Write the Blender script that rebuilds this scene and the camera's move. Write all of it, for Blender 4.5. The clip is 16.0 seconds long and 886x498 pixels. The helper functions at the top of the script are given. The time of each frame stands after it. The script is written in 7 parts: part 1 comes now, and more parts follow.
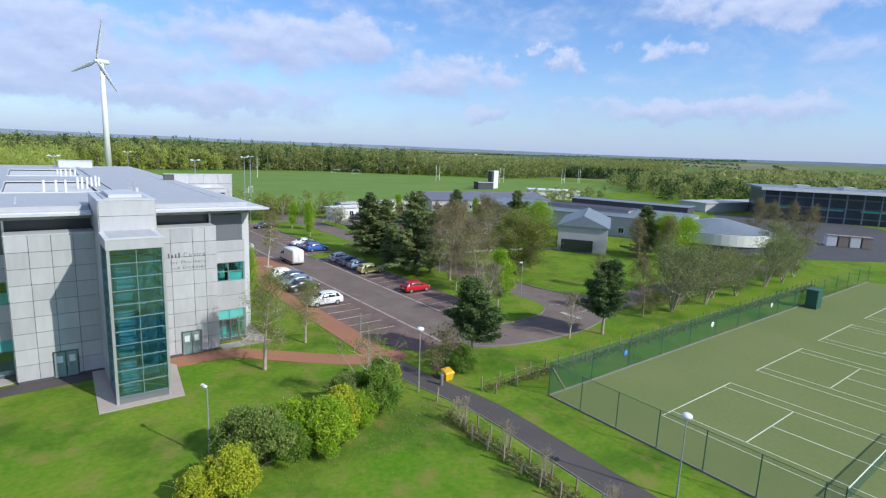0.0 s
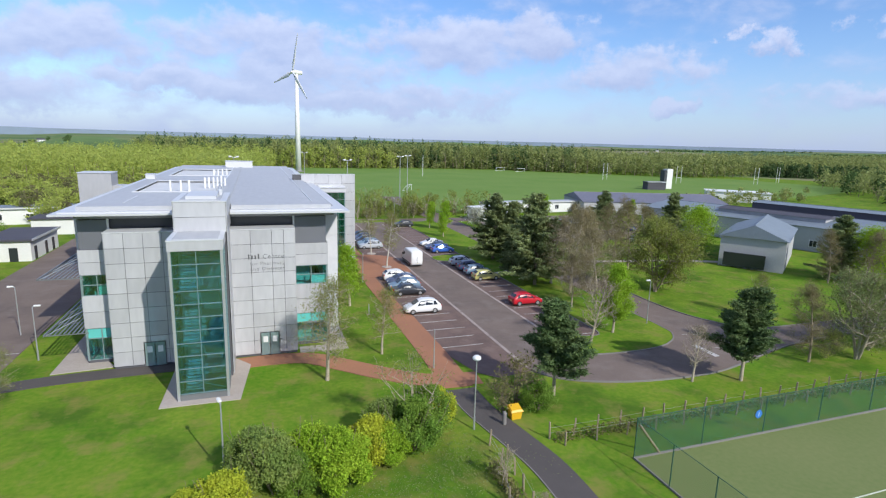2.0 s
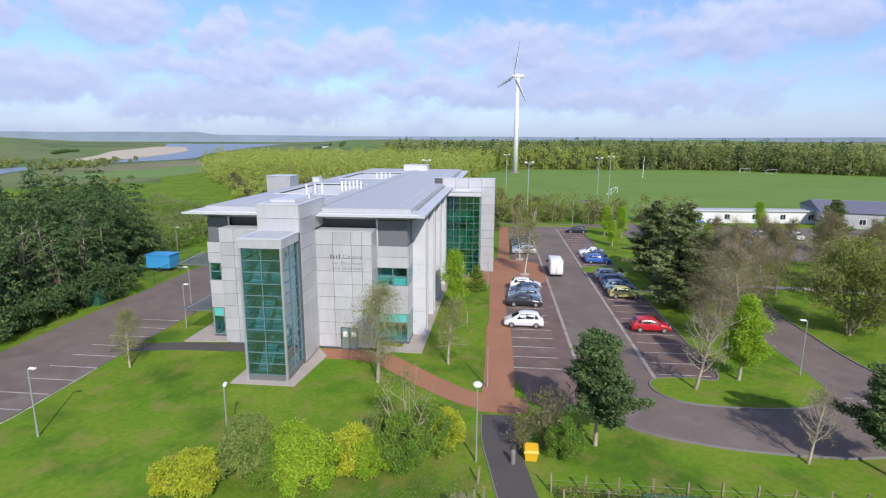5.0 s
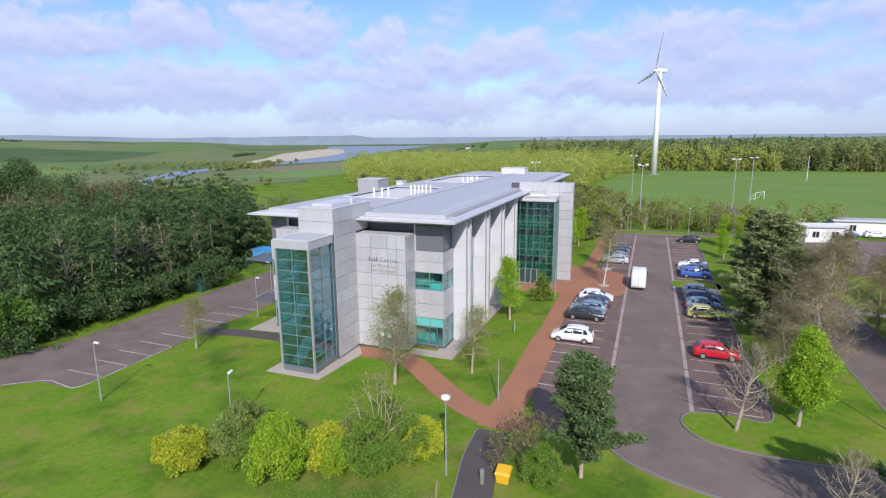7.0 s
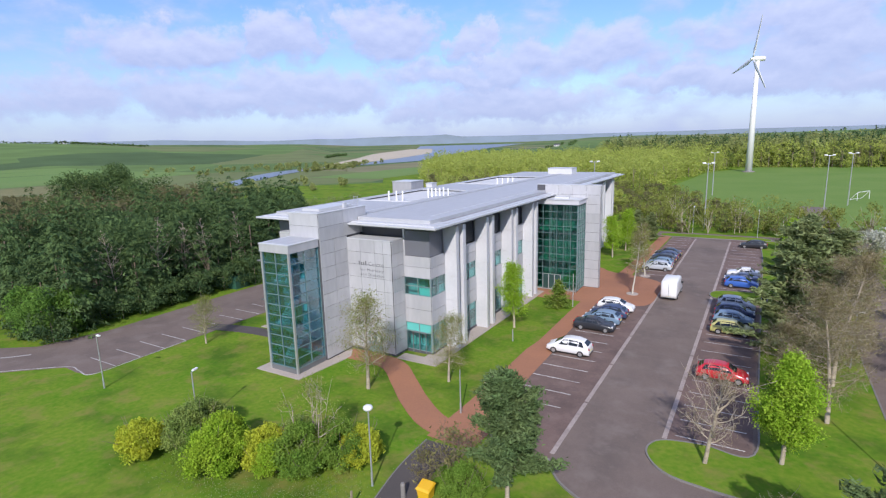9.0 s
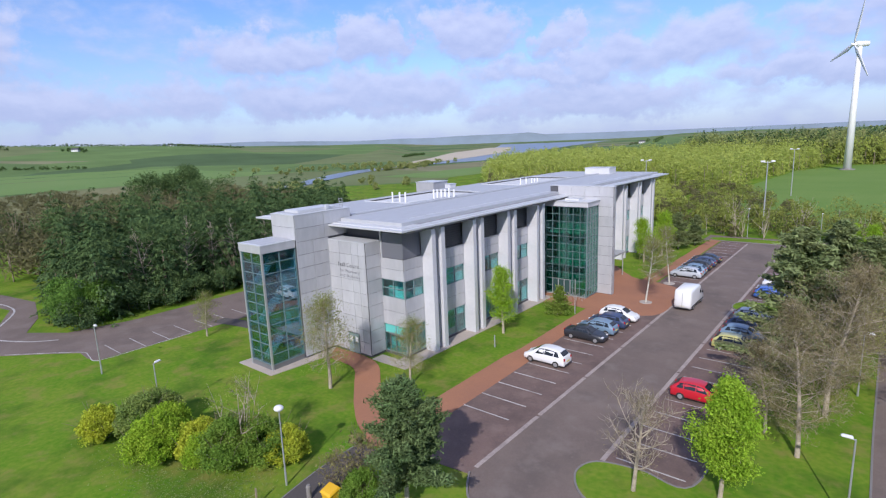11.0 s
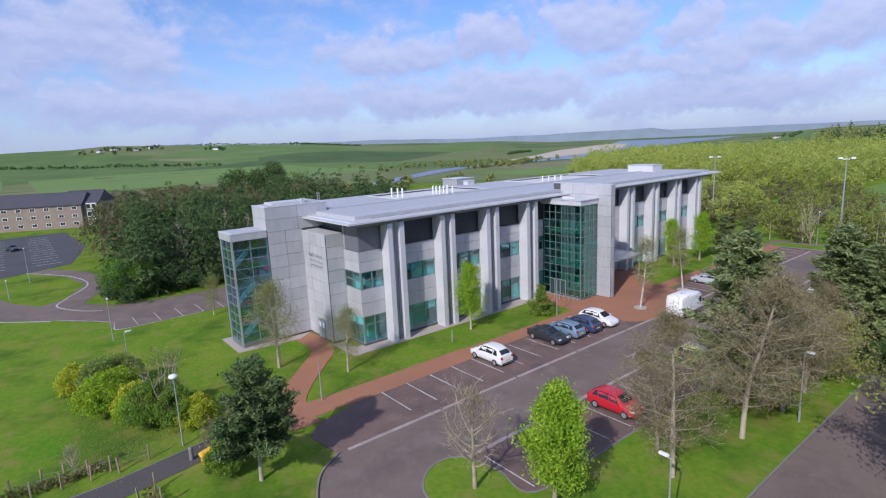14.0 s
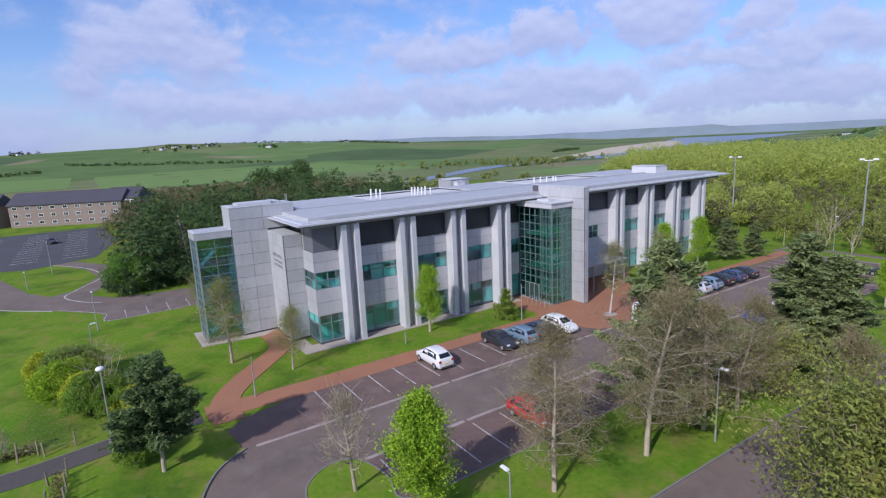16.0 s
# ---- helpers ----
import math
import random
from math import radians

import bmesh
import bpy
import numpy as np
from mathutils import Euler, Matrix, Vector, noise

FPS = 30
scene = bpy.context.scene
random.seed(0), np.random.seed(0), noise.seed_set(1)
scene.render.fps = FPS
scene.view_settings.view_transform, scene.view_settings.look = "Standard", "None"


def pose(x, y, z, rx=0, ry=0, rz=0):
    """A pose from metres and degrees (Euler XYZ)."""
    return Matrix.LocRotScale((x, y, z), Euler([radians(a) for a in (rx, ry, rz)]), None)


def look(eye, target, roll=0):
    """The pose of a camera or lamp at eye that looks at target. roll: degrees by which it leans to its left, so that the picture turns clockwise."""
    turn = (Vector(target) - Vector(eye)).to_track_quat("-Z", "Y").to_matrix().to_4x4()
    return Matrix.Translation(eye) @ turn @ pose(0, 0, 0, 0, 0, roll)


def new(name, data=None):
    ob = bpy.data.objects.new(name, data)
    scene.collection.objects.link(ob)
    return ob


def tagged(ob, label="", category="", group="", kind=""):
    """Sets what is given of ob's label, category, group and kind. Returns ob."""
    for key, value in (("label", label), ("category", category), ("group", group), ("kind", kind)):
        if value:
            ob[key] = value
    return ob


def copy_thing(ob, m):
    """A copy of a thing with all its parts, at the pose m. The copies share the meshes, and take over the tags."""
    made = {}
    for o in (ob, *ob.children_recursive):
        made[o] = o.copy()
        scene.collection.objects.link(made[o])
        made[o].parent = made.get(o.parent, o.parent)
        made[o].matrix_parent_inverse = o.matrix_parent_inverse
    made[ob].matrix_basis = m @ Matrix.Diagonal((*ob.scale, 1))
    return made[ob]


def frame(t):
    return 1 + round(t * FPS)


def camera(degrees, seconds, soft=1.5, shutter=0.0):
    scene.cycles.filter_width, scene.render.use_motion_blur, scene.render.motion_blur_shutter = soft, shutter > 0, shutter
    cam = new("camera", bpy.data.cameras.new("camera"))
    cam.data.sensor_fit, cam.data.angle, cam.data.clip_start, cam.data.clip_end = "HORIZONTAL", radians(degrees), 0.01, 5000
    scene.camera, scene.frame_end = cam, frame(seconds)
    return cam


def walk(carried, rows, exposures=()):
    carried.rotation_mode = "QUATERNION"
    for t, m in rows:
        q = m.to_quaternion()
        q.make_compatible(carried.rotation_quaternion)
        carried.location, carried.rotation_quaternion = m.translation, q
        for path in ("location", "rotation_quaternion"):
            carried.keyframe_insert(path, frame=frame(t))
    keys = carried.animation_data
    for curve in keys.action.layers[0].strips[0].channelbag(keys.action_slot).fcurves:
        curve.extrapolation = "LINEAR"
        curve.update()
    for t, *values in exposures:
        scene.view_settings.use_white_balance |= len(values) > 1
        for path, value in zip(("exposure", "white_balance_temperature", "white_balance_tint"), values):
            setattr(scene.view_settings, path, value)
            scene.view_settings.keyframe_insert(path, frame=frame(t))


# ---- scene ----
cam = camera(78.9, 16.0, soft=1.25)
METRES, EYE, TILT, LEAN, TURN = 80.0, 18.85, 0.0, 0.0, -37.8
ROWS = [
    (0.0, 0.0, 0.0, 0.0, 0.42, -10.24, -2.32),
    (0.5, 0.0185, 0.0229, 0.0019, 7.08, -10.53, -2.19),
    (1.0, 0.0384, 0.0459, 0.0028, 11.0, -10.73, -2.0),
    (1.5, 0.0612, 0.0681, 0.0037, 15.08, -10.96, -1.81),
    (2.0, 0.0861, 0.0886, 0.0047, 18.71, -11.09, -1.58),
    (2.5, 0.111, 0.1078, 0.0059, 22.59, -11.16, -1.37),
    (3.0, 0.1353, 0.1266, 0.0064, 29.24, -11.27, -1.22),
    (3.5, 0.1591, 0.1442, 0.0075, 34.01, -11.36, -0.96),
    (6.0, 0.2646, 0.2532, 0.0156, 50.63, -11.49, 0.04),
    (6.5, 0.2836, 0.2793, 0.0171, 55.13, -11.44, 0.22),
    (7.0, 0.3006, 0.3069, 0.018, 58.72, -11.34, 0.48),
    (7.5, 0.3153, 0.3352, 0.0189, 61.42, -11.38, 0.74),
    (8.0, 0.3283, 0.3637, 0.0204, 64.19, -11.29, 1.05),
    (8.5, 0.339, 0.3924, 0.0216, 66.2, -11.33, 1.34),
    (9.0, 0.3474, 0.4213, 0.0226, 68.3, -11.34, 1.52),
    (11.5, 0.3862, 0.5782, 0.0223, 79.43, -11.12, 2.32),
    (12.0, 0.3938, 0.6117, 0.0198, 82.02, -11.01, 2.4),
    (12.5, 0.4005, 0.6439, 0.0176, 84.3, -10.98, 2.46),
    (13.0, 0.4077, 0.6744, 0.0165, 86.03, -10.99, 2.49),
    (13.5, 0.4138, 0.7044, 0.015, 87.67, -10.97, 2.54),
    (14.0, 0.417, 0.7337, 0.0141, 89.04, -10.99, 2.57),
    (14.5, 0.418, 0.7623, 0.014, 90.21, -11.02, 2.61),
    (15.0, 0.4173, 0.7927, 0.0138, 91.62, -11.03, 2.59),
    (15.5, 0.4154, 0.8248, 0.0141, 93.29, -11.08, 2.62),
    (16.0, 0.4141, 0.8563, 0.0154, 94.44, -11.03, 2.63),
]
walk(cam, [(t, pose(0, 0, EYE, TILT, LEAN, TURN) @ pose(METRES * x, METRES * y, METRES * z, 90 + pitch, roll, yaw)) for t, x, y, z, yaw, pitch, roll in ROWS],
     exposures=[(0.0, -0.03, 6200, 6), (3.0, -0.03, 6350, 10), (7.0, 0.0, 6350, 14), (10.0, -0.06, 6200, 15), (13.0, -0.18, 6100, 16), (16.0, -0.26, 6000, 17)])

# ---- world, sun, exposure ----
SUN_TO = Vector((0.385, -0.92, 0.70)).normalized()
world = bpy.data.worlds.new("sky")
scene.world = world
world.use_nodes = True
wn, wl = world.node_tree.nodes, world.node_tree.links
wn.clear()


def wnode(kind, **inputs):
    n = wn.new(kind)
    for key, value in inputs.items():
        n.inputs[key].default_value = value
    return n


def wmath(op, a, b=0.0):
    n = wn.new("ShaderNodeMath")
    n.operation = op
    for i, v in enumerate((a, b)):
        if isinstance(v, (int, float)):
            n.inputs[i].default_value = v
        else:
            wl.new(v, n.inputs[i])
    return n.outputs[0]


sky = wn.new("ShaderNodeTexSky")
sky.sky_type = "NISHITA"
sky.sun_disc = False
sky.sun_elevation = math.asin(SUN_TO.z)
sky.sun_rotation = math.atan2(SUN_TO.x, SUN_TO.y)
sky.air_density, sky.dust_density, sky.ozone_density = 1.0, 0.4, 2.0
coord = wn.new("ShaderNodeTexCoord")
split = wn.new("ShaderNodeSeparateXYZ")
wl.new(coord.outputs["Generated"], split.inputs[0])
# banks of cloud: azimuth from north, height over the horizon, half width and half height, in degrees
CLOUDS = ((20, 9.6, 10, 2.9), (27.5, 10.3, 6, 2.6), (10, 4.4, 19, 1.9), (2.9, 9.2, 8, 2.7), (38, 7.6, 7, 2.3), (57.6, 10.1, 3.8, 1.2), (48.7, 9.5, 2.8, 1.1), (66, 13.8, 8, 2.1), (63, 5, 14, 1.4), (42.8, 4.2, 3.4, 1.1),
          (-13.2, 8.5, 7.5, 2.7), (-1, 9.2, 8, 2.7), (-22.5, 3, 16, 1.8), (-4, 5, 12, 1.7), (-27.1, 9.6, 3.2, 2.5), (-36, 10.6, 5.2, 3.0), (-46, 10.2, 3.6, 3.0), (-55.5, 9.0, 9, 2.5), (5, 6.8, 13, 3.2), (-58, 5, 12, 2.2),
          (-20, 7.2, 9, 2.6), (-51, 4.5, 18, 2.0), (-78, 8.6, 6, 3.4), (-85, 10.4, 9, 4.2), (-81, 5, 11, 2.4), (-93, 7.2, 7, 3.8), (-73, 4.4, 14, 2.1), (-44, 5.3, 14, 2.3), (-25, 4.1, 11, 2.1), (-31, 6.6, 8, 1.6))


def vmath(op, a, b):
    n = wn.new("ShaderNodeVectorMath")
    n.operation = op
    for i, v in enumerate((a, b)):
        if isinstance(v, tuple):
            n.inputs[i].default_value = v
        else:
            wl.new(v, n.inputs[i])
    return n


ragged = wnode("ShaderNodeTexNoise", Scale=13.0, Detail=6.0, Roughness=0.62)
wl.new(coord.outputs["Generated"], ragged.inputs["Vector"])
bearing = wn.new("ShaderNodeCombineXYZ")
wl.new(wmath("ARCTAN2", split.outputs[0], split.outputs[1]), bearing.inputs[0])
wl.new(split.outputs[2], bearing.inputs[1])
wander = vmath("MULTIPLY", vmath("SUBTRACT", ragged.outputs["Color"], (0.5, 0.5, 0.5)).outputs[0], (0.30, 0.10, 0.0)).outputs[0]
bearing = vmath("ADD", bearing.outputs[0], wander).outputs[0]
beyond = wn.new("ShaderNodeMapRange")
beyond.interpolation_type = "SMOOTHSTEP"
beyond.inputs["From Min"].default_value, beyond.inputs["From Max"].default_value = 0.25, 0.42
wl.new(wmath("ADD", split.outputs[2], wmath("MULTIPLY", wmath("MAXIMUM", wmath("SUBTRACT", 0.1, split.outputs[1]), 0.0), 2.0)), beyond.inputs["Value"])


def cloud_field(up):
    """How much cloud stands in a direction, looked up a little higher."""
    at = vmath("ADD", bearing, (0.0, up, 0.0)).outputs[0]
    most = 0.0
    for az, el, wide, tall in CLOUDS:
        off = vmath("MULTIPLY", vmath("SUBTRACT", at, (radians(az), math.sin(radians(el)), 0.0)).outputs[0], (1 / radians(wide), 1 / radians(tall), 0.0)).outputs[0]
        most = wmath("MAXIMUM", most, wmath("SUBTRACT", 1.0, vmath("DOT_PRODUCT", off, off).outputs["Value"]))
    moved = vmath("MULTIPLY", vmath("ADD", coord.outputs["Generated"], (3.1, 0.4, 0.7 + up)).outputs[0], (1.0, 1.0, 1.9)).outputs[0]
    fine, broad = wnode("ShaderNodeTexNoise", Scale=11.0, Detail=7.0, Roughness=0.55, Distortion=0.15), wnode("ShaderNodeTexNoise", Scale=3.0, Detail=2.0, Roughness=0.5)
    for t in (fine, broad):
        wl.new(moved, t.inputs["Vector"])
    rest = wmath("MULTIPLY", wmath("SUBTRACT", broad.outputs[0], 0.40), 4.0)
    mixed = wmath("ADD", wmath("MULTIPLY", most, wmath("SUBTRACT", 1.0, beyond.outputs[0])), wmath("MULTIPLY", rest, beyond.outputs[0]))
    return wmath("ADD", mixed, wmath("MULTIPLY", wmath("SUBTRACT", fine.outputs[0], 0.5), 2.4))


here, above = cloud_field(0.0), cloud_field(0.012)
cover = wn.new("ShaderNodeMapRange")
cover.interpolation_type = "SMOOTHSTEP"
cover.inputs["From Min"].default_value, cover.inputs["From Max"].default_value = -0.25, 0.85
cover.inputs["To Max"].default_value = 0.9
wl.new(here, cover.inputs["Value"])
shade = wn.new("ShaderNodeMapRange")
shade.inputs["From Min"].default_value, shade.inputs["From Max"].default_value = -0.6, 0.55
wl.new(wmath("SUBTRACT", here, above), shade.inputs["Value"])
tone = wn.new("ShaderNodeMix")
tone.data_type = "RGBA"
tone.inputs["A"].default_value, tone.inputs["B"].default_value = (4.6, 5.4, 8.3, 1), (7.2, 7.8, 10.2, 1)
wl.new(shade.outputs[0], tone.inputs["Factor"])
deep = wnode("ShaderNodeHueSaturation", Saturation=1.1, Value=1.42)
wl.new(sky.outputs[0], deep.inputs["Color"])
tint = wn.new("ShaderNodeMix")
tint.data_type, tint.blend_type = "RGBA", "MULTIPLY"
tint.inputs["Factor"].default_value = 1.0
tint.inputs["B"].default_value = (0.88, 1.0, 1.25, 1)
wl.new(deep.outputs[0], tint.inputs["A"])
blend = wn.new("ShaderNodeMix")
blend.data_type = "RGBA"
wl.new(cover.outputs[0], blend.inputs["Factor"])
wl.new(tint.outputs["Result"], blend.inputs["A"])
wl.new(tone.outputs["Result"], blend.inputs["B"])
haze = wn.new("ShaderNodeMix")
haze.data_type = "RGBA"
haze.inputs["B"].default_value = (4.6, 5.5, 8.1, 1)
wl.new(wmath("MULTIPLY", wmath("POWER", wmath("SUBTRACT", 1.0, wmath("MAXIMUM", split.outputs[2], 0.0)), 10.0), 0.85), haze.inputs["Factor"])
wl.new(blend.outputs["Result"], haze.inputs["A"])
back = wnode("ShaderNodeBackground", Strength=0.1)
wl.new(haze.outputs["Result"], back.inputs[0])
wl.new(back.outputs[0], wn.new("ShaderNodeOutputWorld").inputs[0])

sun = new("sun", bpy.data.lights.new("sun", "SUN"))
sun.data.energy, sun.data.angle, sun.data.color = 4.6, radians(0.6), (1.0, 0.95, 0.86)
sun.matrix_basis = look((0, 0, 80), Vector((0, 0, 80)) - SUN_TO)


# ---- materials ----
def material(name, base, rough=0.6, metal=0.0, second=None, scale=3.0, fine=40.0, amount=0.5, bump=0.0, bump_scale=60.0, vary=0.0, island=0.0, spec=0.5, stretch=(1, 1, 1)):
    """A procedural surface: two colours mixed by coarse and fine noise, with relief, and a brightness that differs from piece to piece."""
    m = bpy.data.materials.new(name)
    m.use_nodes = True
    n, l = m.node_tree.nodes, m.node_tree.links
    p = n["Principled BSDF"]
    p.inputs["Roughness"].default_value, p.inputs["Metallic"].default_value = rough, metal
    p.inputs["Specular IOR Level"].default_value = spec
    mp = n.new("ShaderNodeMapping")
    mp.inputs["Scale"].default_value = stretch
    geo = n.new("ShaderNodeNewGeometry")
    l.new(geo.outputs["Position"], mp.inputs[0])
    big = n.new("ShaderNodeTexNoise")
    big.inputs["Scale"].default_value, big.inputs["Detail"].default_value = 1.0 / scale, 4.0
    small = n.new("ShaderNodeTexNoise")
    small.inputs["Scale"].default_value, small.inputs["Detail"].default_value = fine, 3.0
    for t in (big, small):
        l.new(mp.outputs[0], t.inputs["Vector"])
    add = n.new("ShaderNodeMath")
    add.operation = "ADD"
    l.new(big.outputs[0], add.inputs[0])
    l.new(small.outputs[0], add.inputs[1])
    rng = n.new("ShaderNodeMapRange")
    rng.inputs["From Min"].default_value, rng.inputs["From Max"].default_value = 0.7, 1.3
    rng.inputs["To Max"].default_value = amount
    l.new(add.outputs[0], rng.inputs["Value"])
    mix = n.new("ShaderNodeMix")
    mix.data_type = "RGBA"
    second = second or tuple(c * 0.7 for c in base)
    mix.inputs["A"].default_value, mix.inputs["B"].default_value = (*base, 1), (*second, 1)
    l.new(rng.outputs[0], mix.inputs["Factor"])
    colour = mix.outputs["Result"]
    if vary or island:
        hsv = n.new("ShaderNodeHueSaturation")
        r = n.new("ShaderNodeMapRange")
        k = vary or island
        r.inputs["To Min"].default_value, r.inputs["To Max"].default_value = 1 - k, 1 + k
        if vary:
            l.new(n.new("ShaderNodeObjectInfo").outputs["Random"], r.inputs["Value"])
        else:
            l.new(geo.outputs["Random Per Island"], r.inputs["Value"])
        l.new(r.outputs[0], hsv.inputs["Value"])
        l.new(colour, hsv.inputs["Color"])
        colour = hsv.outputs[0]
    l.new(colour, p.inputs["Base Color"])
    if bump:
        bn = n.new("ShaderNodeTexNoise")
        bn.inputs["Scale"].default_value, bn.inputs["Detail"].default_value = bump_scale, 3.0
        l.new(mp.outputs[0], bn.inputs["Vector"])
        b = n.new("ShaderNodeBump")
        b.inputs["Strength"].default_value, b.inputs["Distance"].default_value = bump, 0.02
        l.new(bn.outputs[0], b.inputs["Height"])
        l.new(b.outputs[0], p.inputs["Normal"])
    return m


def leaf_material(name, base, second, island=0.35, through_light=0.35):
    m = bpy.data.materials.new(name)
    m.use_nodes = True
    n, l = m.node_tree.nodes, m.node_tree.links
    n.remove(n["Principled BSDF"])
    geo = n.new("ShaderNodeNewGeometry")
    big = n.new("ShaderNodeTexNoise")
    big.inputs["Scale"].default_value = 0.7
    l.new(geo.outputs["Position"], big.inputs["Vector"])
    ramp = n.new("ShaderNodeMapRange")
    ramp.inputs["From Min"].default_value, ramp.inputs["From Max"].default_value = 0.35, 0.65
    l.new(big.outputs[0], ramp.inputs["Value"])
    mix = n.new("ShaderNodeMix")
    mix.data_type = "RGBA"
    mix.inputs["A"].default_value, mix.inputs["B"].default_value = (*base, 1), (*second, 1)
    l.new(ramp.outputs[0], mix.inputs["Factor"])
    hsv = n.new("ShaderNodeHueSaturation")
    r = n.new("ShaderNodeMapRange")
    r.inputs["To Min"].default_value, r.inputs["To Max"].default_value = 1 - island, 1 + island
    l.new(geo.outputs["Random Per Island"], r.inputs["Value"])
    l.new(r.outputs[0], hsv.inputs["Value"])
    l.new(mix.outputs["Result"], hsv.inputs["Color"])
    d, t, s = n.new("ShaderNodeBsdfDiffuse"), n.new("ShaderNodeBsdfTranslucent"), n.new("ShaderNodeMixShader")
    s.inputs[0].default_value = through_light
    l.new(hsv.outputs[0], d.inputs[0])
    l.new(hsv.outputs[0], t.inputs[0])
    l.new(d.outputs[0], s.inputs[1])
    l.new(t.outputs[0], s.inputs[2])
    l.new(s.outputs[0], n["Material Output"].inputs[0])
    return m


def glass_material(name, tint, gloss=0.9, least=0.06):
    """Tinted pane: lets tinted light through and mirrors more the flatter one looks at it."""
    m = bpy.data.materials.new(name)
    m.use_nodes = True
    n, l = m.node_tree.nodes, m.node_tree.links
    n.remove(n["Principled BSDF"])
    tr, gl, mx, lw = n.new("ShaderNodeBsdfTransparent"), n.new("ShaderNodeBsdfGlossy"), n.new("ShaderNodeMixShader"), n.new("ShaderNodeLayerWeight")
    tr.inputs[0].default_value = (*tint, 1)
    gl.inputs[0].default_value = (gloss, gloss, gloss, 1)
    gl.inputs["Roughness"].default_value = 0.02
    steep = n.new("ShaderNodeMath")
    steep.operation = "POWER"
    steep.inputs[1].default_value = 4.0
    l.new(lw.outputs["Facing"], steep.inputs[0])
    span = n.new("ShaderNodeMapRange")
    span.inputs["To Min"].default_value, span.inputs["To Max"].default_value = least, 0.9
    l.new(steep.outputs[0], span.inputs["Value"])
    l.new(span.outputs[0], mx.inputs[0])
    l.new(tr.outputs[0], mx.inputs[1])
    l.new(gl.outputs[0], mx.inputs[2])
    l.new(mx.outputs[0], n["Material Output"].inputs[0])
    return m


GRASS = material("mown_grass", (0.082, 0.196, 0.013), 0.9, second=(0.180, 0.242, 0.030), scale=7, fine=2.5, amount=1.0, bump=0.5, bump_scale=25, spec=0.03)
def blotched(m, worn, dark):
    """Adds dark and worn patches of a few metres to a material."""
    n, l = m.node_tree.nodes, m.node_tree.links
    p = n["Principled BSDF"]
    colour = p.inputs["Base Color"].links[0].from_socket
    geo = n.new("ShaderNodeNewGeometry")
    for tone, scale, low, high, most in ((dark, 0.16, 0.48, 0.66, 0.85), (worn, 0.42, 0.51, 0.68, 0.7), (worn, 1.7, 0.58, 0.72, 0.4)):
        t, r, x = n.new("ShaderNodeTexNoise"), n.new("ShaderNodeMapRange"), n.new("ShaderNodeMix")
        t.inputs["Scale"].default_value, t.inputs["Detail"].default_value, t.inputs["Roughness"].default_value = scale, 6.0, 0.62
        r.inputs["From Min"].default_value, r.inputs["From Max"].default_value, r.inputs["To Max"].default_value = low, high, most
        x.data_type = "RGBA"
        x.inputs["B"].default_value = (*tone, 1)
        l.new(geo.outputs["Position"], t.inputs["Vector"])
        l.new(t.outputs[0], r.inputs["Value"])
        l.new(r.outputs[0], x.inputs["Factor"])
        l.new(colour, x.inputs["A"])
        colour = x.outputs["Result"]
    l.new(colour, p.inputs["Base Color"])


blotched(GRASS, (0.225, 0.200, 0.060), (0.060, 0.120, 0.016))
PITCH = material("pitch_grass", (0.115, 0.205, 0.040), 0.9, second=(0.175, 0.25, 0.065), scale=25, fine=2, amount=0.8, spec=0.1)
FIELD = material("farm_field", (0.125, 0.22, 0.06), 0.9, second=(0.175, 0.24, 0.08), scale=90, fine=0.4, amount=0.8, spec=0.1)
ROUGH_LAND = material("rough_pasture", (0.22, 0.20, 0.10), 0.95, second=(0.12, 0.15, 0.06), scale=60, fine=0.2, amount=0.9, spec=0.1)


def farm_material():
    """Hedged fields, each with its own green or straw tone."""
    m = bpy.data.materials.new("farmland")
    m.use_nodes = True
    n, l = m.node_tree.nodes, m.node_tree.links
    geo = n.new("ShaderNodeNewGeometry")
    cells = n.new("ShaderNodeTexVoronoi")
    cells.inputs["Scale"].default_value, cells.inputs["Randomness"].default_value = 1 / 190, 0.8
    l.new(geo.outputs["Position"], cells.inputs["Vector"])
    ramp = n.new("ShaderNodeValToRGB")
    ramp.color_ramp.interpolation = "CONSTANT"
    for k, (at, c) in enumerate(((0.0, (0.135, 0.215, 0.07)), (0.3, (0.16, 0.25, 0.08)), (0.55, (0.20, 0.24, 0.10)), (0.75, (0.10, 0.16, 0.065)), (0.9, (0.26, 0.25, 0.14)))):
        e = ramp.color_ramp.elements[k] if k < 2 else ramp.color_ramp.elements.new(at)
        e.position, e.color = at, (*c, 1)
    split = n.new("ShaderNodeSeparateXYZ")
    l.new(cells.outputs["Color"], split.inputs[0])
    l.new(split.outputs[0], ramp.inputs[0])
    spots = n.new("ShaderNodeTexNoise")
    spots.inputs["Scale"].default_value, spots.inputs["Detail"].default_value = 0.02, 5.0
    l.new(geo.outputs["Position"], spots.inputs["Vector"])
    mix = n.new("ShaderNodeMix")
    mix.data_type, mix.blend_type = "RGBA", "MULTIPLY"
    mix.inputs["Factor"].default_value = 0.5
    l.new(ramp.outputs[0], mix.inputs["A"])
    l.new(spots.outputs[0], mix.inputs["B"])
    p = n["Principled BSDF"]
    p.inputs["Roughness"].default_value, p.inputs["Specular IOR Level"].default_value = 0.95, 0.1
    l.new(mix.outputs["Result"], p.inputs["Base Color"])
    return m


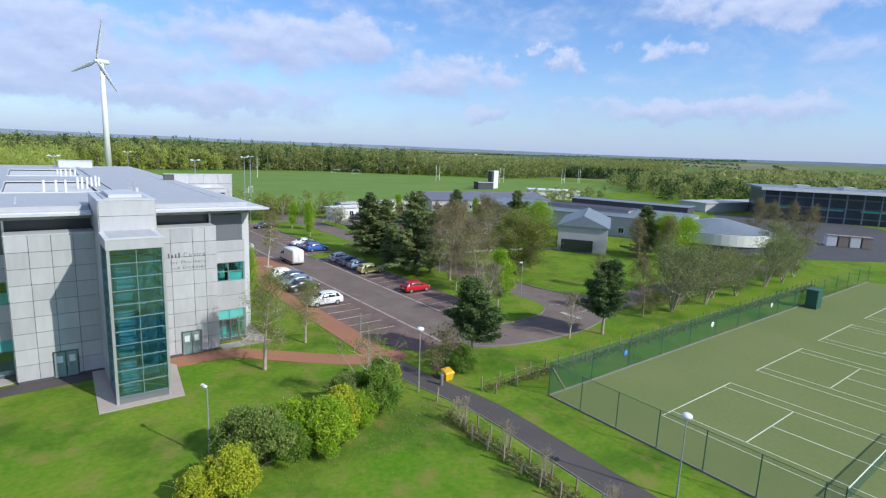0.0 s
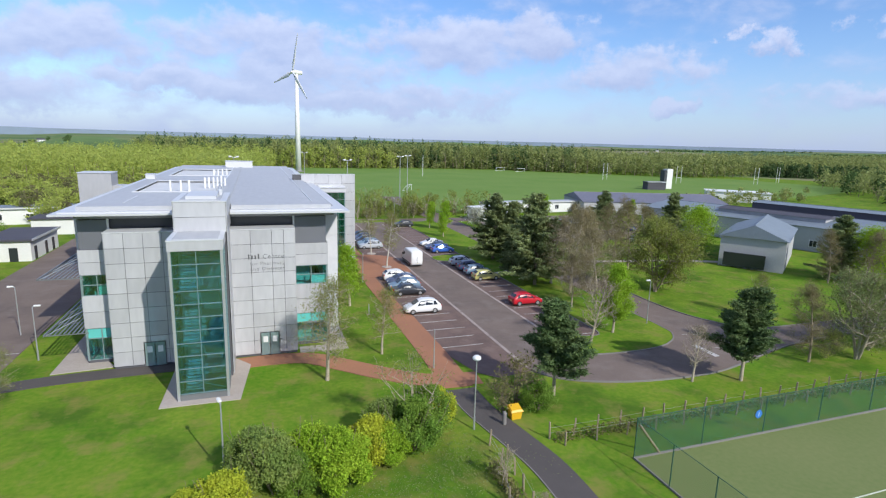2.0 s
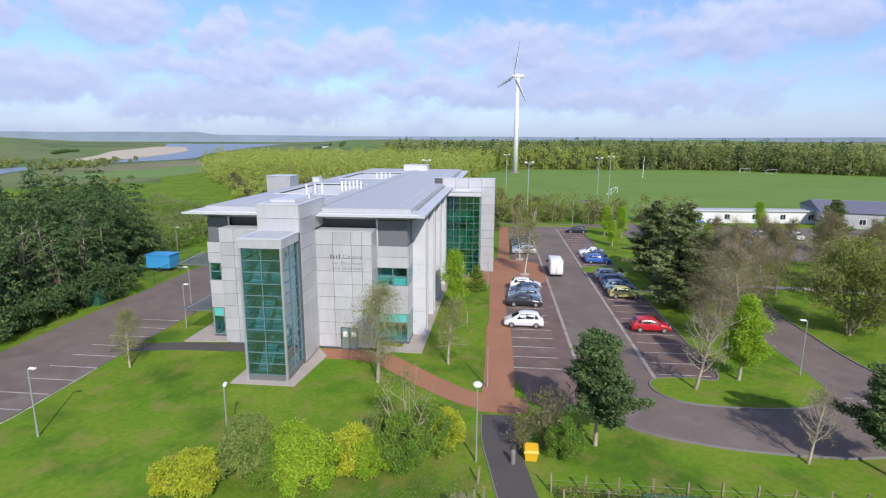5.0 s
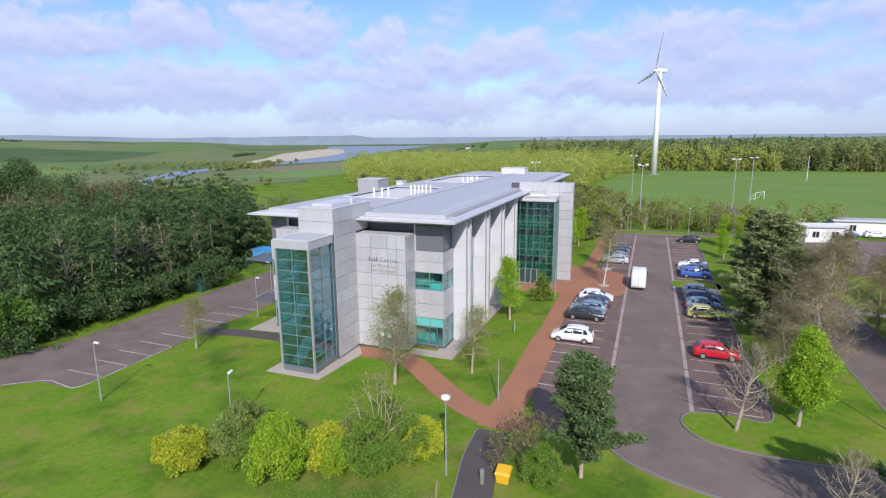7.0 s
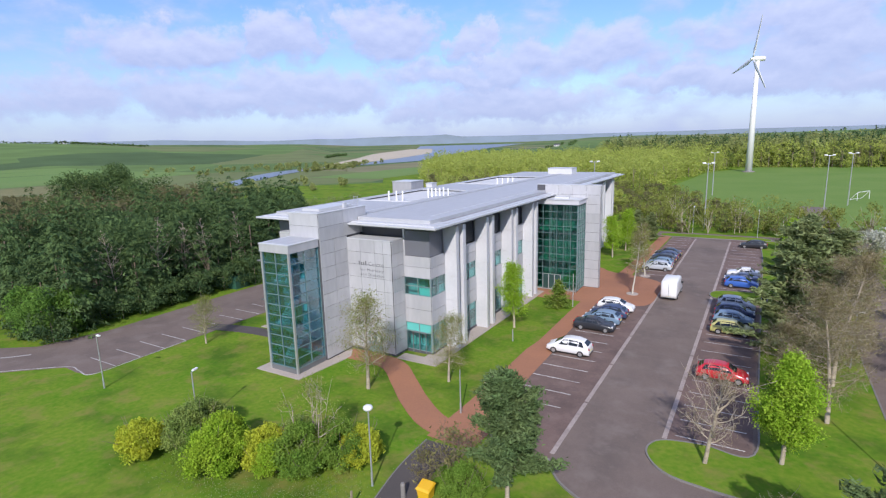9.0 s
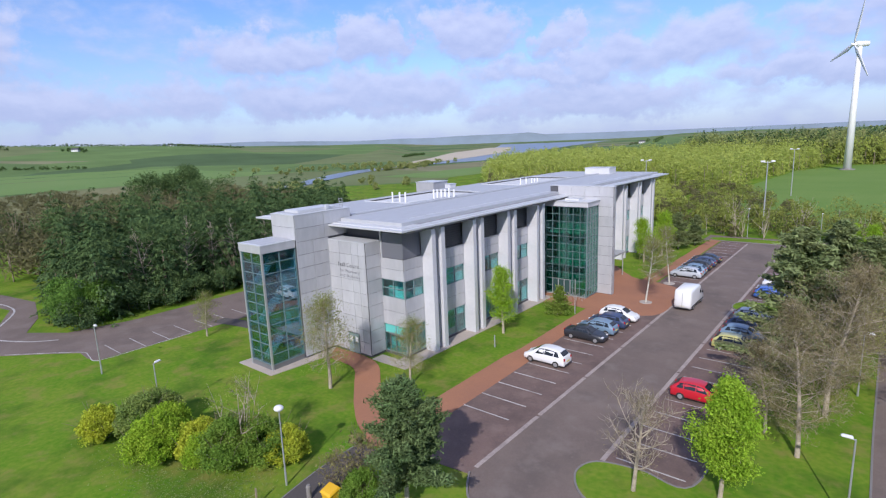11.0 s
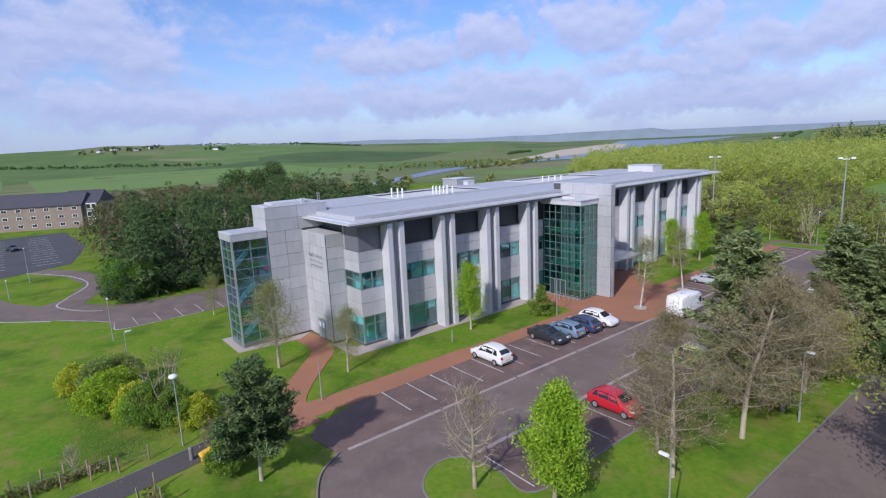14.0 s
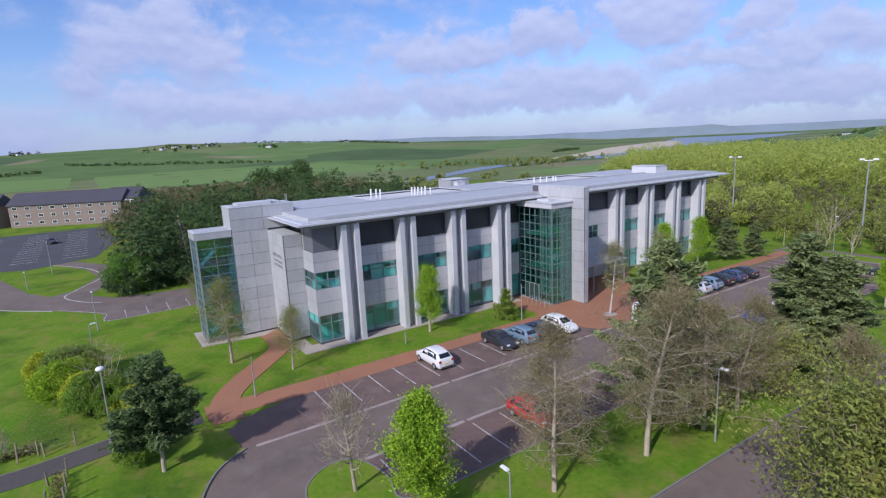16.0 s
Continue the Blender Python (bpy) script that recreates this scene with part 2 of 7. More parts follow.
FARM = farm_material()
ASPHALT = material("asphalt", (0.195, 0.152, 0.130), 0.9, second=(0.145, 0.112, 0.097), scale=5, fine=14, amount=0.9, bump=0.3, bump_scale=90, spec=0.3)
blotched(ASPHALT, (0.205, 0.168, 0.148), (0.125, 0.100, 0.088))
TAR_DARK = material("newer_dark_tarmac", (0.085, 0.085, 0.092), 0.9, second=(0.06, 0.06, 0.066), scale=6, fine=5, amount=0.8, spec=0.3)
BAY_ASPHALT = material("worn_red_brown_asphalt", (0.188, 0.126, 0.108), 0.9, second=(0.125, 0.09, 0.08), scale=3, fine=10, amount=0.9, bump=0.3, bump_scale=90, spec=0.3)
blotched(BAY_ASPHALT, (0.215, 0.155, 0.135), (0.10, 0.072, 0.064))
PATH_TAR = material("path_tarmac", (0.10, 0.088, 0.083), 0.9, second=(0.07, 0.062, 0.06), scale=3, fine=20, amount=0.8, bump=0.3, spec=0.3)
BRICK = material("red_block_paving", (0.37, 0.172, 0.095), 0.85, second=(0.28, 0.135, 0.085), scale=4, fine=9, amount=0.9, bump=0.3, bump_scale=20, spec=0.3)
KERB = material("kerb_concrete", (0.22, 0.205, 0.19), 0.8, scale=2, fine=12, amount=0.6)
PLINTH = material("pale_paving", (0.42, 0.365, 0.32), 0.8, scale=2, fine=6, amount=0.5)
EDGE_LINE = material("pale_channel_setts", (0.40, 0.335, 0.30), 0.8, second=(0.22, 0.18, 0.165), scale=1.5, fine=5, amount=0.8)
LINE = material("road_paint", (0.56, 0.54, 0.52), 0.7, second=(0.20, 0.18, 0.17), scale=1.2, fine=6, amount=0.9)
COURT = material("sand_filled_turf", (0.145, 0.185, 0.065), 0.95, second=(0.19, 0.21, 0.085), scale=9, fine=3, amount=0.8, spec=0.1)
COURT_LINE = material("court_line_paint", (0.62, 0.64, 0.52), 0.8, amount=0.3)
CLAD = material("grey_metal_cladding", (0.50, 0.50, 0.515), 0.42, 0.15, second=(0.41, 0.41, 0.43), scale=3, fine=2.5, amount=0.85, vary=0.08, stretch=(1, 1, 0.25))
CLAD_WHITE = material("white_fin_cladding", (0.62, 0.62, 0.64), 0.4, 0.1, second=(0.53, 0.53, 0.56), scale=3, fine=3, amount=0.6, vary=0.03)
JOINT = material("dark_joint_backing", (0.09, 0.09, 0.10), 0.7)
ROOF = material("roof_membrane", (0.43, 0.44, 0.46), 0.55, second=(0.36, 0.37, 0.39), scale=12, fine=2, amount=0.8, stretch=(1, 0.25, 1))
ROOF_EDGE = material("roof_trim", (0.62, 0.63, 0.64), 0.4, 0.2, second=(0.5, 0.5, 0.52), scale=6, amount=0.5)
SOFFIT = material("soffit_panel", (0.30, 0.30, 0.31), 0.6)
DARK = material("dark_louvre", (0.055, 0.058, 0.065), 0.45, amount=0.4)
WHITE = material("white_paint", (0.78, 0.78, 0.77), 0.45, second=(0.66, 0.66, 0.65), scale=1.5, fine=8, amount=0.6)
FRAME = material("green_grey_frame", (0.25, 0.34, 0.34), 0.4, 0.3)
FRAME_DARK = material("grey_mullion", (0.22, 0.23, 0.24), 0.4, 0.4)
INTERIOR = material("interior_wall", (0.62, 0.63, 0.62), 0.8)
FLOOR_IN = material("interior_floor", (0.42, 0.43, 0.43), 0.7)
TEAL = glass_material("teal_glass", (0.58, 0.90, 0.89), least=0.12)
TEAL_DEEP = glass_material("deep_green_glass", (0.30, 0.74, 0.63), least=0.15)
MULLION = material("teal_mullion", (0.17, 0.26, 0.27), 0.4, 0.2, amount=0.3)
TEAL_TOWER = glass_material("tower_glass", (0.50, 0.78, 0.86), least=0.22)
TEAL_PANEL = material("turquoise_spandrel_glass", (0.13, 0.50, 0.46), 0.12, amount=0.3)
GALV = material("galvanised_steel", (0.48, 0.49, 0.50), 0.4, 0.5, amount=0.4)
GREEN_STEEL = material("green_coated_steel", (0.03, 0.10, 0.07), 0.5, amount=0.3)
TIMBER = material("weathered_timber", (0.34, 0.27, 0.18), 0.85, second=(0.22, 0.18, 0.13), scale=0.6, fine=20, amount=0.9)
BARK = material("bark", (0.34, 0.275, 0.19), 0.9, second=(0.17, 0.14, 0.105), scale=0.5, fine=12, amount=0.9, bump=0.5, bump_scale=20)
BARK_PALE = material("pale_bark", (0.47, 0.40, 0.30), 0.85, second=(0.26, 0.22, 0.17), scale=0.5, fine=8, amount=0.8, bump=0.3, bump_scale=20)
BARK_WHITE = material("birch_bark", (0.60, 0.57, 0.50), 0.8, second=(0.32, 0.29, 0.25), scale=0.5, fine=6, amount=0.7, bump=0.3, bump_scale=20)
TWIG = material("twigs", (0.19, 0.155, 0.105), 0.9, amount=0.5)
LEAF_PINE = leaf_material("pine_needles", (0.10, 0.16, 0.06), (0.145, 0.20, 0.08), through_light=0.2)
LEAF_SPRUCE = leaf_material("spruce_needles", (0.21, 0.27, 0.115), (0.28, 0.325, 0.14), through_light=0.35)
LEAF_CONIFER = leaf_material("wood_needles", (0.058, 0.105, 0.046), (0.115, 0.175, 0.062), 0.22, 0.2)
LEAF_BRIGHT = leaf_material("fresh_spring_leaves", (0.26, 0.43, 0.035), (0.33, 0.48, 0.05), 0.28)
LEAF_BUSH = leaf_material("hedge_leaves", (0.12, 0.235, 0.045), (0.16, 0.28, 0.055), 0.22)
LEAF_LAUREL = leaf_material("laurel_leaves", (0.07, 0.12, 0.045), (0.10, 0.15, 0.05), 0.25, 0.2)
LEAF_GREEN = leaf_material("shrub_leaves", (0.16, 0.28, 0.045), (0.21, 0.32, 0.055), 0.25)
LEAF_LIME = leaf_material("lime_shrub_leaves", (0.27, 0.43, 0.035), (0.33, 0.46, 0.045), 0.25)
LEAF_YELLOW = leaf_material("yellow_shrub_leaves", (0.50, 0.52, 0.05), (0.40, 0.47, 0.05), 0.2)
LEAF_GREY = leaf_material("grey_green_leaves", (0.22, 0.31, 0.08), (0.27, 0.34, 0.09), 0.22)
LEAF_SALLOW = leaf_material("sallow_leaves", (0.20, 0.25, 0.10), (0.26, 0.29, 0.12))
LEAF_GOLDEN = leaf_material("golden_needles", (0.19, 0.29, 0.05), (0.24, 0.31, 0.06))
LEAF_OLIVE = leaf_material("young_birch_leaves", (0.27, 0.29, 0.07), (0.22, 0.27, 0.07))
LEAF_BUDS = leaf_material("olive_buds", (0.25, 0.22, 0.10), (0.20, 0.20, 0.075))
LEAF_WILLOW = leaf_material("willow_leaves", (0.38, 0.45, 0.10), (0.46, 0.50, 0.13), 0.14, 0.5)
LEAF_WOOD = leaf_material("woodland_leaves", (0.25, 0.30, 0.10), (0.35, 0.37, 0.14), 0.2, 0.45)
LEAF_BROWN = leaf_material("budding_brown_twigs", (0.20, 0.18, 0.095), (0.165, 0.17, 0.075), 0.2, 0.4)
TWIG_HAZE = leaf_material("fine_twigs", (0.27, 0.225, 0.13), (0.21, 0.18, 0.10), through_light=0.1)
LEAF_BLOSSOM = leaf_material("white_blossom", (0.62, 0.62, 0.55), (0.3, 0.33, 0.2))


# ---- building blocks ----
def finish(name, me, mat, parent, label):
    me.materials.append(mat)
    ob = new(name, me)
    if parent is not None:
        ob.parent = parent
        if parent.parent is None:
            ob.matrix_parent_inverse = parent.matrix_basis.inverted()
    if label:
        ob["label"] = label
    return ob


def part(name, bm, mat, parent=None, label="", smooth=False):
    """Links a bmesh, in world coordinates, as one mesh object under a thing or a part."""
    me = bpy.data.meshes.new(name)
    bm.to_mesh(me)
    bm.free()
    if smooth:
        me.polygons.foreach_set("use_smooth", [True] * len(me.polygons))
    return finish(name, me, mat, parent, label)


def thing(name, at, label, category, group="", kind="", turn=0):
    ob = new(name)
    ob.empty_display_size = 0.3
    ob.matrix_basis = pose(*at, 0, 0, turn)
    return tagged(ob, label, category, group, kind)


def box(x0, x1, y0, y1, z0, z1, bm=None, bevel=0.0):
    bm = bm or bmesh.new()
    v = [bm.verts.new((x, y, z)) for x in (x0, x1) for y in (y0, y1) for z in (z0, z1)]
    fs = [bm.faces.new([v[i] for i in q]) for q in ((0, 1, 3, 2), (4, 6, 7, 5), (0, 4, 5, 1), (2, 3, 7, 6), (0, 2, 6, 4), (1, 5, 7, 3))]
    if bevel:
        bmesh.ops.bevel(bm, geom=list({e for f in fs for e in f.edges}), offset=bevel, segments=2, affect="EDGES")
    return bm


def rod(a, b, r0, r1=None, n=8, bm=None):
    """A tapered round bar from a to b."""
    bm = bm or bmesh.new()
    a, b = Vector(a), Vector(b)
    q = (b - a).to_track_quat("Z", "Y")
    rings = []
    for p, r in ((a, r0), (b, r0 if r1 is None else r1)):
        rings.append([bm.verts.new(p + q @ Vector((r * math.cos(2 * math.pi * i / n), r * math.sin(2 * math.pi * i / n), 0))) for i in range(n)])
    for i in range(n):
        bm.faces.new((rings[0][i], rings[0][(i + 1) % n], rings[1][(i + 1) % n], rings[1][i]))
    bm.faces.new(rings[0][::-1])
    bm.faces.new(rings[1])
    return bm


def slab(outline, z0, z1, bm=None):
    """A flat piece with the given outline in plan."""
    bm = bm or bmesh.new()
    lo = [bm.verts.new((x, y, z0)) for x, y in outline]
    hi = [bm.verts.new((x, y, z1)) for x, y in outline]
    n = len(outline)
    top = bm.faces.new(hi)
    bm.faces.new(lo[::-1])
    for i in range(n):
        bm.faces.new((lo[i], lo[(i + 1) % n], hi[(i + 1) % n], hi[i]))
    bmesh.ops.recalc_face_normals(bm, faces=bm.faces[:])
    return bm


def smooth_line(points, closed=False, steps=6):
    """A Catmull-Rom line through points in plan."""
    p = [Vector((x, y)) for x, y in points]
    n = len(p)
    out = []
    for i in range(n if closed else n - 1):
        a, b, c, d = (p[(i + k) % n] if closed else p[min(max(i + k, 0), n - 1)] for k in (-1, 0, 1, 2))
        for s in range(steps):
            t = s / steps
            q = 0.5 * (2 * b + (c - a) * t + (2 * a - 5 * b + 4 * c - d) * t * t + (3 * b - a - 3 * c + d) * t ** 3)
            out.append((q.x, q.y))
    if not closed:
        out.append(tuple(p[-1]))
    return out


def ribbon(line, width, z0, z1, bm=None, closed=False):
    """A strip of that width along a line in plan; width may be a list, one for each point."""
    bm = bm or bmesh.new()
    n = len(line)
    w = width if isinstance(width, (list, tuple)) else [width] * n
    rows = []
    for i in range(n):
        a = Vector(line[(i - 1) % n] if closed or i else line[0])
        b = Vector(line[(i + 1) % n] if closed or i < n - 1 else line[-1])
        d = (b - a).normalized()
        side = Vector((-d.y, d.x)) * w[i] / 2
        c = Vector(line[i])
        rows.append([bm.verts.new((*(c + side * s), z)) for s, z in ((-1, z0), (-1, z1), (1, z1), (1, z0))])
    for i in range(n if closed else n - 1):
        r, q = rows[i], rows[(i + 1) % n]
        for k in range(4):
            bm.faces.new((r[k], q[k], q[(k + 1) % 4], r[(k + 1) % 4]))
    if not closed:
        bm.faces.new(rows[0][::-1])
        bm.faces.new(rows[-1])
    bmesh.ops.recalc_face_normals(bm, faces=bm.faces[:])
    return bm


def structure(name, bm, mat, label, category):
    return tagged(part(name, bm, mat), label, category, kind="structure")


shared = {}


def piece(name, key, make, mat, parent, m, label=""):
    """A small object on a mesh that alike pieces share, at the world pose m."""
    if (key, mat.name) not in shared:
        me = bpy.data.meshes.new(name)
        bm = make()
        bm.to_mesh(me)
        bm.free()
        me.materials.append(mat)
        shared[key, mat.name] = me
    ob = new(name, shared[key, mat.name])
    ob.parent = parent
    if parent.parent is None:
        ob.matrix_parent_inverse = parent.matrix_basis.inverted()
    ob.matrix_basis = m
    if label:
        ob["label"] = label
    return ob


def faced(o, turn, u, out, z):
    """The place u along a wall, out from it and z up; turn 0 faces south, 90 east, 180 north, -90 west."""
    return Matrix.Translation((o[0], o[1], 0)) @ pose(0, 0, 0, 0, 0, turn) @ Matrix.Translation((u, -out, z))


def cladding(parent, o, turn, us, zs, mat=None, name="wall_panel", skip=()):
    """Wall panels with open joints between the breaks us (along) and zs (up)."""
    for i in range(len(us) - 1):
        for k in range(len(zs) - 1):
            if (i, k) in skip:
                continue
            w, h = round(us[i + 1] - us[i], 3), round(zs[k + 1] - zs[k], 3)
            piece(name, ("panel", w, h), lambda: box(0.016, w - 0.016, -0.05, 0.0, 0.016, h - 0.016), mat or CLAD, parent, faced(o, turn, us[i], 0.0, zs[k]))


def even(a, b, n):
    return [a + (b - a) * i / n for i in range(n + 1)]


def world_box(o, turn, u0, u1, out0, out1, z0, z1, bm=None):
    """A box given along, out from and up a wall."""
    bm = bm or bmesh.new()
    made = box(u0, u1, -out1, -out0, z0, z1)
    me = bpy.data.meshes.new("tmp")
    made.to_mesh(me)
    made.free()
    me.transform(faced(o, turn, 0, 0, 0))
    bm.from_mesh(me)
    bpy.data.meshes.remove(me)
    return bm


blind_rng = random.Random(12)


def glazing(parent, o, turn, us, zs, glass, frame_mat, name="window", bar=0.07, deep=0.12, spandrel_rows=(), label="", out=0.0, blinds=0.0):
    """A window: its frame and mullions one mesh, each pane an object under it."""
    w, h = us[-1] - us[0], zs[-1] - zs[0]
    ring = bmesh.new()
    made = []
    for out_y in (-0.03, deep):
        for grow in (bar / 2, -bar / 2):
            made.append([ring.verts.new(faced(o, turn, u, out, z) @ Vector((0, out_y, 0))) for u, z in ((us[0] - grow, zs[0] - grow), (us[-1] + grow, zs[0] - grow), (us[-1] + grow, zs[-1] + grow), (us[0] - grow, zs[-1] + grow))])
    for p, q in ((0, 1), (1, 3), (3, 2), (2, 0)):
        for k in range(4):
            ring.faces.new((made[p][k], made[p][(k + 1) % 4], made[q][(k + 1) % 4], made[q][k]))
    bmesh.ops.recalc_face_normals(ring, faces=ring.faces[:])
    win = part(name, ring, frame_mat, parent, label)
    for u in us[1:-1]:
        piece("mullion", ("mullion", round(h, 3), bar, deep), lambda: box(-bar / 2, bar / 2, -0.03, deep, bar / 2, h - bar / 2), frame_mat, win, faced(o, turn, u, out, zs[0]))
    for z in zs[1:-1]:
        piece("transom", ("transom", round(w, 3), bar, deep), lambda: box(bar / 2, w - bar / 2, -0.02, deep - 0.01, -bar / 2, bar / 2), frame_mat, win, faced(o, turn, us[0], out, z))
    for i in range(len(us) - 1):
        for k in range(len(zs) - 1):
            w, h = round(us[i + 1] - us[i], 3), round(zs[k + 1] - zs[k], 3)
            solid = k in spandrel_rows
            if blinds and not solid and blind_rng.random() < blinds:
                drop = h * (blind_rng.choice((0.5, 0.75, 0.96)) if k == len(zs) - 2 else 0.97)
                piece("blind", ("blind", w, round(drop, 3)), lambda: box(0.05, w - 0.05, -0.006, 0.006, 0, drop), WHITE, win, faced(o, turn, us[i], out - deep - 0.04, zs[k + 1] - drop - 0.02), "pale roller blind")
            piece("pane", ("pane", w, h), lambda: box(0.02, w - 0.02, -0.008, 0.008, 0.02, h - 0.02), TEAL_PANEL if solid else glass, win, faced(o, turn, us[i], out - 0.05, zs[k]))
    return win


# ---- ground and far land ----
def land_height(x, y):
    """Flat about the place; the land rolls gently far off."""
    r = math.hypot(x, y - 60)
    k = min(max((r - 480) / 900, 0), 1)
    k = k * k * (3 - 2 * k)
    a = math.degrees(math.atan2(x, y - 60))
    rise = 16 + 14 * noise.noise((x / 700, y / 700, 0.3)) + 7 * noise.noise((x / 260, y / 260, 2.1))
    if -45 < a < -15:
        rise -= 30 * min(1, (15 - abs(a + 30)) / 6)
    if -125 < a < -45:
        rise += 26 * min(1, (40 - abs(a + 85)) / 20) * (1.0 if a > -85 else 0.75)
    return max(k * rise, -0.5)


def ground_mesh():
    bm = bmesh.new()
    radii = [0, 30, 60, 100, 150, 220, 300, 380, 450, 500, 560, 620, 700, 800, 900, 1020, 1150, 1300, 1500, 1750, 2050, 2400, 2900, 3500, 4300]
    n = 120
    rings = []
    for r in radii[1:]:
        rings.append([bm.verts.new((r * math.sin(2 * math.pi * i / n), 60 + r * math.cos(2 * math.pi * i / n), land_height(r * math.sin(2 * math.pi * i / n), 60 + r * math.cos(2 * math.pi * i / n)))) for i in range(n)])
    mid = bm.verts.new((0, 60, 0))
    for i in range(n):
        bm.faces.new((mid, rings[0][(i + 1) % n], rings[0][i]))
        for a, b in zip(rings, rings[1:]):
            bm.faces.new((a[i], a[(i + 1) % n], b[(i + 1) % n], b[i]))
    bmesh.ops.recalc_face_normals(bm, faces=bm.faces[:])
    return bm


land = structure("ground", ground_mesh(), GRASS, "mown green lawn reaching out to farmland", "ground")
land.data.materials.append(FARM)
for f in land.data.polygons:
    c = f.center
    if math.hypot(c.x, c.y - 60) > 470 or (c.x < -150 and math.hypot(c.x, c.y - 60) > 200):
        f.material_index = 1

SLATE_PANEL = material("blue_grey_panel", (0.17, 0.175, 0.20), 0.4, 0.2, amount=0.4)

# ---- roads, car parks, paths ----
def kerb_line(points, closed=False, name="kerb", steps=6):
    return structure(name, ribbon(smooth_line(points, closed, steps), 0.12, -0.1, 0.13, closed=closed), KERB, "pale concrete kerb along the asphalt edge", "kerb")


def bar_lines(rects, z, mat, name, label):
    bm = bmesh.new()
    for x0, x1, y0, y1 in rects:
        box(x0, x1, y0, y1, z - 0.01, z + 0.004, bm)
    return structure(name, bm, mat, label, "road marking")


lane = [(31.9, 40.2), (33.4, 38.2), (36.5, 36.6), (41, 35.6), (47, 35.4), (52, 36.4), (60, 38.6), (72, 39.6), (110, 39.8), (110, 43.6), (72, 43.4), (62, 43.8), (58.9, 46.6), (57.2, 52), (57.3, 62), (57.5, 90), (57.8, 150), (58, 190), (51.9, 190), (52, 128), (38.1, 128), (31.9, 128)]
structure("road", slab(lane + [(31.9, 60)], -0.2, 0.03), ASPHALT, "grey asphalt lane and access road", "road")
structure("parking_bays_west", slab([(25.7, 47), (27.2, 41.2), (28.5, 39.8), (31.9, 40.2), (31.9, 128), (27.4, 128), (27.0, 92), (25.6, 91)], -0.2, 0.034), BAY_ASPHALT, "worn red-brown asphalt parking bays", "car park")
structure("parking_bays_east", slab([(38.1, 46.2), (43.4, 46.2), (43.4, 128), (38.1, 128)], -0.2, 0.038), BAY_ASPHALT, "worn red-brown asphalt parking bays", "car park")
bar_lines([(x - 0.16, x + 0.16, y, min(y + 8.0, y1)) for x, y0, y1 in ((31.9, 41, 127), (38.1, 46.4, 126)) for y in np.arange(y0, y1, 8.25)], 0.042, EDGE_LINE, "road_marking", "pale worn channel line between lane and bays")
rects = [(26.2, 30.4, y - 0.05, y + 0.05) for y in even(47.3, 74.8, 11)] + [(27.6, 31.2, y - 0.05, y + 0.05) for y in even(93.5, 126.5, 13)]
rects += [(38.7, 43.0, y - 0.05, y + 0.05) for y in even(47.2, 82.2, 14)] + [(38.7, 43.0, y - 0.05, y + 0.05) for y in even(89.5, 125, 14)]
bar_lines(rects, 0.042, LINE, "road_marking", "worn white parking bay lines")
bar_lines([(52.0 + i * 1.1, 52.6 + i * 1.1, 44.2 - i * 0.35, 44.3 - i * 0.35) for i in range(6)] + [(52.5, 55.8, 40.2, 40.32), (50.6, 51.2, 38.4, 41.4)], 0.036, LINE, "road_marking", "worn white give-way lines")


def verge(name, points, label, steps=6):
    line = smooth_line(points, True, steps)
    structure(name, slab(line, -0.1, 0.10), GRASS, label, "verge")
    structure("kerb", ribbon(line, 0.12, -0.1, 0.13, closed=True), KERB, "pale concrete kerb round the grass", "kerb")


verge("verge_island", [(43.5, 46.9), (40.5, 46.7), (37.9, 46.0), (37.3, 44.2), (38.6, 42.3), (41, 41.7), (45, 41.6), (48.3, 42.3), (50.8, 44.2), (51.6, 47.5), (51.6, 60), (51.7, 80), (51.7, 100), (51.7, 127), (48, 128.3), (43.6, 127), (43.6, 110), (43.6, 90), (43.6, 70), (43.6, 55)], "mown grass island beside the parking bays")
verge("verge_nose", [(38.4, 84.0), (43.6, 83.6), (43.6, 88.2), (38.4, 87.6)], "small grass island between parking bays")
kerb_line([(31.9, 40.3), (33.4, 38.2), (36.5, 36.6), (41, 35.6), (47, 35.4), (52, 36.4), (60, 38.6), (72, 39.6), (110, 39.8)])
kerb_line([(110, 43.6), (72, 43.4), (62, 43.8), (58.9, 46.6), (57.3, 52), (57.3, 62), (57.5, 90), (57.8, 150), (58, 190)])
structure("road_north", slab([(24, 128), (110, 128), (110, 134), (24, 134)], -0.2, 0.026), ASPHALT, "grey asphalt road across the far end", "road")
verge("verge_north", [(26, 128.3), (36, 128.3), (44, 128.5), (44, 131.5), (36, 132), (26, 131.5)], "grass strip beyond the parking bays")

structure("car_park_east", slab([(63, 101), (70, 96), (92, 97), (104, 110), (104, 127.9), (62, 127.9), (61, 112)], -0.2, 0.034), ASPHALT, "grey asphalt car park beyond the road", "car park")
bar_lines([(x - 0.05, x + 0.05, y, y + 4.6) for y in (105, 116.5) for x in even(68, 98, 12)], 0.042, LINE, "road_marking", "worn white parking bay lines")
structure("path_east", ribbon(smooth_line([(57.6, 78.6), (65, 78.2), (76, 76.4), (85, 74.0), (91, 70.5)]), 1.5, -0.1, 0.03), PLINTH, "narrow pale path across the grass", "path")

